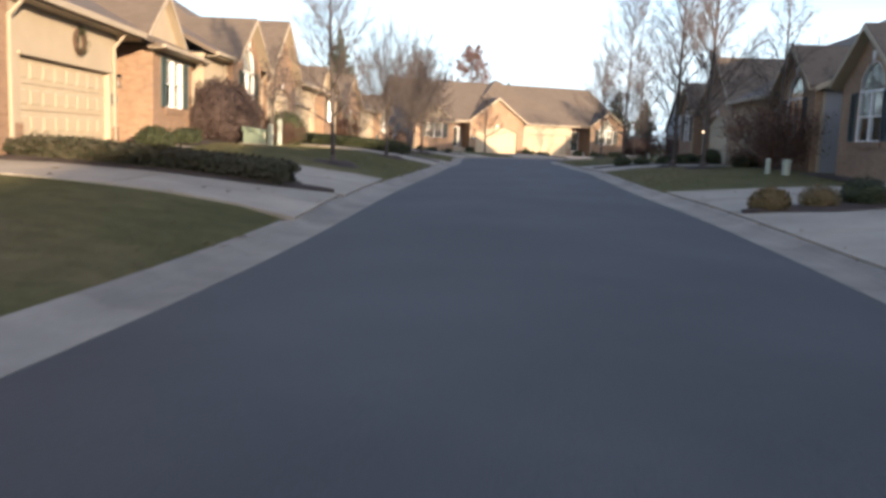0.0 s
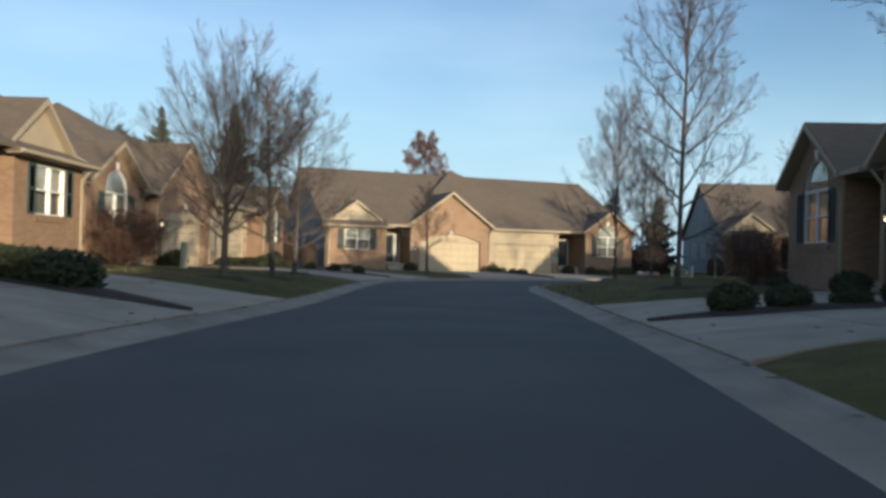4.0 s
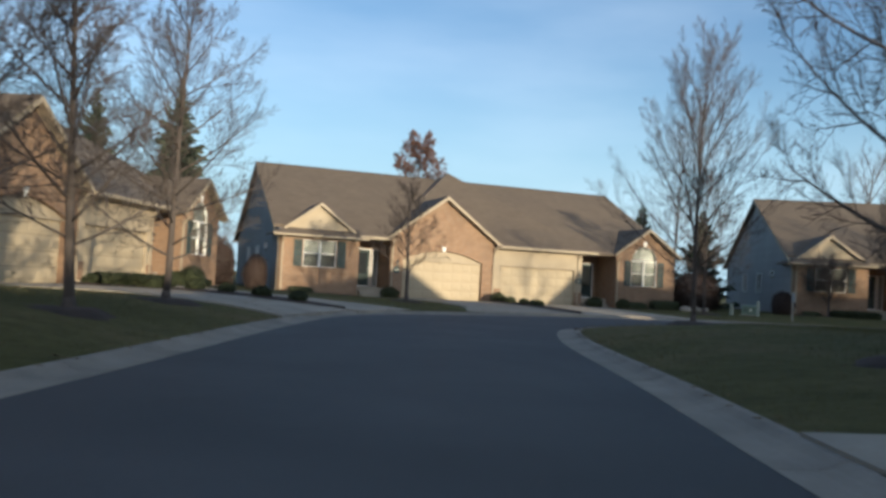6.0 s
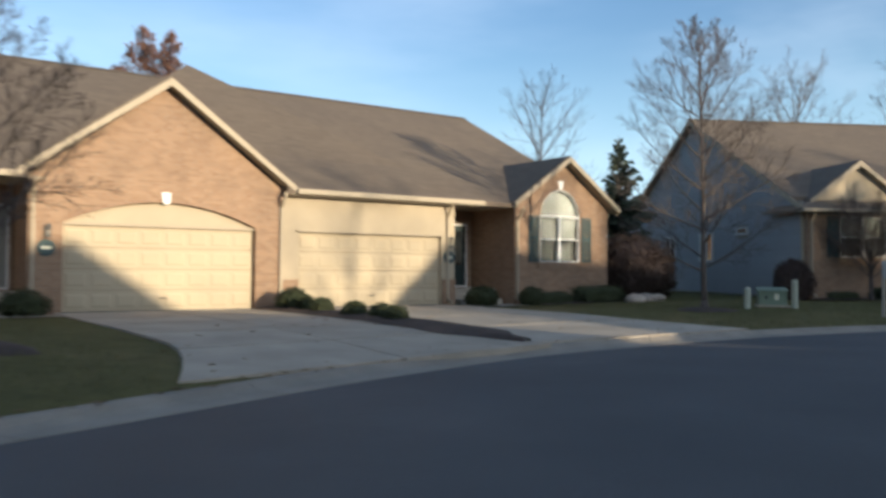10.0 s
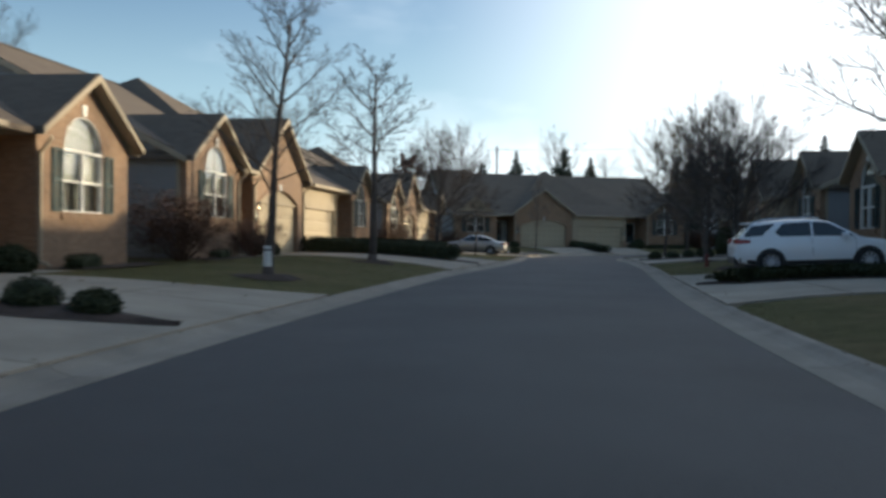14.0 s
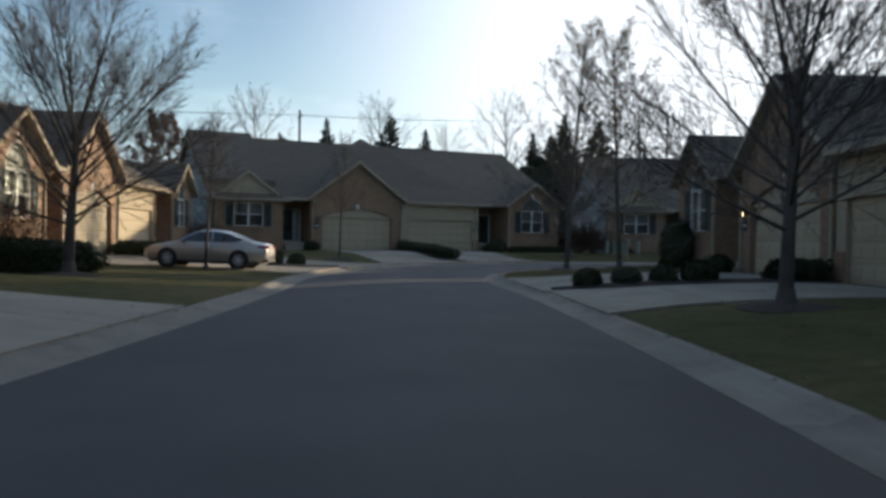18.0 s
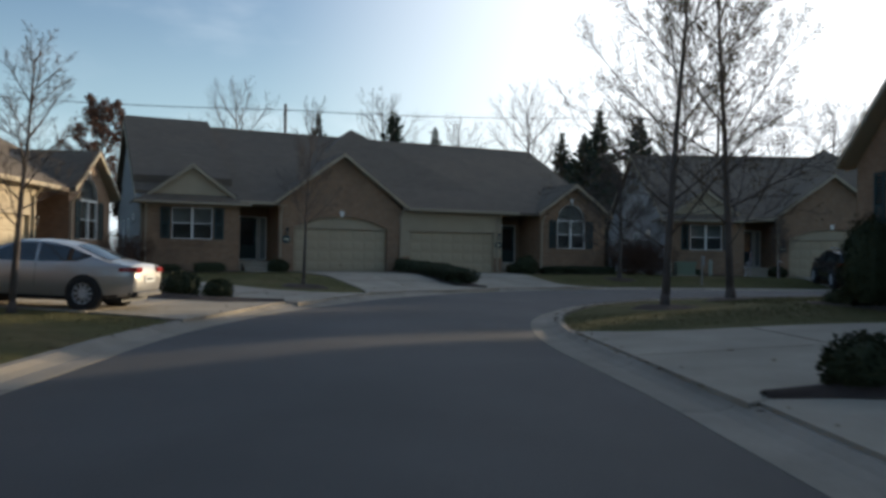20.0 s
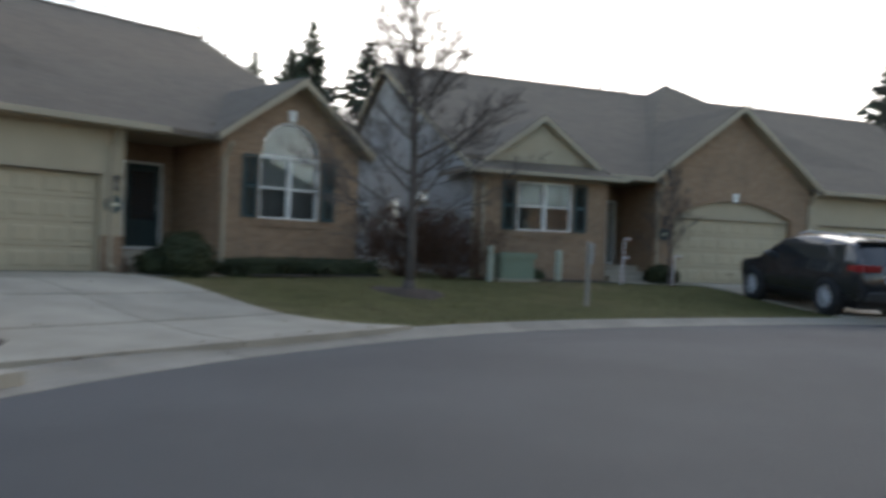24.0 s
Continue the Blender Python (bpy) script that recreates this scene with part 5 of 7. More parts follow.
tree("sparse", 17, 91.1, 80.5, 5.2, 20, "slim bare sapling beside a parked car", lean=5)
tree("sparse", 31, 101.9, 71.0, 6.3, 100, "tall thin bare tree before a dark brick house", wide=0.7)
tree("young", 29, -14.1, 63.3, 3.5, 50, "small flat-topped ornamental tree by utility boxes", wide=1.2)
tree("urn", 83, *spot("B", -4.5, -1.2)[:2], 3.7, 10, "small bare ornamental tree before a window")
tree("young", 29, *spot("E", -0.3, -1.3)[:2], 3.4, 10, "small bare tree before a garage wall")
tree("round", 19, 70.5, 75.4, 7.6, 210, "large bare tree before shaded garages")
tree("round", 23, 60.6, 80.9, 6.1, 40, "bare wide tree beside a driveway", wide=1.12)
tree("sparse", 31, 43.2, 90.4, 7.0, 200, "bare wide-limbed tree on a shaded lawn", wide=1.35)
tree("leafy", 37, 88.0, 66.7, 9.0, 0, "tree with sparse dry leaves on the corner", OLIVELEAF, 0.75, per=5, size=0.055, wide=0.85)
tree("leafy", 37, 91.0, 61.3, 10.5, 130, "tall tree with many dry leaves", OLIVELEAF, 0.75, wide=0.9)
tree("upright", 43, 106.9, 52.2, 7.4, 150, "bare wide-limbed tree before a brick house", wide=1.2)
tree("young", 29, 109.5, 33.0, 6.5, 90, "small bare tree beside parked cars")
tree("leafy", 41, 21.0, 143.0, 12.7, 0, "rust-leaved tree rising behind a roof", RUSTLEAF, 0.95, per=4, size=0.15, wide=0.9)
tree("leafy", 41, 131.0, 75.0, 9.6, 70, "rust-leaved tree behind a dark house", RUSTLEAF, 0.95, per=4, size=0.15)
BEHIND_OR_FILTER = "bare tree behind the houses, or added unseen to filter sun"
# (45, 61) to (64, 58.5): five unseen trees added to filter sun on house B
for i, (x, y, hgt) in enumerate(((82, 118, 14), (94, 112, 14.5), (101, 116, 13), (66, 124, 14), (57, 128, 13), (150, 29, 18), (136, 19, 18), (133, 47, 11),
                                 (128, 8, 15), (118, 2, 15), (100, 20, 13), (88, 32, 14), (74, 44, 13.5), (62, 50, 13), (48, 58, 13), (34, 66, 12), (-34, 92, 13), (-38, 70, 12), (-26, 118, 13),
                                 (118, 98, 13), (126, 92, 14), (46, 140, 13), (45, 61, 14.5), (50, 57, 15), (54.5, 60, 14.5), (59, 56, 15), (64, 58.5, 14), (-12, 150, 14), (152, 45, 16), (155, 60, 16), (106, 12, 14))):
    tree("far", (61, 62, 63)[i % 3], x, y, hgt, i * 67 % 360, BEHIND_OR_FILTER)


def spruce(seed, m, label, height=12.0, base=2.4):
    """Drooping tiers of branches, each feathered with short needle sprays."""
    rng = random.Random(seed)
    wood, green = Shape(), Shape()
    wood.tube([(0, 0, -0.1), (0, 0, height * 0.5), (0, 0, height)], [0.16, 0.09, 0.01], 7)
    count = int(15 * height)
    for k in range(count):
        f = (k + rng.uniform(0, 0.9)) / count
        z = 0.35 + (height - 0.55) * f
        r = (base * (1 - f) ** 1.05 + 0.12) * rng.uniform(0.50, 1.15)
        a = k * 2.39996 + rng.uniform(-0.3, 0.3)
        d = Vector((math.cos(a), math.sin(a), 0))
        side = Vector((-d.y, d.x, 0))
        droop = rng.uniform(0.15, 0.55) - 0.75 * f
        steps_n = max(3, int(r / 0.26))
        pts = [Vector((0, 0, z)) + d * (r * i / steps_n) + Vector((0, 0, -droop * r * i / steps_n + 0.24 * r * (i / steps_n) ** 2)) for i in range(steps_n + 1)]
        wood.tube([pts[0], pts[-1]], [0.024, 0.006], 3, False)
        for i in range(1, steps_n + 1):
            for s in (-1, 0, 1):
                w = min(0.62, 0.34 * r + 0.05) * (0.75 + 0.5 * (1 - i / steps_n)) * rng.uniform(0.7, 1.35)
                tip = pts[i] + d * (w * (0.8 if s else 0.9)) + side * (s * w) + Vector((0, 0, -0.30 * w + rng.uniform(-0.16, 0.08)))
                o = Vector((0, 0, min(0.09, 0.03 + 0.05 * r) * rng.uniform(0.7, 1.2)))
                k0 = len(green.v)
                green.v += [tuple(pts[i - 1] + o * 0.4), tuple(pts[i] + o + side * (s * 0.06)), tuple(tip), tuple(pts[i] - o * 2.4)]
                green.f += [(k0, k0 + 1, k0 + 2), (k0, k0 + 2, k0 + 3)]
    t = thing("spruce", m, label, "tree", "evergreen trees")
    part("trunk", wood, BARK, t)
    part("crown", green, NEEDLE, t, "drooping dark green needles")
    return t


first_spruce = spruce(1, on_land(0.1, 131.0), "tall dark spruce between two brick houses", 14.0, 3.9)
second_spruce = spruce(2, on_land(36.8, 122.5), "spruce beside a grey gable end", 7.2, 2.3)
# from (101.5, 4) on: spruces added, mostly out of view, to shade the corner
for i, (x, y, hgt, src) in enumerate(((-6.0, 139, 14.5, 1), (-9, 128, 11, 2), (30, 152, 10.5, 1), (43, 141, 9.5, 2), (36, 146, 9, 1), (143, 56, 13.5, 1), (140, 50, 14, 2), (138, 47, 12.5, 1), (134, 32, 15, 1), (133, 28, 14.5, 2),
                                     (137, 34, 13, 1), (131, 36, 12, 2), (129, 25, 10.5, 1), (120, 14, 11, 2), (112, 8, 10.5, 1), (146, 60, 12, 2), (95, 47, 8.5, 1), (84, 56, 9, 1), (-18, 96, 9, 1),
                                     (20, 68, 9, 1), (24, 62, 10, 2), (-20, 108, 11, 1), (148, 42, 12, 1), (101.5, 4, 14.5, 1), (97.5, 1, 14, 2), (99, 8.5, 13, 1), (94, 5, 14, 2), (103.5, 9, 12.5, 1), (91, 0, 14.5, 1), (95.5, 11, 12, 2), (105, 4, 16, 1), (108, 0, 16.5, 2))):
    s, own = (first_spruce, 14.0) if src == 1 else (second_spruce, 7.2)
    c = copy_thing(s, pose(x, y, ground(x, y), 0, 0, i * 83))
    wide = 1.05 if x > 90 and y < 40 else 0.9
    c.scale = (hgt / own * wide,) * 2 + (hgt / own,)
    tagged(c, "dark spruce behind the houses, or added for shade")


def clump(name, seed, w, d, h, mat, m, label, category="shrub", group="clipped shrubs", boxy=False, count=900, leaf=0.055, slim=0.5, rise=0.0):
    """A clipped shrub: a dense skin of small leaves over a dark uneven heart."""
    rng = random.Random(seed)
    sh, skin = Shape(), Shape()

    def surface(a, b):
        x, y, z = math.cos(a) * math.cos(b), math.sin(a) * math.cos(b), math.sin(b)
        if boxy:
            k = max(abs(x), abs(y), abs(z)) ** 0.72
            x, y, z = x / k, y / k, z / k
        lump = 1 + 0.07 * math.sin(3 * a + seed) * math.cos(4 * b) + 0.05 * math.sin(7 * a + 2 * b)
        return Vector((x * w / 2 * lump, y * d / 2 * lump, max(0.02, h * 0.42 + z * h * 0.56 * lump)))

    nu, nv = 16, 9
    for j in range(nv + 1):
        b = -1.45 + 2.95 * j / nv
        for i in range(nu):
            p = surface(6.283 * i / nu, b)
            c = Vector((0, 0, h * 0.42))
            sh.v.append(tuple(c + (p - c) * 0.90))
    for j in range(nv):
        for i in range(nu):
            sh.f.append((j * nu + i, j * nu + (i + 1) % nu, (j + 1) * nu + (i + 1) % nu, (j + 1) * nu + i))
    for _ in range(count):
        a, b = rng.uniform(0, 6.283), math.asin(rng.uniform(-0.85, 1))
        p = surface(a, b)
        c = Vector((0, 0, h * 0.4))
        out = (p - c).normalized()
        p = c + (p - c) * rng.uniform(0.86, 1.07)
        t = (out + Vector((rng.gauss(0, 0.7), rng.gauss(0, 0.7), rng.gauss(0, 0.7) + rise))).normalized()
        q = t.orthogonal().normalized()
        s = leaf * rng.uniform(0.7, 1.6)
        k = len(skin.v)
        skin.v += [tuple(p - q * s * slim), tuple(p + t * s), tuple(p + q * s * slim)]
        skin.f.append((k, k + 1, k + 2))
    t = thing(name, m, label, category, group)
    part("heart", sh, mat, t)
    part("foliage", skin, mat, t)
    return t


def row(source, places, label=""):
    for x, y, z, s, r in places:
        c = copy_thing(source, pose(x, y, z - 0.03, 0, 0, r))
        c.scale = (s, s, s * (0.9 + 0.2 * ((r * 7) % 10) / 10))
        if label:
            tagged(c, label)


ball = clump("bush", 4, 0.85, 0.85, 0.62, BOXLEAF, pose(*spot("A", 6.35, -1.0)), "small dark green clipped bush in mulch")
tan_ball = clump("bush", 6, 0.95, 0.90, 0.66, TANLEAF, pose(*spot("T", 6.35, -3.0)), "yellow-brown rounded bush in mulch")
dome = clump("bush", 8, 1.7, 1.5, 1.5, BOXLEAF, pose(*spot("M", -0.4, -1.0)), "large dark evergreen dome-shaped shrub", count=2200, leaf=0.06)
low = clump("bush", 9, 1.9, 0.9, 0.6, BOXLEAF, pose(*spot("A", 17.8, -0.95)), "low dark shrub under a window", boxy=True, count=1300)


def bed_row(key, vs, source, scale=1.0, u=6.35, label=""):
    rng = random.Random(sum(map(ord, key)))
    row(source, [(*spot(key, u + rng.uniform(-0.12, 0.12), -v), scale * rng.uniform(0.82, 1.15), rng.uniform(0, 360)) for v in vs], label)


bed_row("A", (1.2, 2.0, 2.8, 4.6, 5.6, 6.4), ball, 0.66)
bed_row("B", (3.6, 4.5, 5.6, 6.5), ball, 0.74)
bed_row("L", (4.2, 5.3, 6.5, 7.8), ball, 0.70)
bed_row("R", (1.4, 2.4, 3.4, 4.5, 5.5), ball, 0.92)
bed_row("S", (3.45, 4.35, 5.3, 6.3), ball, 0.95)
bed_row("T", (5.6, 6.5), tan_ball, 0.66)
bed_row("T", (4.7,), ball, 0.85)
bed_row("R", (1.5,), ball, 1.25, 15.3, "dark low bush beside a garage")
bed_row("E", (1.0, 2.2, 3.4), ball)
for key in ("A", "B", "C", "D", "E", "G", "L", "M", "N", "R", "S", "Q"):
    rng = random.Random(ord(key))
    row(low, [(*spot(key, u, -0.9), rng.uniform(0.55, 0.8), HOUSES[key][2] + rng.uniform(-6, 6)) for u in ((-5.4, -3.4, 15.6) if key in "BD" else (-5.2, 15.8))], "low dark shrub along a brick wall")
    row(ball, [(*spot(key, -0.15, -0.7), 1.15, 40), (*spot(key, 12.9, -0.8), 1.15, 90)], "dark round bush beside a front walk")
bed_row("A", (0.9,), ball, 1.0, 14.9)
bed_row("A", (0.9, 1.0), ball, 0.9, 18.6)
bed_row("G", (6.2, 7.2, 8.3), ball, 1.0, 6.95, "round bush in a mulch strip by the kerb")


def hedge(key, u, v0, v1, h, w, label, mat=BOXLEAF):
    length = abs(v1 - v0)
    x, y, z = spot(key, u, -(v0 + v1) / 2)
    z0, z1 = spot(key, u, -v0)[2], spot(key, u, -v1)[2]
    tilt = math.degrees(math.atan2(z0 - z1, length))
    clump("hedge", int(u * 10) + ord(key), w, length, h, mat, pose(x, y, z - 0.02, tilt, 0, HOUSES[key][2]), label, "hedge", "clipped hedges", True, int(5200 * length / 4), 0.075)


HEDGE = "long low clipped dark green hedge in mulch"
hedge("N", 6.35, 0.3, 5.3, 0.46, 0.95, "low clipped hedge with bare brown patches", DULLLEAF)
hedge("M", 6.35, 0.4, 5.9, 0.60, 1.1, HEDGE)
hedge("B", 6.35, 0.3, 3.0, 0.62, 1.0, HEDGE)
hedge("L", 6.35, 0.5, 3.4, 0.50, 1.0, HEDGE)
hedge("C", 6.35, 0.3, 7.3, 0.74, 1.2, HEDGE)
hedge("G", 6.35, 0.3, 5.2, 0.66, 1.1, HEDGE)
hedge("G", -8.4, -0.8, 4.2, 0.95, 1.3, "tall clipped dark green hedge between houses")
hedge("D", 6.35, 0.4, 8.2, 0.58, 1.15, HEDGE)
hedge("S", 6.35, 0.2, 1.6, 0.60, 1.0, HEDGE)
clump("hedge", 31, 4.6, 0.8, 0.44, BOXLEAF, pose(*spot("D", 16.9, -0.75), 0, 0, HOUSES["D"][2]), "low dark hedge under a round-headed window", "hedge", "clipped hedges", True, 4200, 0.07)
clump("hedge", 32, 2.7, 0.9, 0.42, BOXLEAF, pose(*spot("B", -2.9, -1.05), 0, 0, HOUSES["B"][2]), "low spreading dark shrubs under a window", "hedge", "clipped hedges", True, 3000, 0.07)
hedge("Q", 6.35, 0.4, 6.6, 0.36, 1.1, "dark clipped hedge beside a parked car")


def twig_shrub(seed, m, height, label, stems=14, flare=34, leafy=0.5):
    g = Growth(seed)
    form = dict(FORMS["young"], height=height * 2.2, depth=4, lift=(0.1, 0.2, 0.15, 0.1), ratio=(0.5, 0.55, 0.6), count=(8, 5, 5, 2))
    for k in range(stems):
        a, t = 2.4 * k, radians(flare * math.sqrt((k + 0.5) / stems))
        d = Vector((math.cos(a) * math.sin(t), math.sin(a) * math.sin(t), math.cos(t)))
        g.limb(Vector((d.x * 0.12, d.y * 0.12, -0.05)), d, height * g.rng.uniform(0.62, 0.80), 0.022, 1, form)
    t = thing("twiggy_shrub", m, label, "shrub", "twiggy shrubs")
    part("stem", g.wood, BROWN_TWIG, t)
    part("crown", g.twigs, BROWN_TWIG, t)
    part("leaves", leaves(g.tips, g.rng, leafy, 0.075, 6, 0.10), SHRUBLEAF, t, "withered brown leaves")
    return t


brown = twig_shrub(51, pose(*spot("M", -4.0, -1.6)), 3.0, "brown twiggy shrub before a window", stems=30, flare=60, leafy=1.0)
for key, u, v, s, label in (("L", -5.6, -1.3, 0.95, "large brown twiggy shrub before a window"),
                            ("C", -1.9, -0.75, 0.62, "bare brown shrub before a brick wall"), ("C", -7.2, -0.5, 0.9, "brown shrub between two houses"),
                            ("G", -7.6, -1.0, 0.9, "brown shrub between two houses"),
                            ("R", -8.2, -0.7, 0.85, "dark twiggy shrub at a house end"), ("R", 18.0, -1.2, 1.1, "large dark shrub before a shaded house"),
                            ("S", -7.6, 3.5, 0.9, "dark shrub at a house end"), ("D", 20.6, -0.6, 0.9, "brown shrub between two houses"), ("D", -7.2, -1.2, 0.75, "brown shrub beside a dark wall"),
                            ("E", -7.4, -0.8, 0.8, "brown shrub beside a brick wall"), ("S", 20.5, -1.5, 0.9, "dark shrub beside a garage")):
    c = copy_thing(brown, pose(*spot(key, u, v), 0, 0, u * 37))
    c.scale = (s, s, s)
    tagged(c, label)
brown.scale = (0.50, 0.50, 0.38)
mound = clump("bush", 71, 3.3, 3.1, 2.5, MOUND, pose(-16.15, 60.6, ground(-16.15, 60.6)) @ Matrix.Diagonal((0.84, 0.84, 0.85, 1)), "large dome of dense brown twigs", "shrub", "round brown shrubs", False, 6500, 0.15, 0.14, 0.5)
for key, u, v, s, label in (("B", -6.9, -0.3, 0.41, "dense brown round shrub at a house corner"), ("A", -7.25, 1.6, 0.40, "round brown shrub beside a grey gable end"),
                            ("L", 21.7, 1.2, 0.80, "round brown shrub between two houses"), ("A", 21.3, 0.6, 0.95, "large brown shrub between two houses"),
                            ):
    q = copy_thing(mound, pose(*spot(key, u, v), 0, 0, u * 41))
    q.scale = (s, s, s * {"B": 1.35, "A": 1.9 if u < 0 else 1.0, "L": 1.35}[key])
    tagged(q, label)
tall = copy_thing(dome, pose(*spot("S", -4.2, -0.9), 0, 0, 70))
tall.scale = (0.75, 0.75, 1.35)
tagged(tall, "tall dark evergreen shrub beside a shaded window")
row(dome, [(*spot("L", -0.9, -1.4), 0.62, 30), (*spot("L", 13.4, -1.3), 0.7, 80), (*spot("D", 13.3, -1.2), 0.75, 10), (*spot("R", 5.9, -0.8), 0.7, 20)], "dark evergreen dome-shaped shrub")


def ring(x, y, r):
    sh, n = Shape(), 20
    z = ground(x, y)
    sh.v.append((0, 0, 0.10))
    for k in range(n):
        a = 6.283 * k / n
        rr = r * (1 + 0.12 * math.sin(3 * a + x) + 0.06 * math.sin(7 * a))
        sh.v.append((math.cos(a) * rr * 0.6, math.sin(a) * rr * 0.6, 0.075))
    for k in range(n):
        a = 6.283 * k / n
        rr = r * (1 + 0.12 * math.sin(3 * a + x) + 0.06 * math.sin(7 * a))
        px, py = math.cos(a) * rr, math.sin(a) * rr
        sh.v.append((px, py, ground(x + px, y + py) - z + 0.004))
    sh.f += [(0, 1 + k, 1 + (k + 1) % n) for k in range(n)]
    sh.f += [(1 + k, 1 + n + k, 1 + n + (k + 1) % n, 1 + (k + 1) % n) for k in range(n)]
    solid("mulch_ring", sh, MULCH, pose(x, y, z), "dark mulch ring round a tree trunk", "mulch", "mulch rings", "structure", True)


for x, y in ((-13.1, 54.5), (-8.9, 65.7), (-3.3, 83.5), (-1.4, 86.9), (0.2, 92.9), (3.9, 63.3), (2.9, 59.5), (10.5, 79.9), (15.2, 92.0), (10.4, 106.8), (29.0, 110.9), (38.5, 106.3),
             (54.8, 98.9), (65.0, 94.0), (84.1, 85.6), (101.9, 71.0), (70.5, 75.4), (60.6, 80.9), (88.0, 66.7), (91.0, 61.3), (106.9, 52.2)):
    ring(x, y, 0.85)


# ---- utilities, bins, posts ----
def pedestal(x, y, h, r, turn, label):
    t = thing("utility_pedestal", pose(x, y, ground(x, y), 0, 0, turn), label, "utility pedestal", "utility pedestals")
    part("body", Shape().tube([(0, 0, -0.1), (0, 0, h * 0.96), (0, 0, h)], [r, r, r * 0.82], 12), PALE_UTILITY, t)
    part("band", Shape().tube([(0, 0, h * 0.30), (0, 0, h * 0.34)], [r * 1.06, r * 1.06], 12), PALE_UTILITY, t)
    part("cap", Shape().tube([(0, 0, h), (0, 0, h + 0.035)], [r * 1.05, r * 0.6], 12), PALE_UTILITY, t)
    return t


def transformer(x, y, turn, label):
    t = thing("utility_box", pose(x, y, ground(x, y), 0, 0, turn), label, "utility box")
    part("pad", Shape().bevel_box(-0.62, 0.62, -0.52, 0.52, -0.1, 0.07), CONCRETE, t)
    part("body", Shape().bevel_box(-0.52, 0.52, -0.40, 0.40, 0.075, 0.72, 0.03), UTILITY, t)
    part("lid", Shape().add([(-0.56, -0.46, 0.70), (0.56, -0.46, 0.70), (0.56, 0.44, 0.82), (-0.56, 0.44, 0.82), (-0.56, -0.46, 0.65), (0.56, -0.46, 0.65), (0.56, 0.44, 0.65), (-0.56, 0.44, 0.65)],
                            [(0, 1, 2, 3), (7, 6, 5, 4), (0, 4, 5, 1), (1, 5, 6, 2), (2, 6, 7, 3), (3, 7, 4, 0)]), UTILITY, t)
    part("label_plate", Shape().box(0.05, 0.21, -0.412, -0.402, 0.30, 0.56), PALE_LABEL, t)
    part("latch", Shape().box(-0.30, -0.22, -0.425, -0.40, 0.34, 0.46), BLACK, t)
    return t


pedestal(30.75, 110.8, 0.60, 0.10, 0, "pale green utility pedestal on the lawn")
pedestal(31.95, 110.05, 0.82, 0.095, 0, "tall pale utility pedestal on the lawn")
transformer(32.1, 110.95, -46, "green utility box with a pale label plate").scale = (0.78, 0.74, 0.72)
pedestal(-14.45, 59.7, 0.72, 0.10, 0, "pale green utility pedestal on the lawn")
pedestal(-13.95, 61.6, 0.92, 0.10, 0, "tall pale utility pedestal on the lawn")
transformer(-14.98, 59.7, 70, "green utility box beside a brown shrub").scale = (0.80, 0.75, 0.74)
pedestal(-4.4, 88.3, 0.9, 0.12, 0, "pale green utility pedestal before a garage")
pedestal(1.45, 53.65, 0.50, 0.09, 0, "pale utility pedestal on a shaded lawn")
pedestal(1.70, 53.05, 0.50, 0.14, 0, "pale utility pedestal on a shaded lawn")
pedestal(108.1, 47.6, 0.95, 0.10, 0, "pale utility pedestal on a shaded lawn")
pedestal(107.4, 45.2, 0.9, 0.10, 0, "pale utility pedestal on a shaded lawn")
transformer(108.2, 46.4, 60, "dark green utility box before a brick house")


def sign_post(x, y, h, turn, label):
    t = thing("post", pose(x, y, ground(x, y), 0, 0, turn), label, "post")
    part("shaft", Shape().bevel_box(-0.05, 0.05, -0.05, 0.05, -0.2, h), WOOD, t)
    part("plate", Shape().bevel_box(-0.05, 0.13, -0.078, -0.052, h - 0.52, h - 0.04, 0.005), SIDING, t, "grey metal plate")
    return t


sign_post(32.05, 107.4, 1.55, -50, "weathered wooden post with a narrow dark plate")
sign_post(104.1, 49.2, 1.5, -80, "weathered wooden post near the kerb")


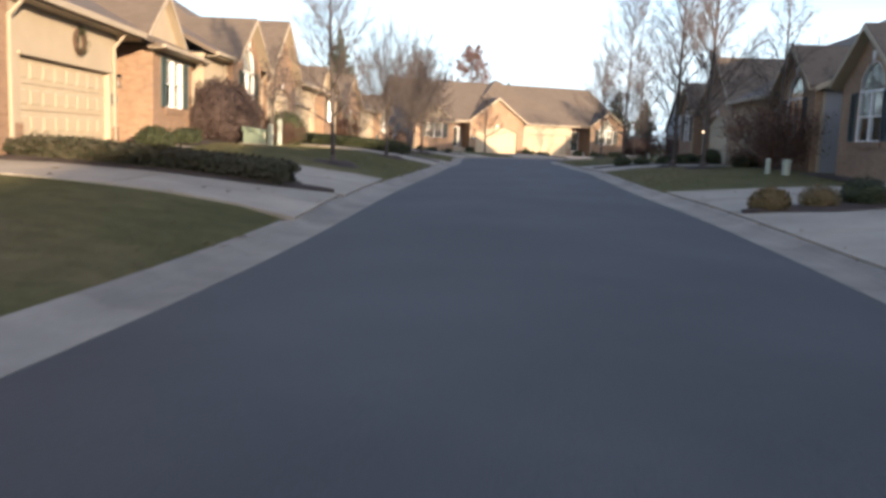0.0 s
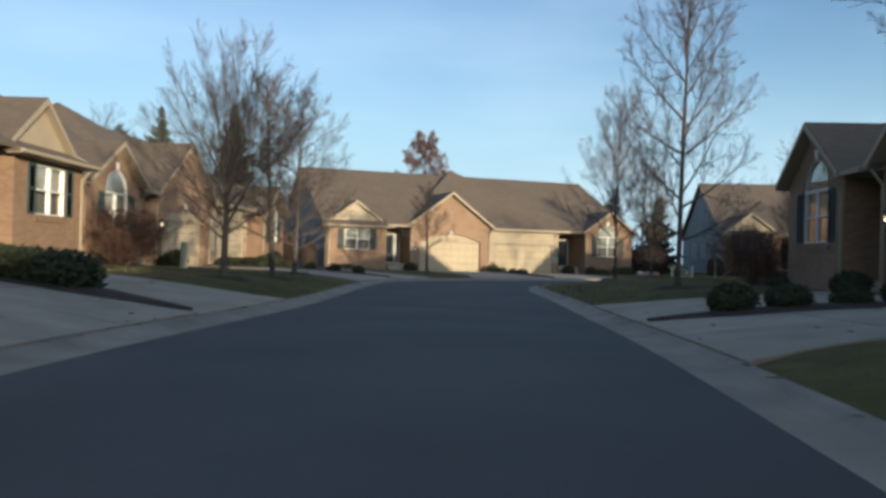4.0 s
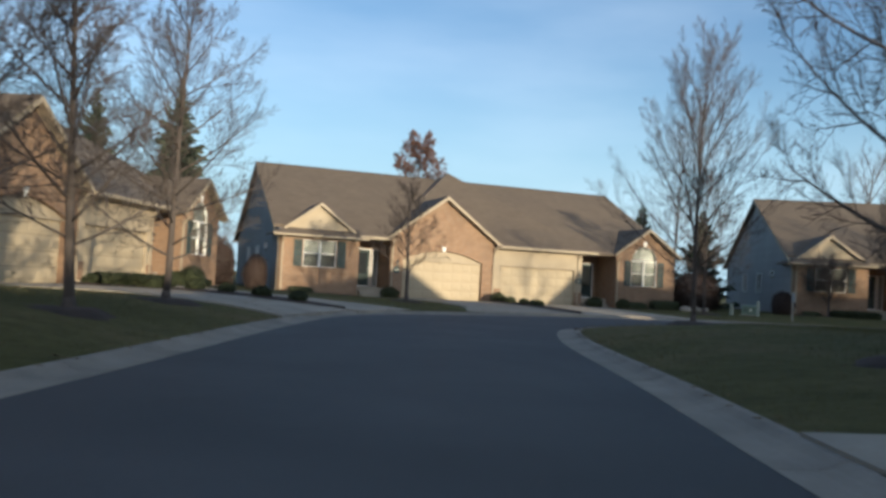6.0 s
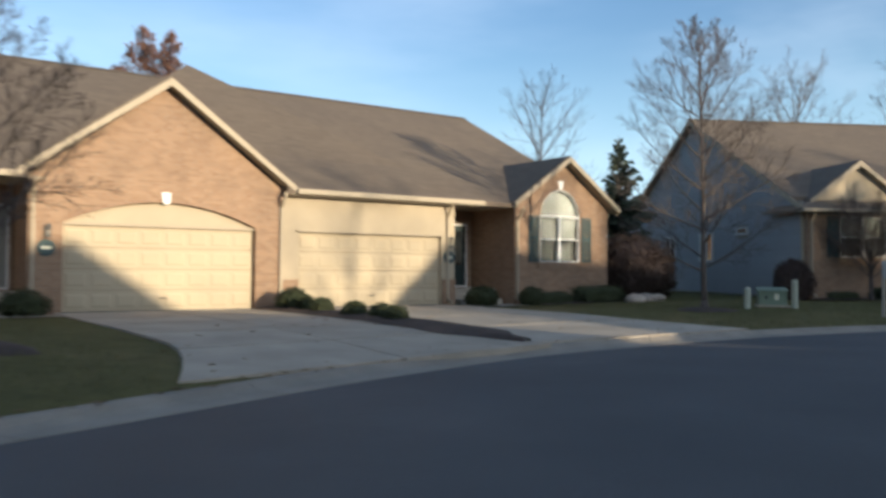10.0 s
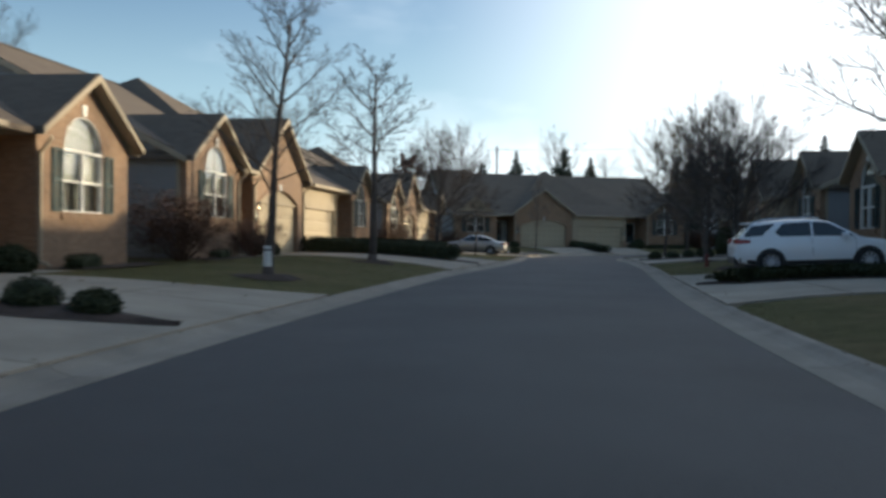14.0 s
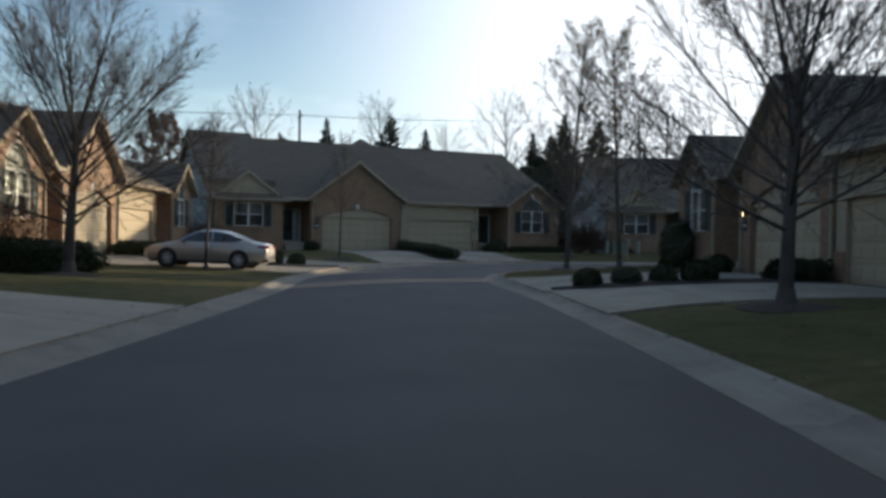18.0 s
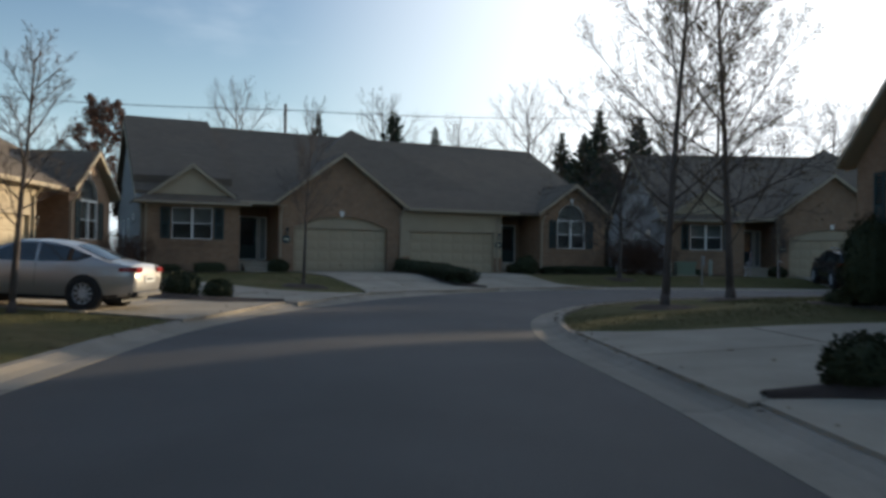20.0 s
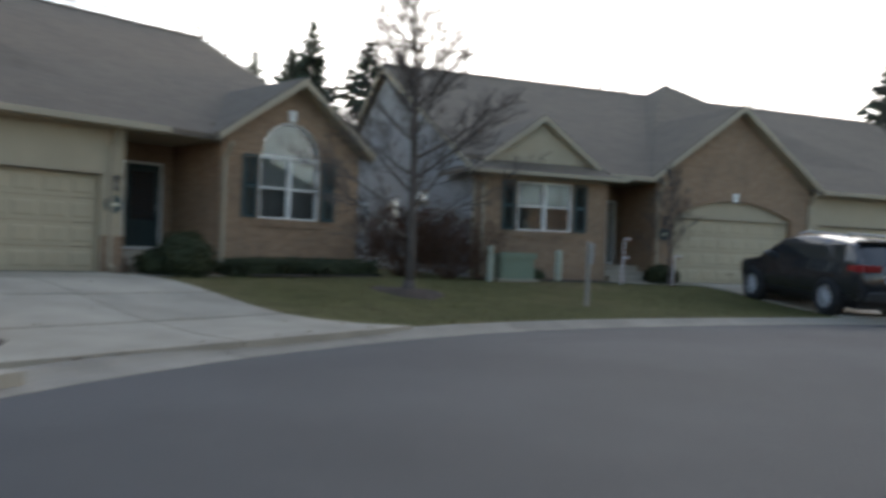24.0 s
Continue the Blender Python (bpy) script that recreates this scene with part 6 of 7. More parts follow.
def wheeled_bin(key, u, v, mat, label):
    x, y, r, z = HOUSES[key]
    px, py, pz = spot(key, u, v)
    t = thing("wheeled_bin", pose(px, py, pz + 0.03, 0, 0, r + 8) @ Matrix.Diagonal((0.88, 0.88, 0.95, 1)), label, "bin", "wheeled bins")
    body = Shape()
    lo, hi = [(-0.22, -0.27), (0.22, -0.27), (0.22, 0.27), (-0.22, 0.27)], [(-0.29, -0.35), (0.29, -0.35), (0.29, 0.36), (-0.29, 0.36)]
    v8 = [(a, b, 0.06) for a, b in lo] + [(a, b, 0.98) for a, b in hi] + [(a * 1.07, b * 1.07, 0.98) for a, b in hi] + [(a * 1.07, b * 1.07, 1.02) for a, b in hi]
    body.add(v8, [(3, 2, 1, 0)] + [(a + i, a + (i + 1) % 4, a + 4 + (i + 1) % 4, a + 4 + i) for a in (0, 4, 8) for i in range(4)])
    part("body", body, mat, t)
    part("lid", Shape().add([(-0.32, -0.40, 1.02), (0.32, -0.40, 1.02), (0.32, 0.38, 1.06), (-0.32, 0.38, 1.06), (-0.26, -0.33, 1.09), (0.26, -0.33, 1.09), (0.26, 0.30, 1.13), (-0.26, 0.30, 1.13)],
                            [(4, 5, 6, 7), (0, 1, 5, 4), (1, 2, 6, 5), (2, 3, 7, 6), (3, 0, 4, 7), (3, 2, 1, 0)]), mat, t)
    part("handle", Shape().tube([(-0.24, 0.42, 0.98), (0.24, 0.42, 0.98)], [0.018, 0.018], 8), BLACK, t)
    for s in (-0.26, 0.20):
        part("wheel", Shape().tube([(s, 0.28, 0.12), (s + 0.06, 0.28, 0.12)], [0.12, 0.12], 14), BLACK, t)
    return t


wheeled_bin("B", 0.66, -1.10, BIN_DARK, "dark blue wheeled bin before a garage door")
wheeled_bin("B", 1.18, -1.20, BIN_BLUE, "bright blue wheeled recycling bin")
t = thing("fire_hydrant", pose(64.0, 79.9, ground(64.0, 79.9)) @ Matrix.Scale(0.85, 4), "small dark red fire hydrant on a shaded lawn", "hydrant")
part("barrel", Shape().tube([(0, 0, -0.1), (0, 0, 0.05), (0, 0, 0.06), (0, 0, 0.48), (0, 0, 0.60), (0, 0, 0.66)], [0.14, 0.14, 0.095, 0.095, 0.10, 0.04], 14), HYDRANT, t)
part("outlet", Shape().tube([(-0.16, 0, 0.42), (0.16, 0, 0.42)], [0.05, 0.05], 10), HYDRANT, t)
part("outlet", Shape().tube([(0, -0.17, 0.38), (0, 0, 0.38)], [0.065, 0.065], 10), HYDRANT, t)
part("outlet_cap", Shape().tube([(-0.20, 0, 0.42), (-0.16, 0, 0.42)], [0.045, 0.055], 10), PALE_LABEL, t, "pale outlet cap")
for k, (u, v, s) in enumerate(((18.9, -1.7, 0.42), (19.6, -1.5, 0.30), (20.1, -1.2, 0.36), (20.9, -1.0, 0.28))):
    rock = Shape()
    for j in range(6):
        for i in range(9):
            a, b = 6.283 * i / 9, -1.3 + 2.7 * j / 5
            f = 1 + 0.13 * math.sin(i * 2.1 + j + k)
            rock.v.append((math.cos(a) * math.cos(b) * s * f, math.sin(a) * math.cos(b) * s * 0.8 * f, max(-0.05, math.sin(b) * s * 0.55 * f + 0.08)))
    rock.f = [(j * 9 + i, j * 9 + (i + 1) % 9, (j + 1) * 9 + (i + 1) % 9, (j + 1) * 9 + i) for j in range(5) for i in range(9)] + [tuple(45 + i for i in range(9))]
    solid("boulder", rock, STONE, pose(*spot("A", u, v), 0, 0, 50 * k), "rounded tan boulder at the lawn's edge", "stone", "boulders", smooth=True)


def utility_pole(x, y, h, turn):
    z = ground(x, y)
    t = thing("utility_pole", pose(x, y, z, 0, 0, turn), "tall dark wooden utility pole with crossarm", "utility pole", "utility poles")
    part("shaft", Shape().tube([(0, 0, -0.3), (0, 0, h)], [0.17, 0.11], 10), POLE_WOOD, t)
    part("crossarm", Shape().bevel_box(-1.15, 1.15, -0.06, 0.06, h - 0.75, h - 0.63), POLE_WOOD, t)
    for u in (-1.05, -0.45, 0.45, 1.05):
        part("insulator", Shape().tube([(u, 0, h - 0.63), (u, 0, h - 0.55), (u, 0, h - 0.48)], [0.03, 0.05, 0.02], 8), ALLOY, t)
    return z + h


POLES = [(158, 143.5, 14.0), (150, 101.5, 14.0), (141.8, 59.4, 13.7), (133.6, 17.3, 16.2), (125.4, -25, 15.0)]
tops = [utility_pole(x, y, h, -11) for x, y, h in POLES]
for k in range(len(POLES) - 1):
    for off in (-1.05, 0.45, 1.05):
        wire = Shape()
        pts = []
        for i in range(13):
            f = i / 12
            a, b = POLES[k], POLES[k + 1]
            pts.append((a[0] + (b[0] - a[0]) * f + 0.31 * off, a[1] + (b[1] - a[1]) * f + 0.95 * off * 0.3, tops[k] + (tops[k + 1] - tops[k]) * f - 0.48 - 2.4 * f * (1 - f)))
        wire.tube(pts, [0.013] * 13, 4, False)
        solid("power_line", wire, BLACK, Matrix(), "thin black overhead power line", "cable", "power lines")


# ---- vehicles ----
def loft(stations, sides):
    """Rings of points joined along their length and closed at both ends."""
    sh = Shape()
    for ring_pts in stations:
        sh.v += ring_pts
    n = sides
    for i in range(len(stations) - 1):
        sh.f += [(i * n + k, i * n + (k + 1) % n, (i + 1) * n + (k + 1) % n, (i + 1) * n + k) for k in range(n)]
    sh.f += [tuple(range(n - 1, -1, -1)), tuple((len(stations) - 1) * n + k for k in range(n))]
    return sh


def wheel(car, x, y, r):
    s = 1 if y > 0 else -1
    w = new("wheel")
    w.parent = car
    tyre = Shape()
    prof = [(r * 0.66, 0.0), (r * 0.95, 0.0), (r, 0.03), (r, 0.19), (r * 0.95, 0.22), (r * 0.66, 0.22)]
    n = 28
    for i in range(n):
        a = 6.283 * i / n
        tyre.v += [(x + math.cos(a) * q, y - s * d, r + math.sin(a) * q) for q, d in prof]
    m = len(prof)
    tyre.f = [(i * m + k, i * m + (k + 1) % m, ((i + 1) % n) * m + (k + 1) % m, ((i + 1) % n) * m + k) for i in range(n) for k in range(m)]
    part("tyre", tyre, TYRE, w, smooth=False)
    rim = Shape()
    rim.tube([(x, y - s * 0.10, r), (x, y - s * 0.07, r)], [r * 0.66, r * 0.66], 24)
    hub = Shape()
    hub.tube([(x, y - s * 0.07, r), (x, y - s * 0.01, r)], [r * 0.16, r * 0.12], 12)
    for k in range(10):
        a = 6.283 * k / 10
        c, d = math.cos(a), math.sin(a)
        hub.tube([(x + c * r * 0.12, y - s * 0.03, r + d * r * 0.12), (x + c * r * 0.62, y - s * 0.03, r + d * r * 0.62)], [0.026, 0.020], 5)
    lip = Shape()
    for i in range(n):
        a, b = 6.283 * i / n, 6.283 * (i + 1) / n
        k = len(lip.v)
        lip.v += [(x + math.cos(t) * q, y - s * d, r + math.sin(t) * q) for t, q, d in ((a, r * 0.67, 0.0), (b, r * 0.67, 0.0), (b, r * 0.60, 0.03), (a, r * 0.60, 0.03))]
        lip.f += [(k, k + 1, k + 2, k + 3), (k + 3, k + 2, k + 1, k)]
    part("rim_back", rim, BLACK, w)
    part("rim", hub.add(lip.v, lip.f), ALLOY, w, "alloy spoked rim")


SUV = dict(length=4.65, half=0.925, wheel=0.365, axles=(0.98, 3.70), belt=1.09, tumble=0.30,
           top=[(0.00, 0.80), (0.02, 0.98), (0.09, 1.10), (0.30, 1.34), (0.46, 1.52), (0.56, 1.575), (1.0, 1.63), (1.7, 1.665), (2.3, 1.65), (2.75, 1.56), (3.15, 1.33), (3.52, 1.10), (3.7, 1.06),
                (4.2, 0.99), (4.45, 0.90), (4.58, 0.76), (4.65, 0.62)],
           low=[(0.0, 0.52), (0.08, 0.40), (0.4, 0.32), (1.0, 0.28), (3.7, 0.28), (4.3, 0.30), (4.65, 0.42)],
           plan=[(0.0, 0.78), (0.04, 0.84), (0.2, 0.895), (0.6, 0.92), (1.2, 0.925), (3.4, 0.925), (3.9, 0.915), (4.3, 0.87), (4.5, 0.78), (4.65, 0.58)],
           back=(0.105, 0.45, 0.66, 0.56), front=(2.80, 3.46, 0.60, 0.72),
           glass=[(0.25, 1.12, ((0.25, 1.14), (0.75, 1.17), (1.12, 1.49)), ((0.25, 1.24), (0.5, 1.47), (1.12, 1.52))),
                  (1.14, 2.14, ((1.14, 1.24), (1.28, 1.13), (2.14, 1.12)), ((1.14, 1.28), (1.38, 1.52), (2.14, 1.545))),
                  (2.20, 3.32, ((2.20, 1.12), (3.32, 1.09)), ((2.20, 1.545), (2.62, 1.50), (3.32, 1.10)))],
           lamp=(0.03, 0.42, 0.94, 1.10), rear=(0.40, 0.80, 0.96, 1.09), plate=0.80, mirror=(3.05, 1.13))
SEDAN = dict(length=4.90, half=0.915, wheel=0.335, axles=(1.06, 3.84), belt=0.95, tumble=0.36,
             top=[(0.00, 0.74), (0.03, 0.90), (0.12, 0.99), (0.55, 1.035), (0.95, 1.16), (1.40, 1.34), (1.80, 1.425), (2.2, 1.445), (2.6, 1.43), (2.95, 1.33), (3.40, 1.10), (3.72, 0.955), (4.0, 0.925),
                  (4.45, 0.84), (4.70, 0.74), (4.84, 0.62), (4.90, 0.52)],
             low=[(0.0, 0.46), (0.10, 0.33), (0.5, 0.26), (1.05, 0.22), (3.85, 0.22), (4.5, 0.24), (4.90, 0.34)],
             plan=[(0.0, 0.70), (0.05, 0.79), (0.25, 0.87), (0.7, 0.91), (1.3, 0.915), (3.6, 0.915), (4.1, 0.90), (4.5, 0.83), (4.75, 0.70), (4.90, 0.48)],
             back=(0.62, 1.42, 0.62, 0.52), front=(2.92, 3.66, 0.58, 0.68),
             glass=[(0.92, 2.10, ((0.92, 1.10), (1.25, 0.99), (2.10, 0.97)), ((0.92, 1.11), (1.45, 1.28), (2.10, 1.355))),
                    (2.16, 3.48, ((2.16, 0.97), (3.48, 0.955)), ((2.16, 1.355), (2.62, 1.345), (3.48, 0.965)))],
             lamp=(0.03, 0.34, 0.80, 0.92), rear=(0.42, 0.74, 0.80, 0.91), plate=0.66, mirror=(3.25, 1.00))


def along(line, x):
    return float(np.interp(x, [p[0] for p in line], [p[1] for p in line]))


def car(m, paint, label, kind="suv"):
    """x runs from the tail at 0 to the nose; y across; z up from the ground."""
    k = SUV if kind == "suv" else SEDAN
    t = thing("car", m, label, "car", "parked cars")
    L, W, r, wx, belt = k["length"], k["half"], k["wheel"], k["axles"], k["belt"]

    def side(x, z):
        """How far out the flank stands at x and height z."""
        w, lo = along(k["plan"], x), along(k["low"], x)
        if z <= belt:
            f = (z - lo) / (belt - lo)
            return w * (1 - 0.11 * max(0.0, 0.35 - f) / 0.35 - 0.035 * max(0.0, f - 0.62) / 0.38 + 0.012 * math.exp(-((f - 0.66) / 0.07) ** 2))
        return w * 0.965 - k["tumble"] * (z - belt) - 0.25 * max(0.0, z - belt - 0.30) ** 2

    def crown(x, y):
        """The height of bonnet, roof or boot at x, y metres from the middle."""
        top = along(k["top"], x)
        return top - 0.035 * (abs(y) / 0.6) ** 2

    def ring_at(x):
        lo, top = along(k["low"], x), along(k["top"], x)
        edge = top - 0.06
        half = []
        for q in range(11):
            z = lo + (edge - lo) * q / 10
            half.append((side(x, z), z))
        ye = half[-1][0]
        for f, d in ((0.95, 0.030), (0.86, 0.012)):
            half.append((ye * f, crown(x, ye * f) - d * 0.5 if crown(x, ye * f) > edge else edge + 0.01))
        for f in (0.6, 0.3):
            half.append((ye * f, max(edge + 0.02, crown(x, ye * f))))
        half = [(half[0][0] * 0.86, lo - 0.01)] + half
        return [(x, a, b) for a, b in half] + [(x, 0.0, max(edge + 0.03, top))] + [(x, -a, b) for a, b in half[::-1]]

    xs_car = sorted({round(v, 3) for v in [p[0] for p in k["top"]] + [L * i / 46 for i in range(47)]})
    rings = [ring_at(x) for x in xs_car]
    part("body", loft(rings, len(rings[0])), paint, t, smooth=True)

    def flank(name, mat, x0, x1, lo, hi, s, out=0.006, text=""):
        sh, n, rows_q = Shape(), 14, 4
        for i in range(n + 1):
            x = x0 + (x1 - x0) * i / n
            for j in range(rows_q + 1):
                z = lo(x) + (max(hi(x), lo(x) + 0.004) - lo(x)) * j / rows_q
                sh.v.append((x, s * (side(x, z) + out), z))
        q = rows_q + 1
        sh.f = [(i * q + j, (i + 1) * q + j, (i + 1) * q + j + 1, i * q + j + 1) if s < 0 else (i * q + j + 1, (i + 1) * q + j + 1, (i + 1) * q + j, i * q + j) for i in range(n) for j in range(rows_q)]
        return part(name, sh, mat, t, text, smooth=True)

    def deck(name, mat, x0, x1, w0, w1, out=0.008, text=""):
        sh, n, cols_q = Shape(), 8, 8
        for i in range(n + 1):
            f = i / n
            x, w = x0 + (x1 - x0) * f, w0 + (w1 - w0) * f
            rise = (along(k["top"], x + 0.01) - along(k["top"], x - 0.01)) / 0.02
            norm = 1 / math.hypot(1, rise)
            for j in range(cols_q + 1):
                y = w * (2 * j / cols_q - 1)
                sh.v.append((x - out * rise * norm, y, crown(x, y) + out * norm))
        q = cols_q + 1
        sh.f = [(i * q + j, (i + 1) * q + j, (i + 1) * q + j + 1, i * q + j + 1) for i in range(n) for j in range(cols_q)]
        return part(name, sh, mat, t, text, smooth=True)

    deck("rear_window", CAR_GLASS, *k["back"], text="dark raked rear window")
    deck("windscreen", CAR_GLASS, *k["front"], text="dark windscreen")
    l0, l1, lz0, lz1 = k["lamp"]
    for s in (-1, 1):
        for x0, x1, lo, hi in k["glass"]:
            flank("side_window", CAR_GLASS, x0, x1, lambda x: along(lo, x), lambda x: along(hi, x), s, text="dark tinted side window")
        flank("sill_trim", BLACK, 0.10, L - 0.25, lambda x: along(k["low"], x), lambda x: along(k["low"], x) + (0.13 if kind == "suv" else 0.05), s, 0.008)
        flank("tail_light", RED_LENS, l0, l1, lambda x: lz0 + 0.05 * (x - l0), lambda x: lz1 - 0.10 * (x - l0), s, 0.010, "red tail light")
        for x in (2.16, 3.36) if kind == "suv" else (2.13, 3.40):
            flank("door_seam", BLACK, x, x + 0.010, lambda q: 0.45, lambda q: belt - 0.01, s, 0.003)
        for x in (1.45, 2.55):
            flank("door_handle", paint, x, x + 0.19, lambda q: belt - 0.15, lambda q: belt - 0.12, s, 0.030)
        for x in wx:
            y = along(k["plan"], x) * 1.008
            part("wheel_arch", Shape().tube([(x, s * (y * 0.80), r), (x, s * (y + 0.004), r)], [r * 1.17, r * 1.17], 28), BLACK, t)
            wheel(t, x, s * (y + 0.045), r)
        mx, mz = k["mirror"]
        part("mirror", Shape().bevel_box(-0.09, 0.09, -0.10, 0.10, -0.06, 0.07, 0.03), paint, t).matrix_local = pose(mx, s * (W + 0.07), mz)
        y0, y1, z0, z1 = k["rear"]
        part("rear_lamp", Shape().bevel_box(-0.012, 0.10, *sorted((s * y0, s * y1)), z0, z1, 0.012), RED_LENS, t, "red tail light")
    pz = k["plate"]
    plate = part("number_plate", Shape().box(-0.022, 0.02, -0.26, 0.26, pz - 0.07, pz + 0.07), PLATE, t)
    part("plate_bar", Shape().box(-0.027, -0.021, -0.18, 0.18, pz - 0.02, pz + 0.02), SHUTTER, plate)
    part("rear_bumper", Shape().bevel_box(-0.03, 0.12, -0.70, 0.70, 0.36 if kind == "suv" else 0.30, 0.56 if kind == "suv" else 0.40, 0.03), BLACK, t, "black lower bumper")
    part("underbody", Shape().box(0.3, L - 0.3, -0.70, 0.70, 0.17, 0.40), BLACK, t)
    if kind == "suv":
        for s in (-1, 1):
            part("roof_rail", Shape().tube([(0.80, s * 0.60, 1.60), (1.0, s * 0.61, 1.675), (2.2, s * 0.61, 1.695), (2.45, s * 0.60, 1.63)], [0.018] * 4, 6), ALLOY, t)
        part("rear_spoiler", Shape().bevel_box(0.36, 0.62, -0.58, 0.58, 1.535, 1.585, 0.015), paint, t)
    return t


def parked(key, u, v_tail, turn=0.0):
    """Nose to the garage, tail towards the street."""
    x, y, r, z = HOUSES[key]
    px, py, _ = spot(key, u, v_tail, 0)
    a = radians(r + 90 + turn)
    g0 = ground(px + math.cos(a) * 0.9, py + math.sin(a) * 0.9)
    g1 = ground(px + math.cos(a) * 3.7, py + math.sin(a) * 3.7)
    tilt = math.degrees(math.atan2(g1 - g0, 2.8))
    return pose(px, py, g0 + 0.04 - 0.9 * math.sin(radians(tilt)), 0, -tilt, r + 90 + turn)


car(parked("Q", 2.5, -5.95), CAR_WHITE, "clean white crossover parked nose to a garage", "suv")
car(parked("G", 2.0, -7.9, -4), CAR_SILVER, "silver sedan parked nose to a garage", "sedan").scale = (0.96, 0.97, 1.0)
car(parked("E", 0.9, -8.3, -8), CAR_BLACK, "large black sport utility vehicle in a driveway", "suv").scale = (1.12, 1.10, 1.16)


def wreath(key, u, v, z, r, label):
    """A door wreath: a ring wound with short sprigs."""
    x, y, turn, floor = HOUSES[key]
    rng = random.Random(int(u * 10))
    t = thing("wreath", pose(*spot(key, u, v)[:2], floor + z, 0, 0, turn), label, "wreath")
    ringed = [(math.cos(6.2832 * i / 24) * r, 0, math.sin(6.2832 * i / 24) * r) for i in range(25)]
    part("ring", Shape().tube(ringed, [0.05] * 25, 6, False), BROWN_TWIG, t)
    sh = Shape()
    for i in range(420):
        a = rng.uniform(0, 6.2832)
        p = Vector((math.cos(a) * r, 0, math.sin(a) * r)) + Vector((rng.gauss(0, 0.035), -abs(rng.gauss(0, 0.035)), rng.gauss(0, 0.035)))
        d = Vector((rng.gauss(0, 1), -abs(rng.gauss(0, 0.5)), rng.gauss(0, 1))).normalized()
        q = d.orthogonal().normalized() * 0.012
        k = len(sh.v)
        sh.v += [tuple(p - q), tuple(p + d * 0.09), tuple(p + q)]
        sh.f.append((k, k + 1, k + 2))
    part("sprigs", sh, BOXLEAF, t)


wreath("N", 9.9, -0.01, 2.72, 0.26, "dark round wreath hung over a garage door")

guard = thing("tree_guard", pose(54.8, 98.9, ground(54.8, 98.9)), "white plastic guard round a young trunk", "tree guard")
part("sleeve", Shape().tube([(0, 0, -0.05), (0, 0, 0.78)], [0.125, 0.115], 14, False), WHITE, guard)
part("tie", Shape().tube([(0, 0, 0.66), (0, 0, 0.70)], [0.130, 0.130], 14), BLACK, guard)


def candy_cane(key, u, v, h, label):
    """A striped stake with a hooked top, stuck in a bed."""
    x, y, z = spot(key, u, v)
    t = thing("candy_cane_stake", pose(x, y, z, 0, 0, HOUSES[key][2]), label, "garden ornament", "striped stakes")
    r, n = 0.12, 20
    pts = [(0, 0, -0.1 + (h + 0.1) * i / n) for i in range(n + 1)] + [(r - r * math.cos(a), 0, h + r * math.sin(a)) for a in (0.6, 1.2, 1.8, 2.4, 3.0)]
    for i in range(len(pts) - 1):
        part("stripe", Shape().tube([pts[i], pts[i + 1]], [0.035, 0.035], 8), WHITE if i % 2 else HYDRANT, t, "white stripe" if i % 2 else "red stripe")


for u, v, h in ((-1.9, -1.2, 1.25), (-0.6, -1.9, 0.8), (-2.4, -1.9, 0.7)):
    candy_cane("E", u, v, h, "red and white striped candy cane stake")


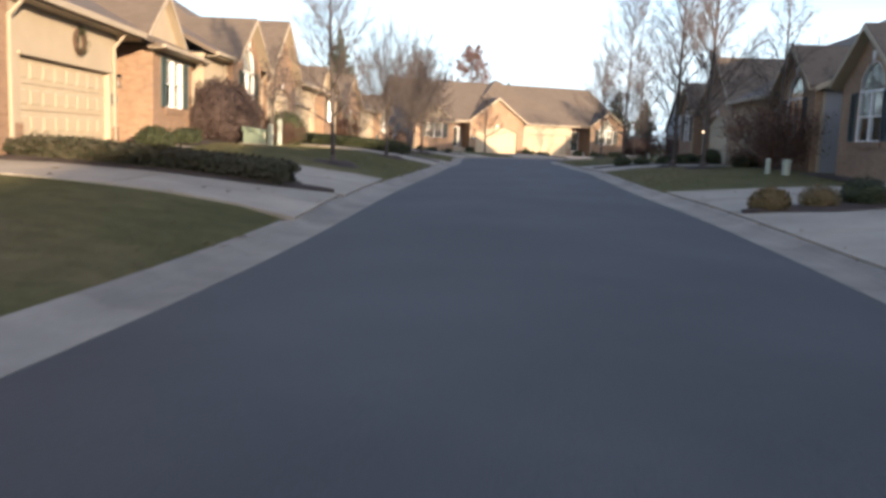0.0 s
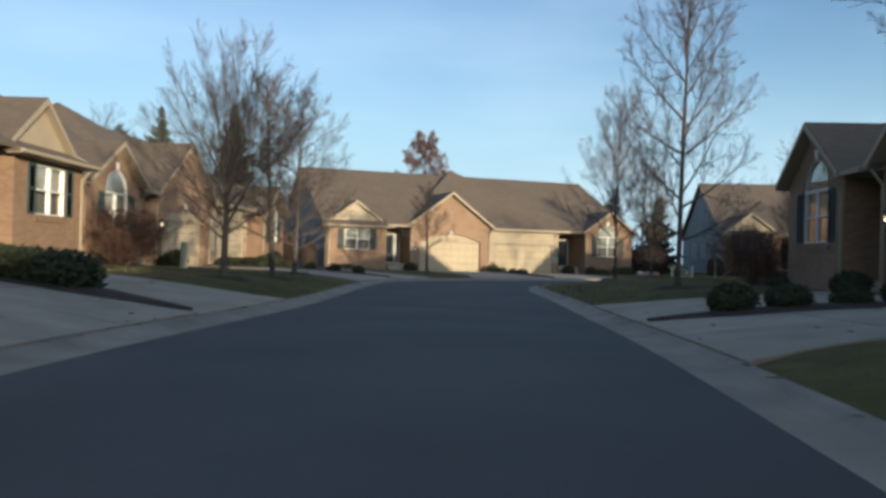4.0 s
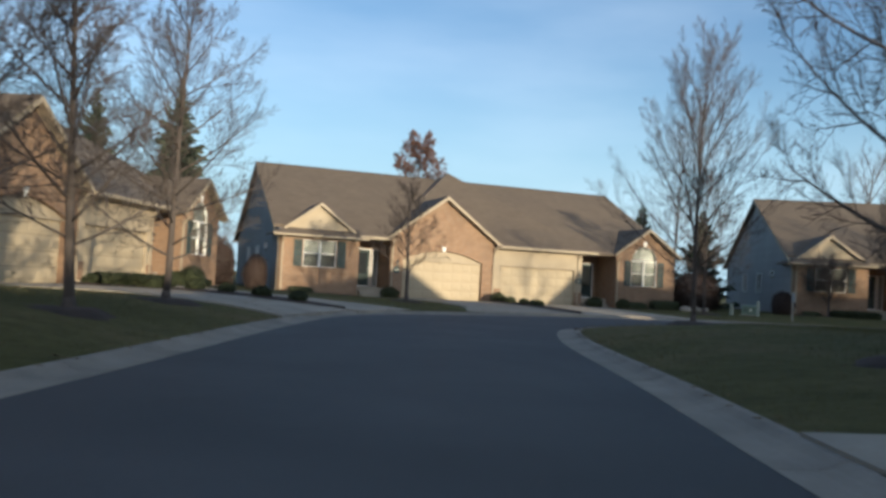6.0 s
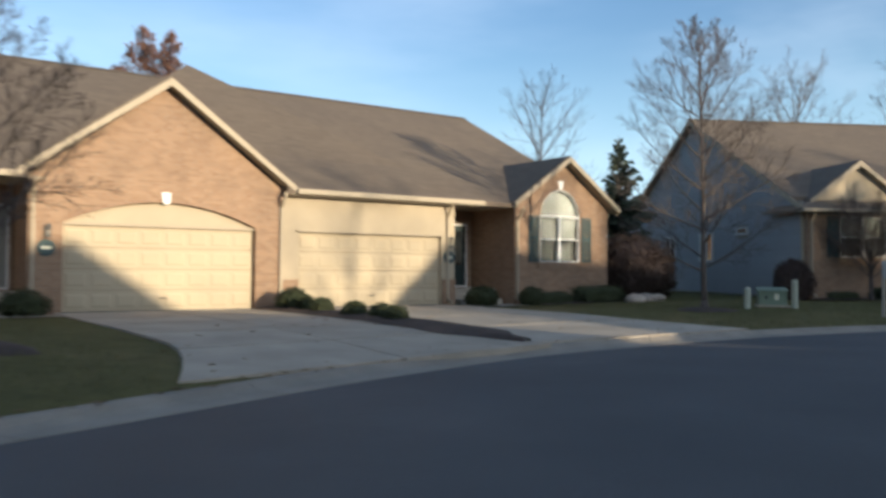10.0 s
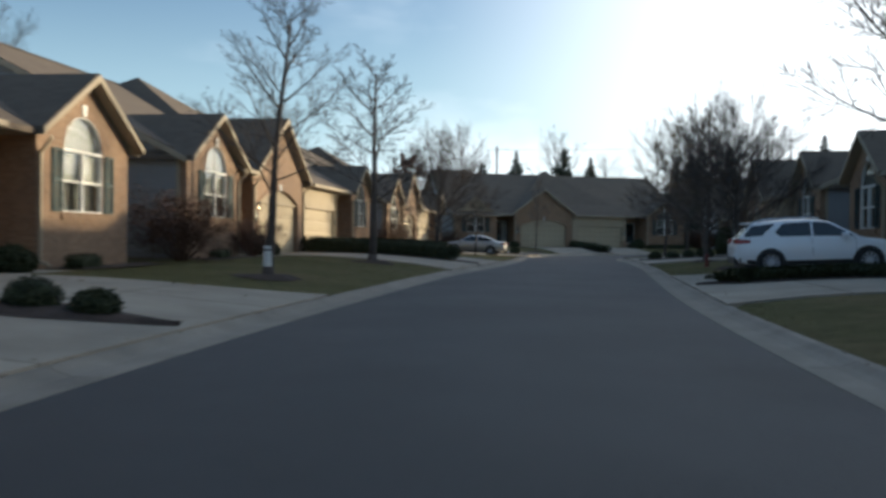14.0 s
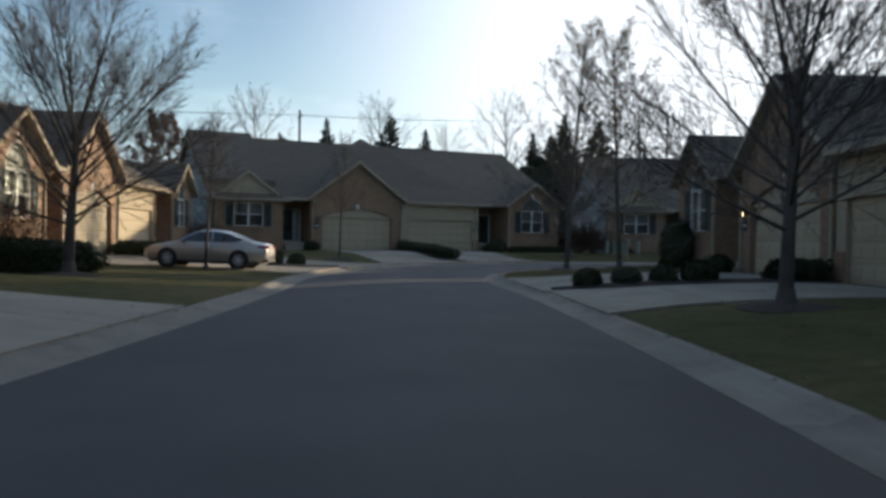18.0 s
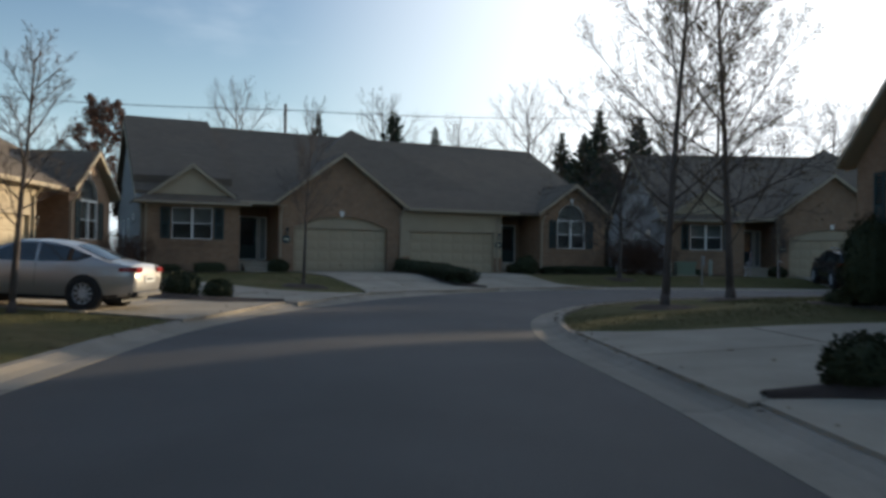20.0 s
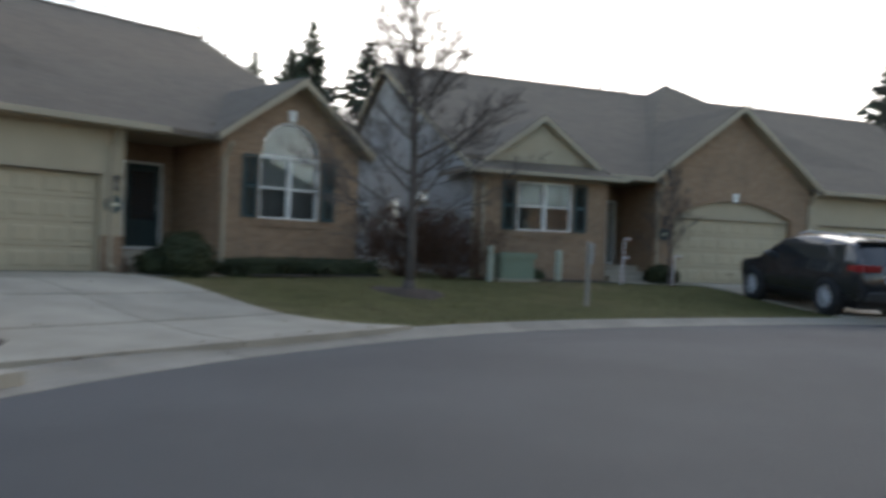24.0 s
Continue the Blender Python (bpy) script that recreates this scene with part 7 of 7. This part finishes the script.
# ---- grass blades near the street, fallen leaves, kerbs ----
rng = np.random.default_rng(7)
n_try = 240000
k = rng.integers(0, len(ROAD_MID), n_try)
side = np.where(rng.random(n_try) < 0.5, 1.0, -1.0)
dist = 0.72 + 9.5 * rng.random(n_try) ** 1.6
pts = ROAD_MID[k] + ROAD_SIDE[k] * (side * (ROAD_HALF[k] + dist))[:, None] + rng.normal(0, 0.6, (n_try, 2))
d = off_road(pts)
ok = (d > 0.70) & (d < 12)
for key, (hx, hy, r, hz) in HOUSES.items():
    c, s = math.cos(radians(r)), math.sin(radians(r))
    u = (pts[:, 0] - hx) * c + (pts[:, 1] - hy) * s
    v = -(pts[:, 0] - hx) * s + (pts[:, 1] - hy) * c
    ok &= ~((v > -1.6) & (v < 20) & (u > -7.2) & (u < 20)) & ~((v > -22) & (v < 1) & (u > -0.45) & (u < 13.1))
pts = pts[ok][:120000]
z = land(pts)
ang, h, lean = rng.random(len(pts)) * 6.283, rng.uniform(0.035, 0.085, len(pts)), rng.normal(0, 0.03, (len(pts), 2))
w = 0.007
a = np.column_stack([pts[:, 0] - w * np.cos(ang), pts[:, 1] - w * np.sin(ang), z - 0.01])
b = np.column_stack([pts[:, 0] + w * np.cos(ang), pts[:, 1] + w * np.sin(ang), z - 0.01])
c = np.column_stack([pts + lean, z + h])
verts = np.stack([a, b, c], 1).reshape(-1, 3)
me = bpy.data.meshes.new("grass_blades")
me.from_pydata(verts.tolist(), [], np.arange(len(verts)).reshape(-1, 3).tolist())
me.materials.append(BLADE)
tagged(new("grass_blades", me), "short dormant grass blades on the lawns", "grass", kind="stuff")

litter = Shape()
lr = random.Random(12)
for _ in range(2800):
    i = lr.randrange(len(ROAD_MID))
    sd = lr.choice((-1, 1))
    q = ROAD_MID[i] + ROAD_SIDE[i] * sd * (ROAD_HALF[i] + lr.choice((lr.uniform(0.45, 0.75), lr.uniform(0.7, 7.0))))
    gz0 = ground(q[0], q[1]) + 0.04 if off_road([q])[0] > 0.64 else 0.115 + float(swell([q])[0])
    a0, s0 = lr.uniform(0, 6.28), lr.uniform(0.03, 0.07)
    ca, sa = math.cos(a0) * s0, math.sin(a0) * s0
    litter.add([(q[0] - ca, q[1] - sa, gz0), (q[0] + sa * 0.6, q[1] - ca * 0.6, gz0 + 0.015), (q[0] + ca, q[1] + sa, gz0 + 0.005), (q[0] - sa * 0.6, q[1] + ca * 0.6, gz0 + 0.02)], [(0, 1, 2, 3)])
tagged(new("fallen_leaves", litter.mesh("fallen_leaves", OLIVELEAF)), "scattered dry brown leaves on the grass", "leaves", kind="stuff")

kerb(EDGE_L, EDGE_L - EDGE_R, "kerb_north")
kerb(EDGE_R, EDGE_R - EDGE_L, "kerb_south")
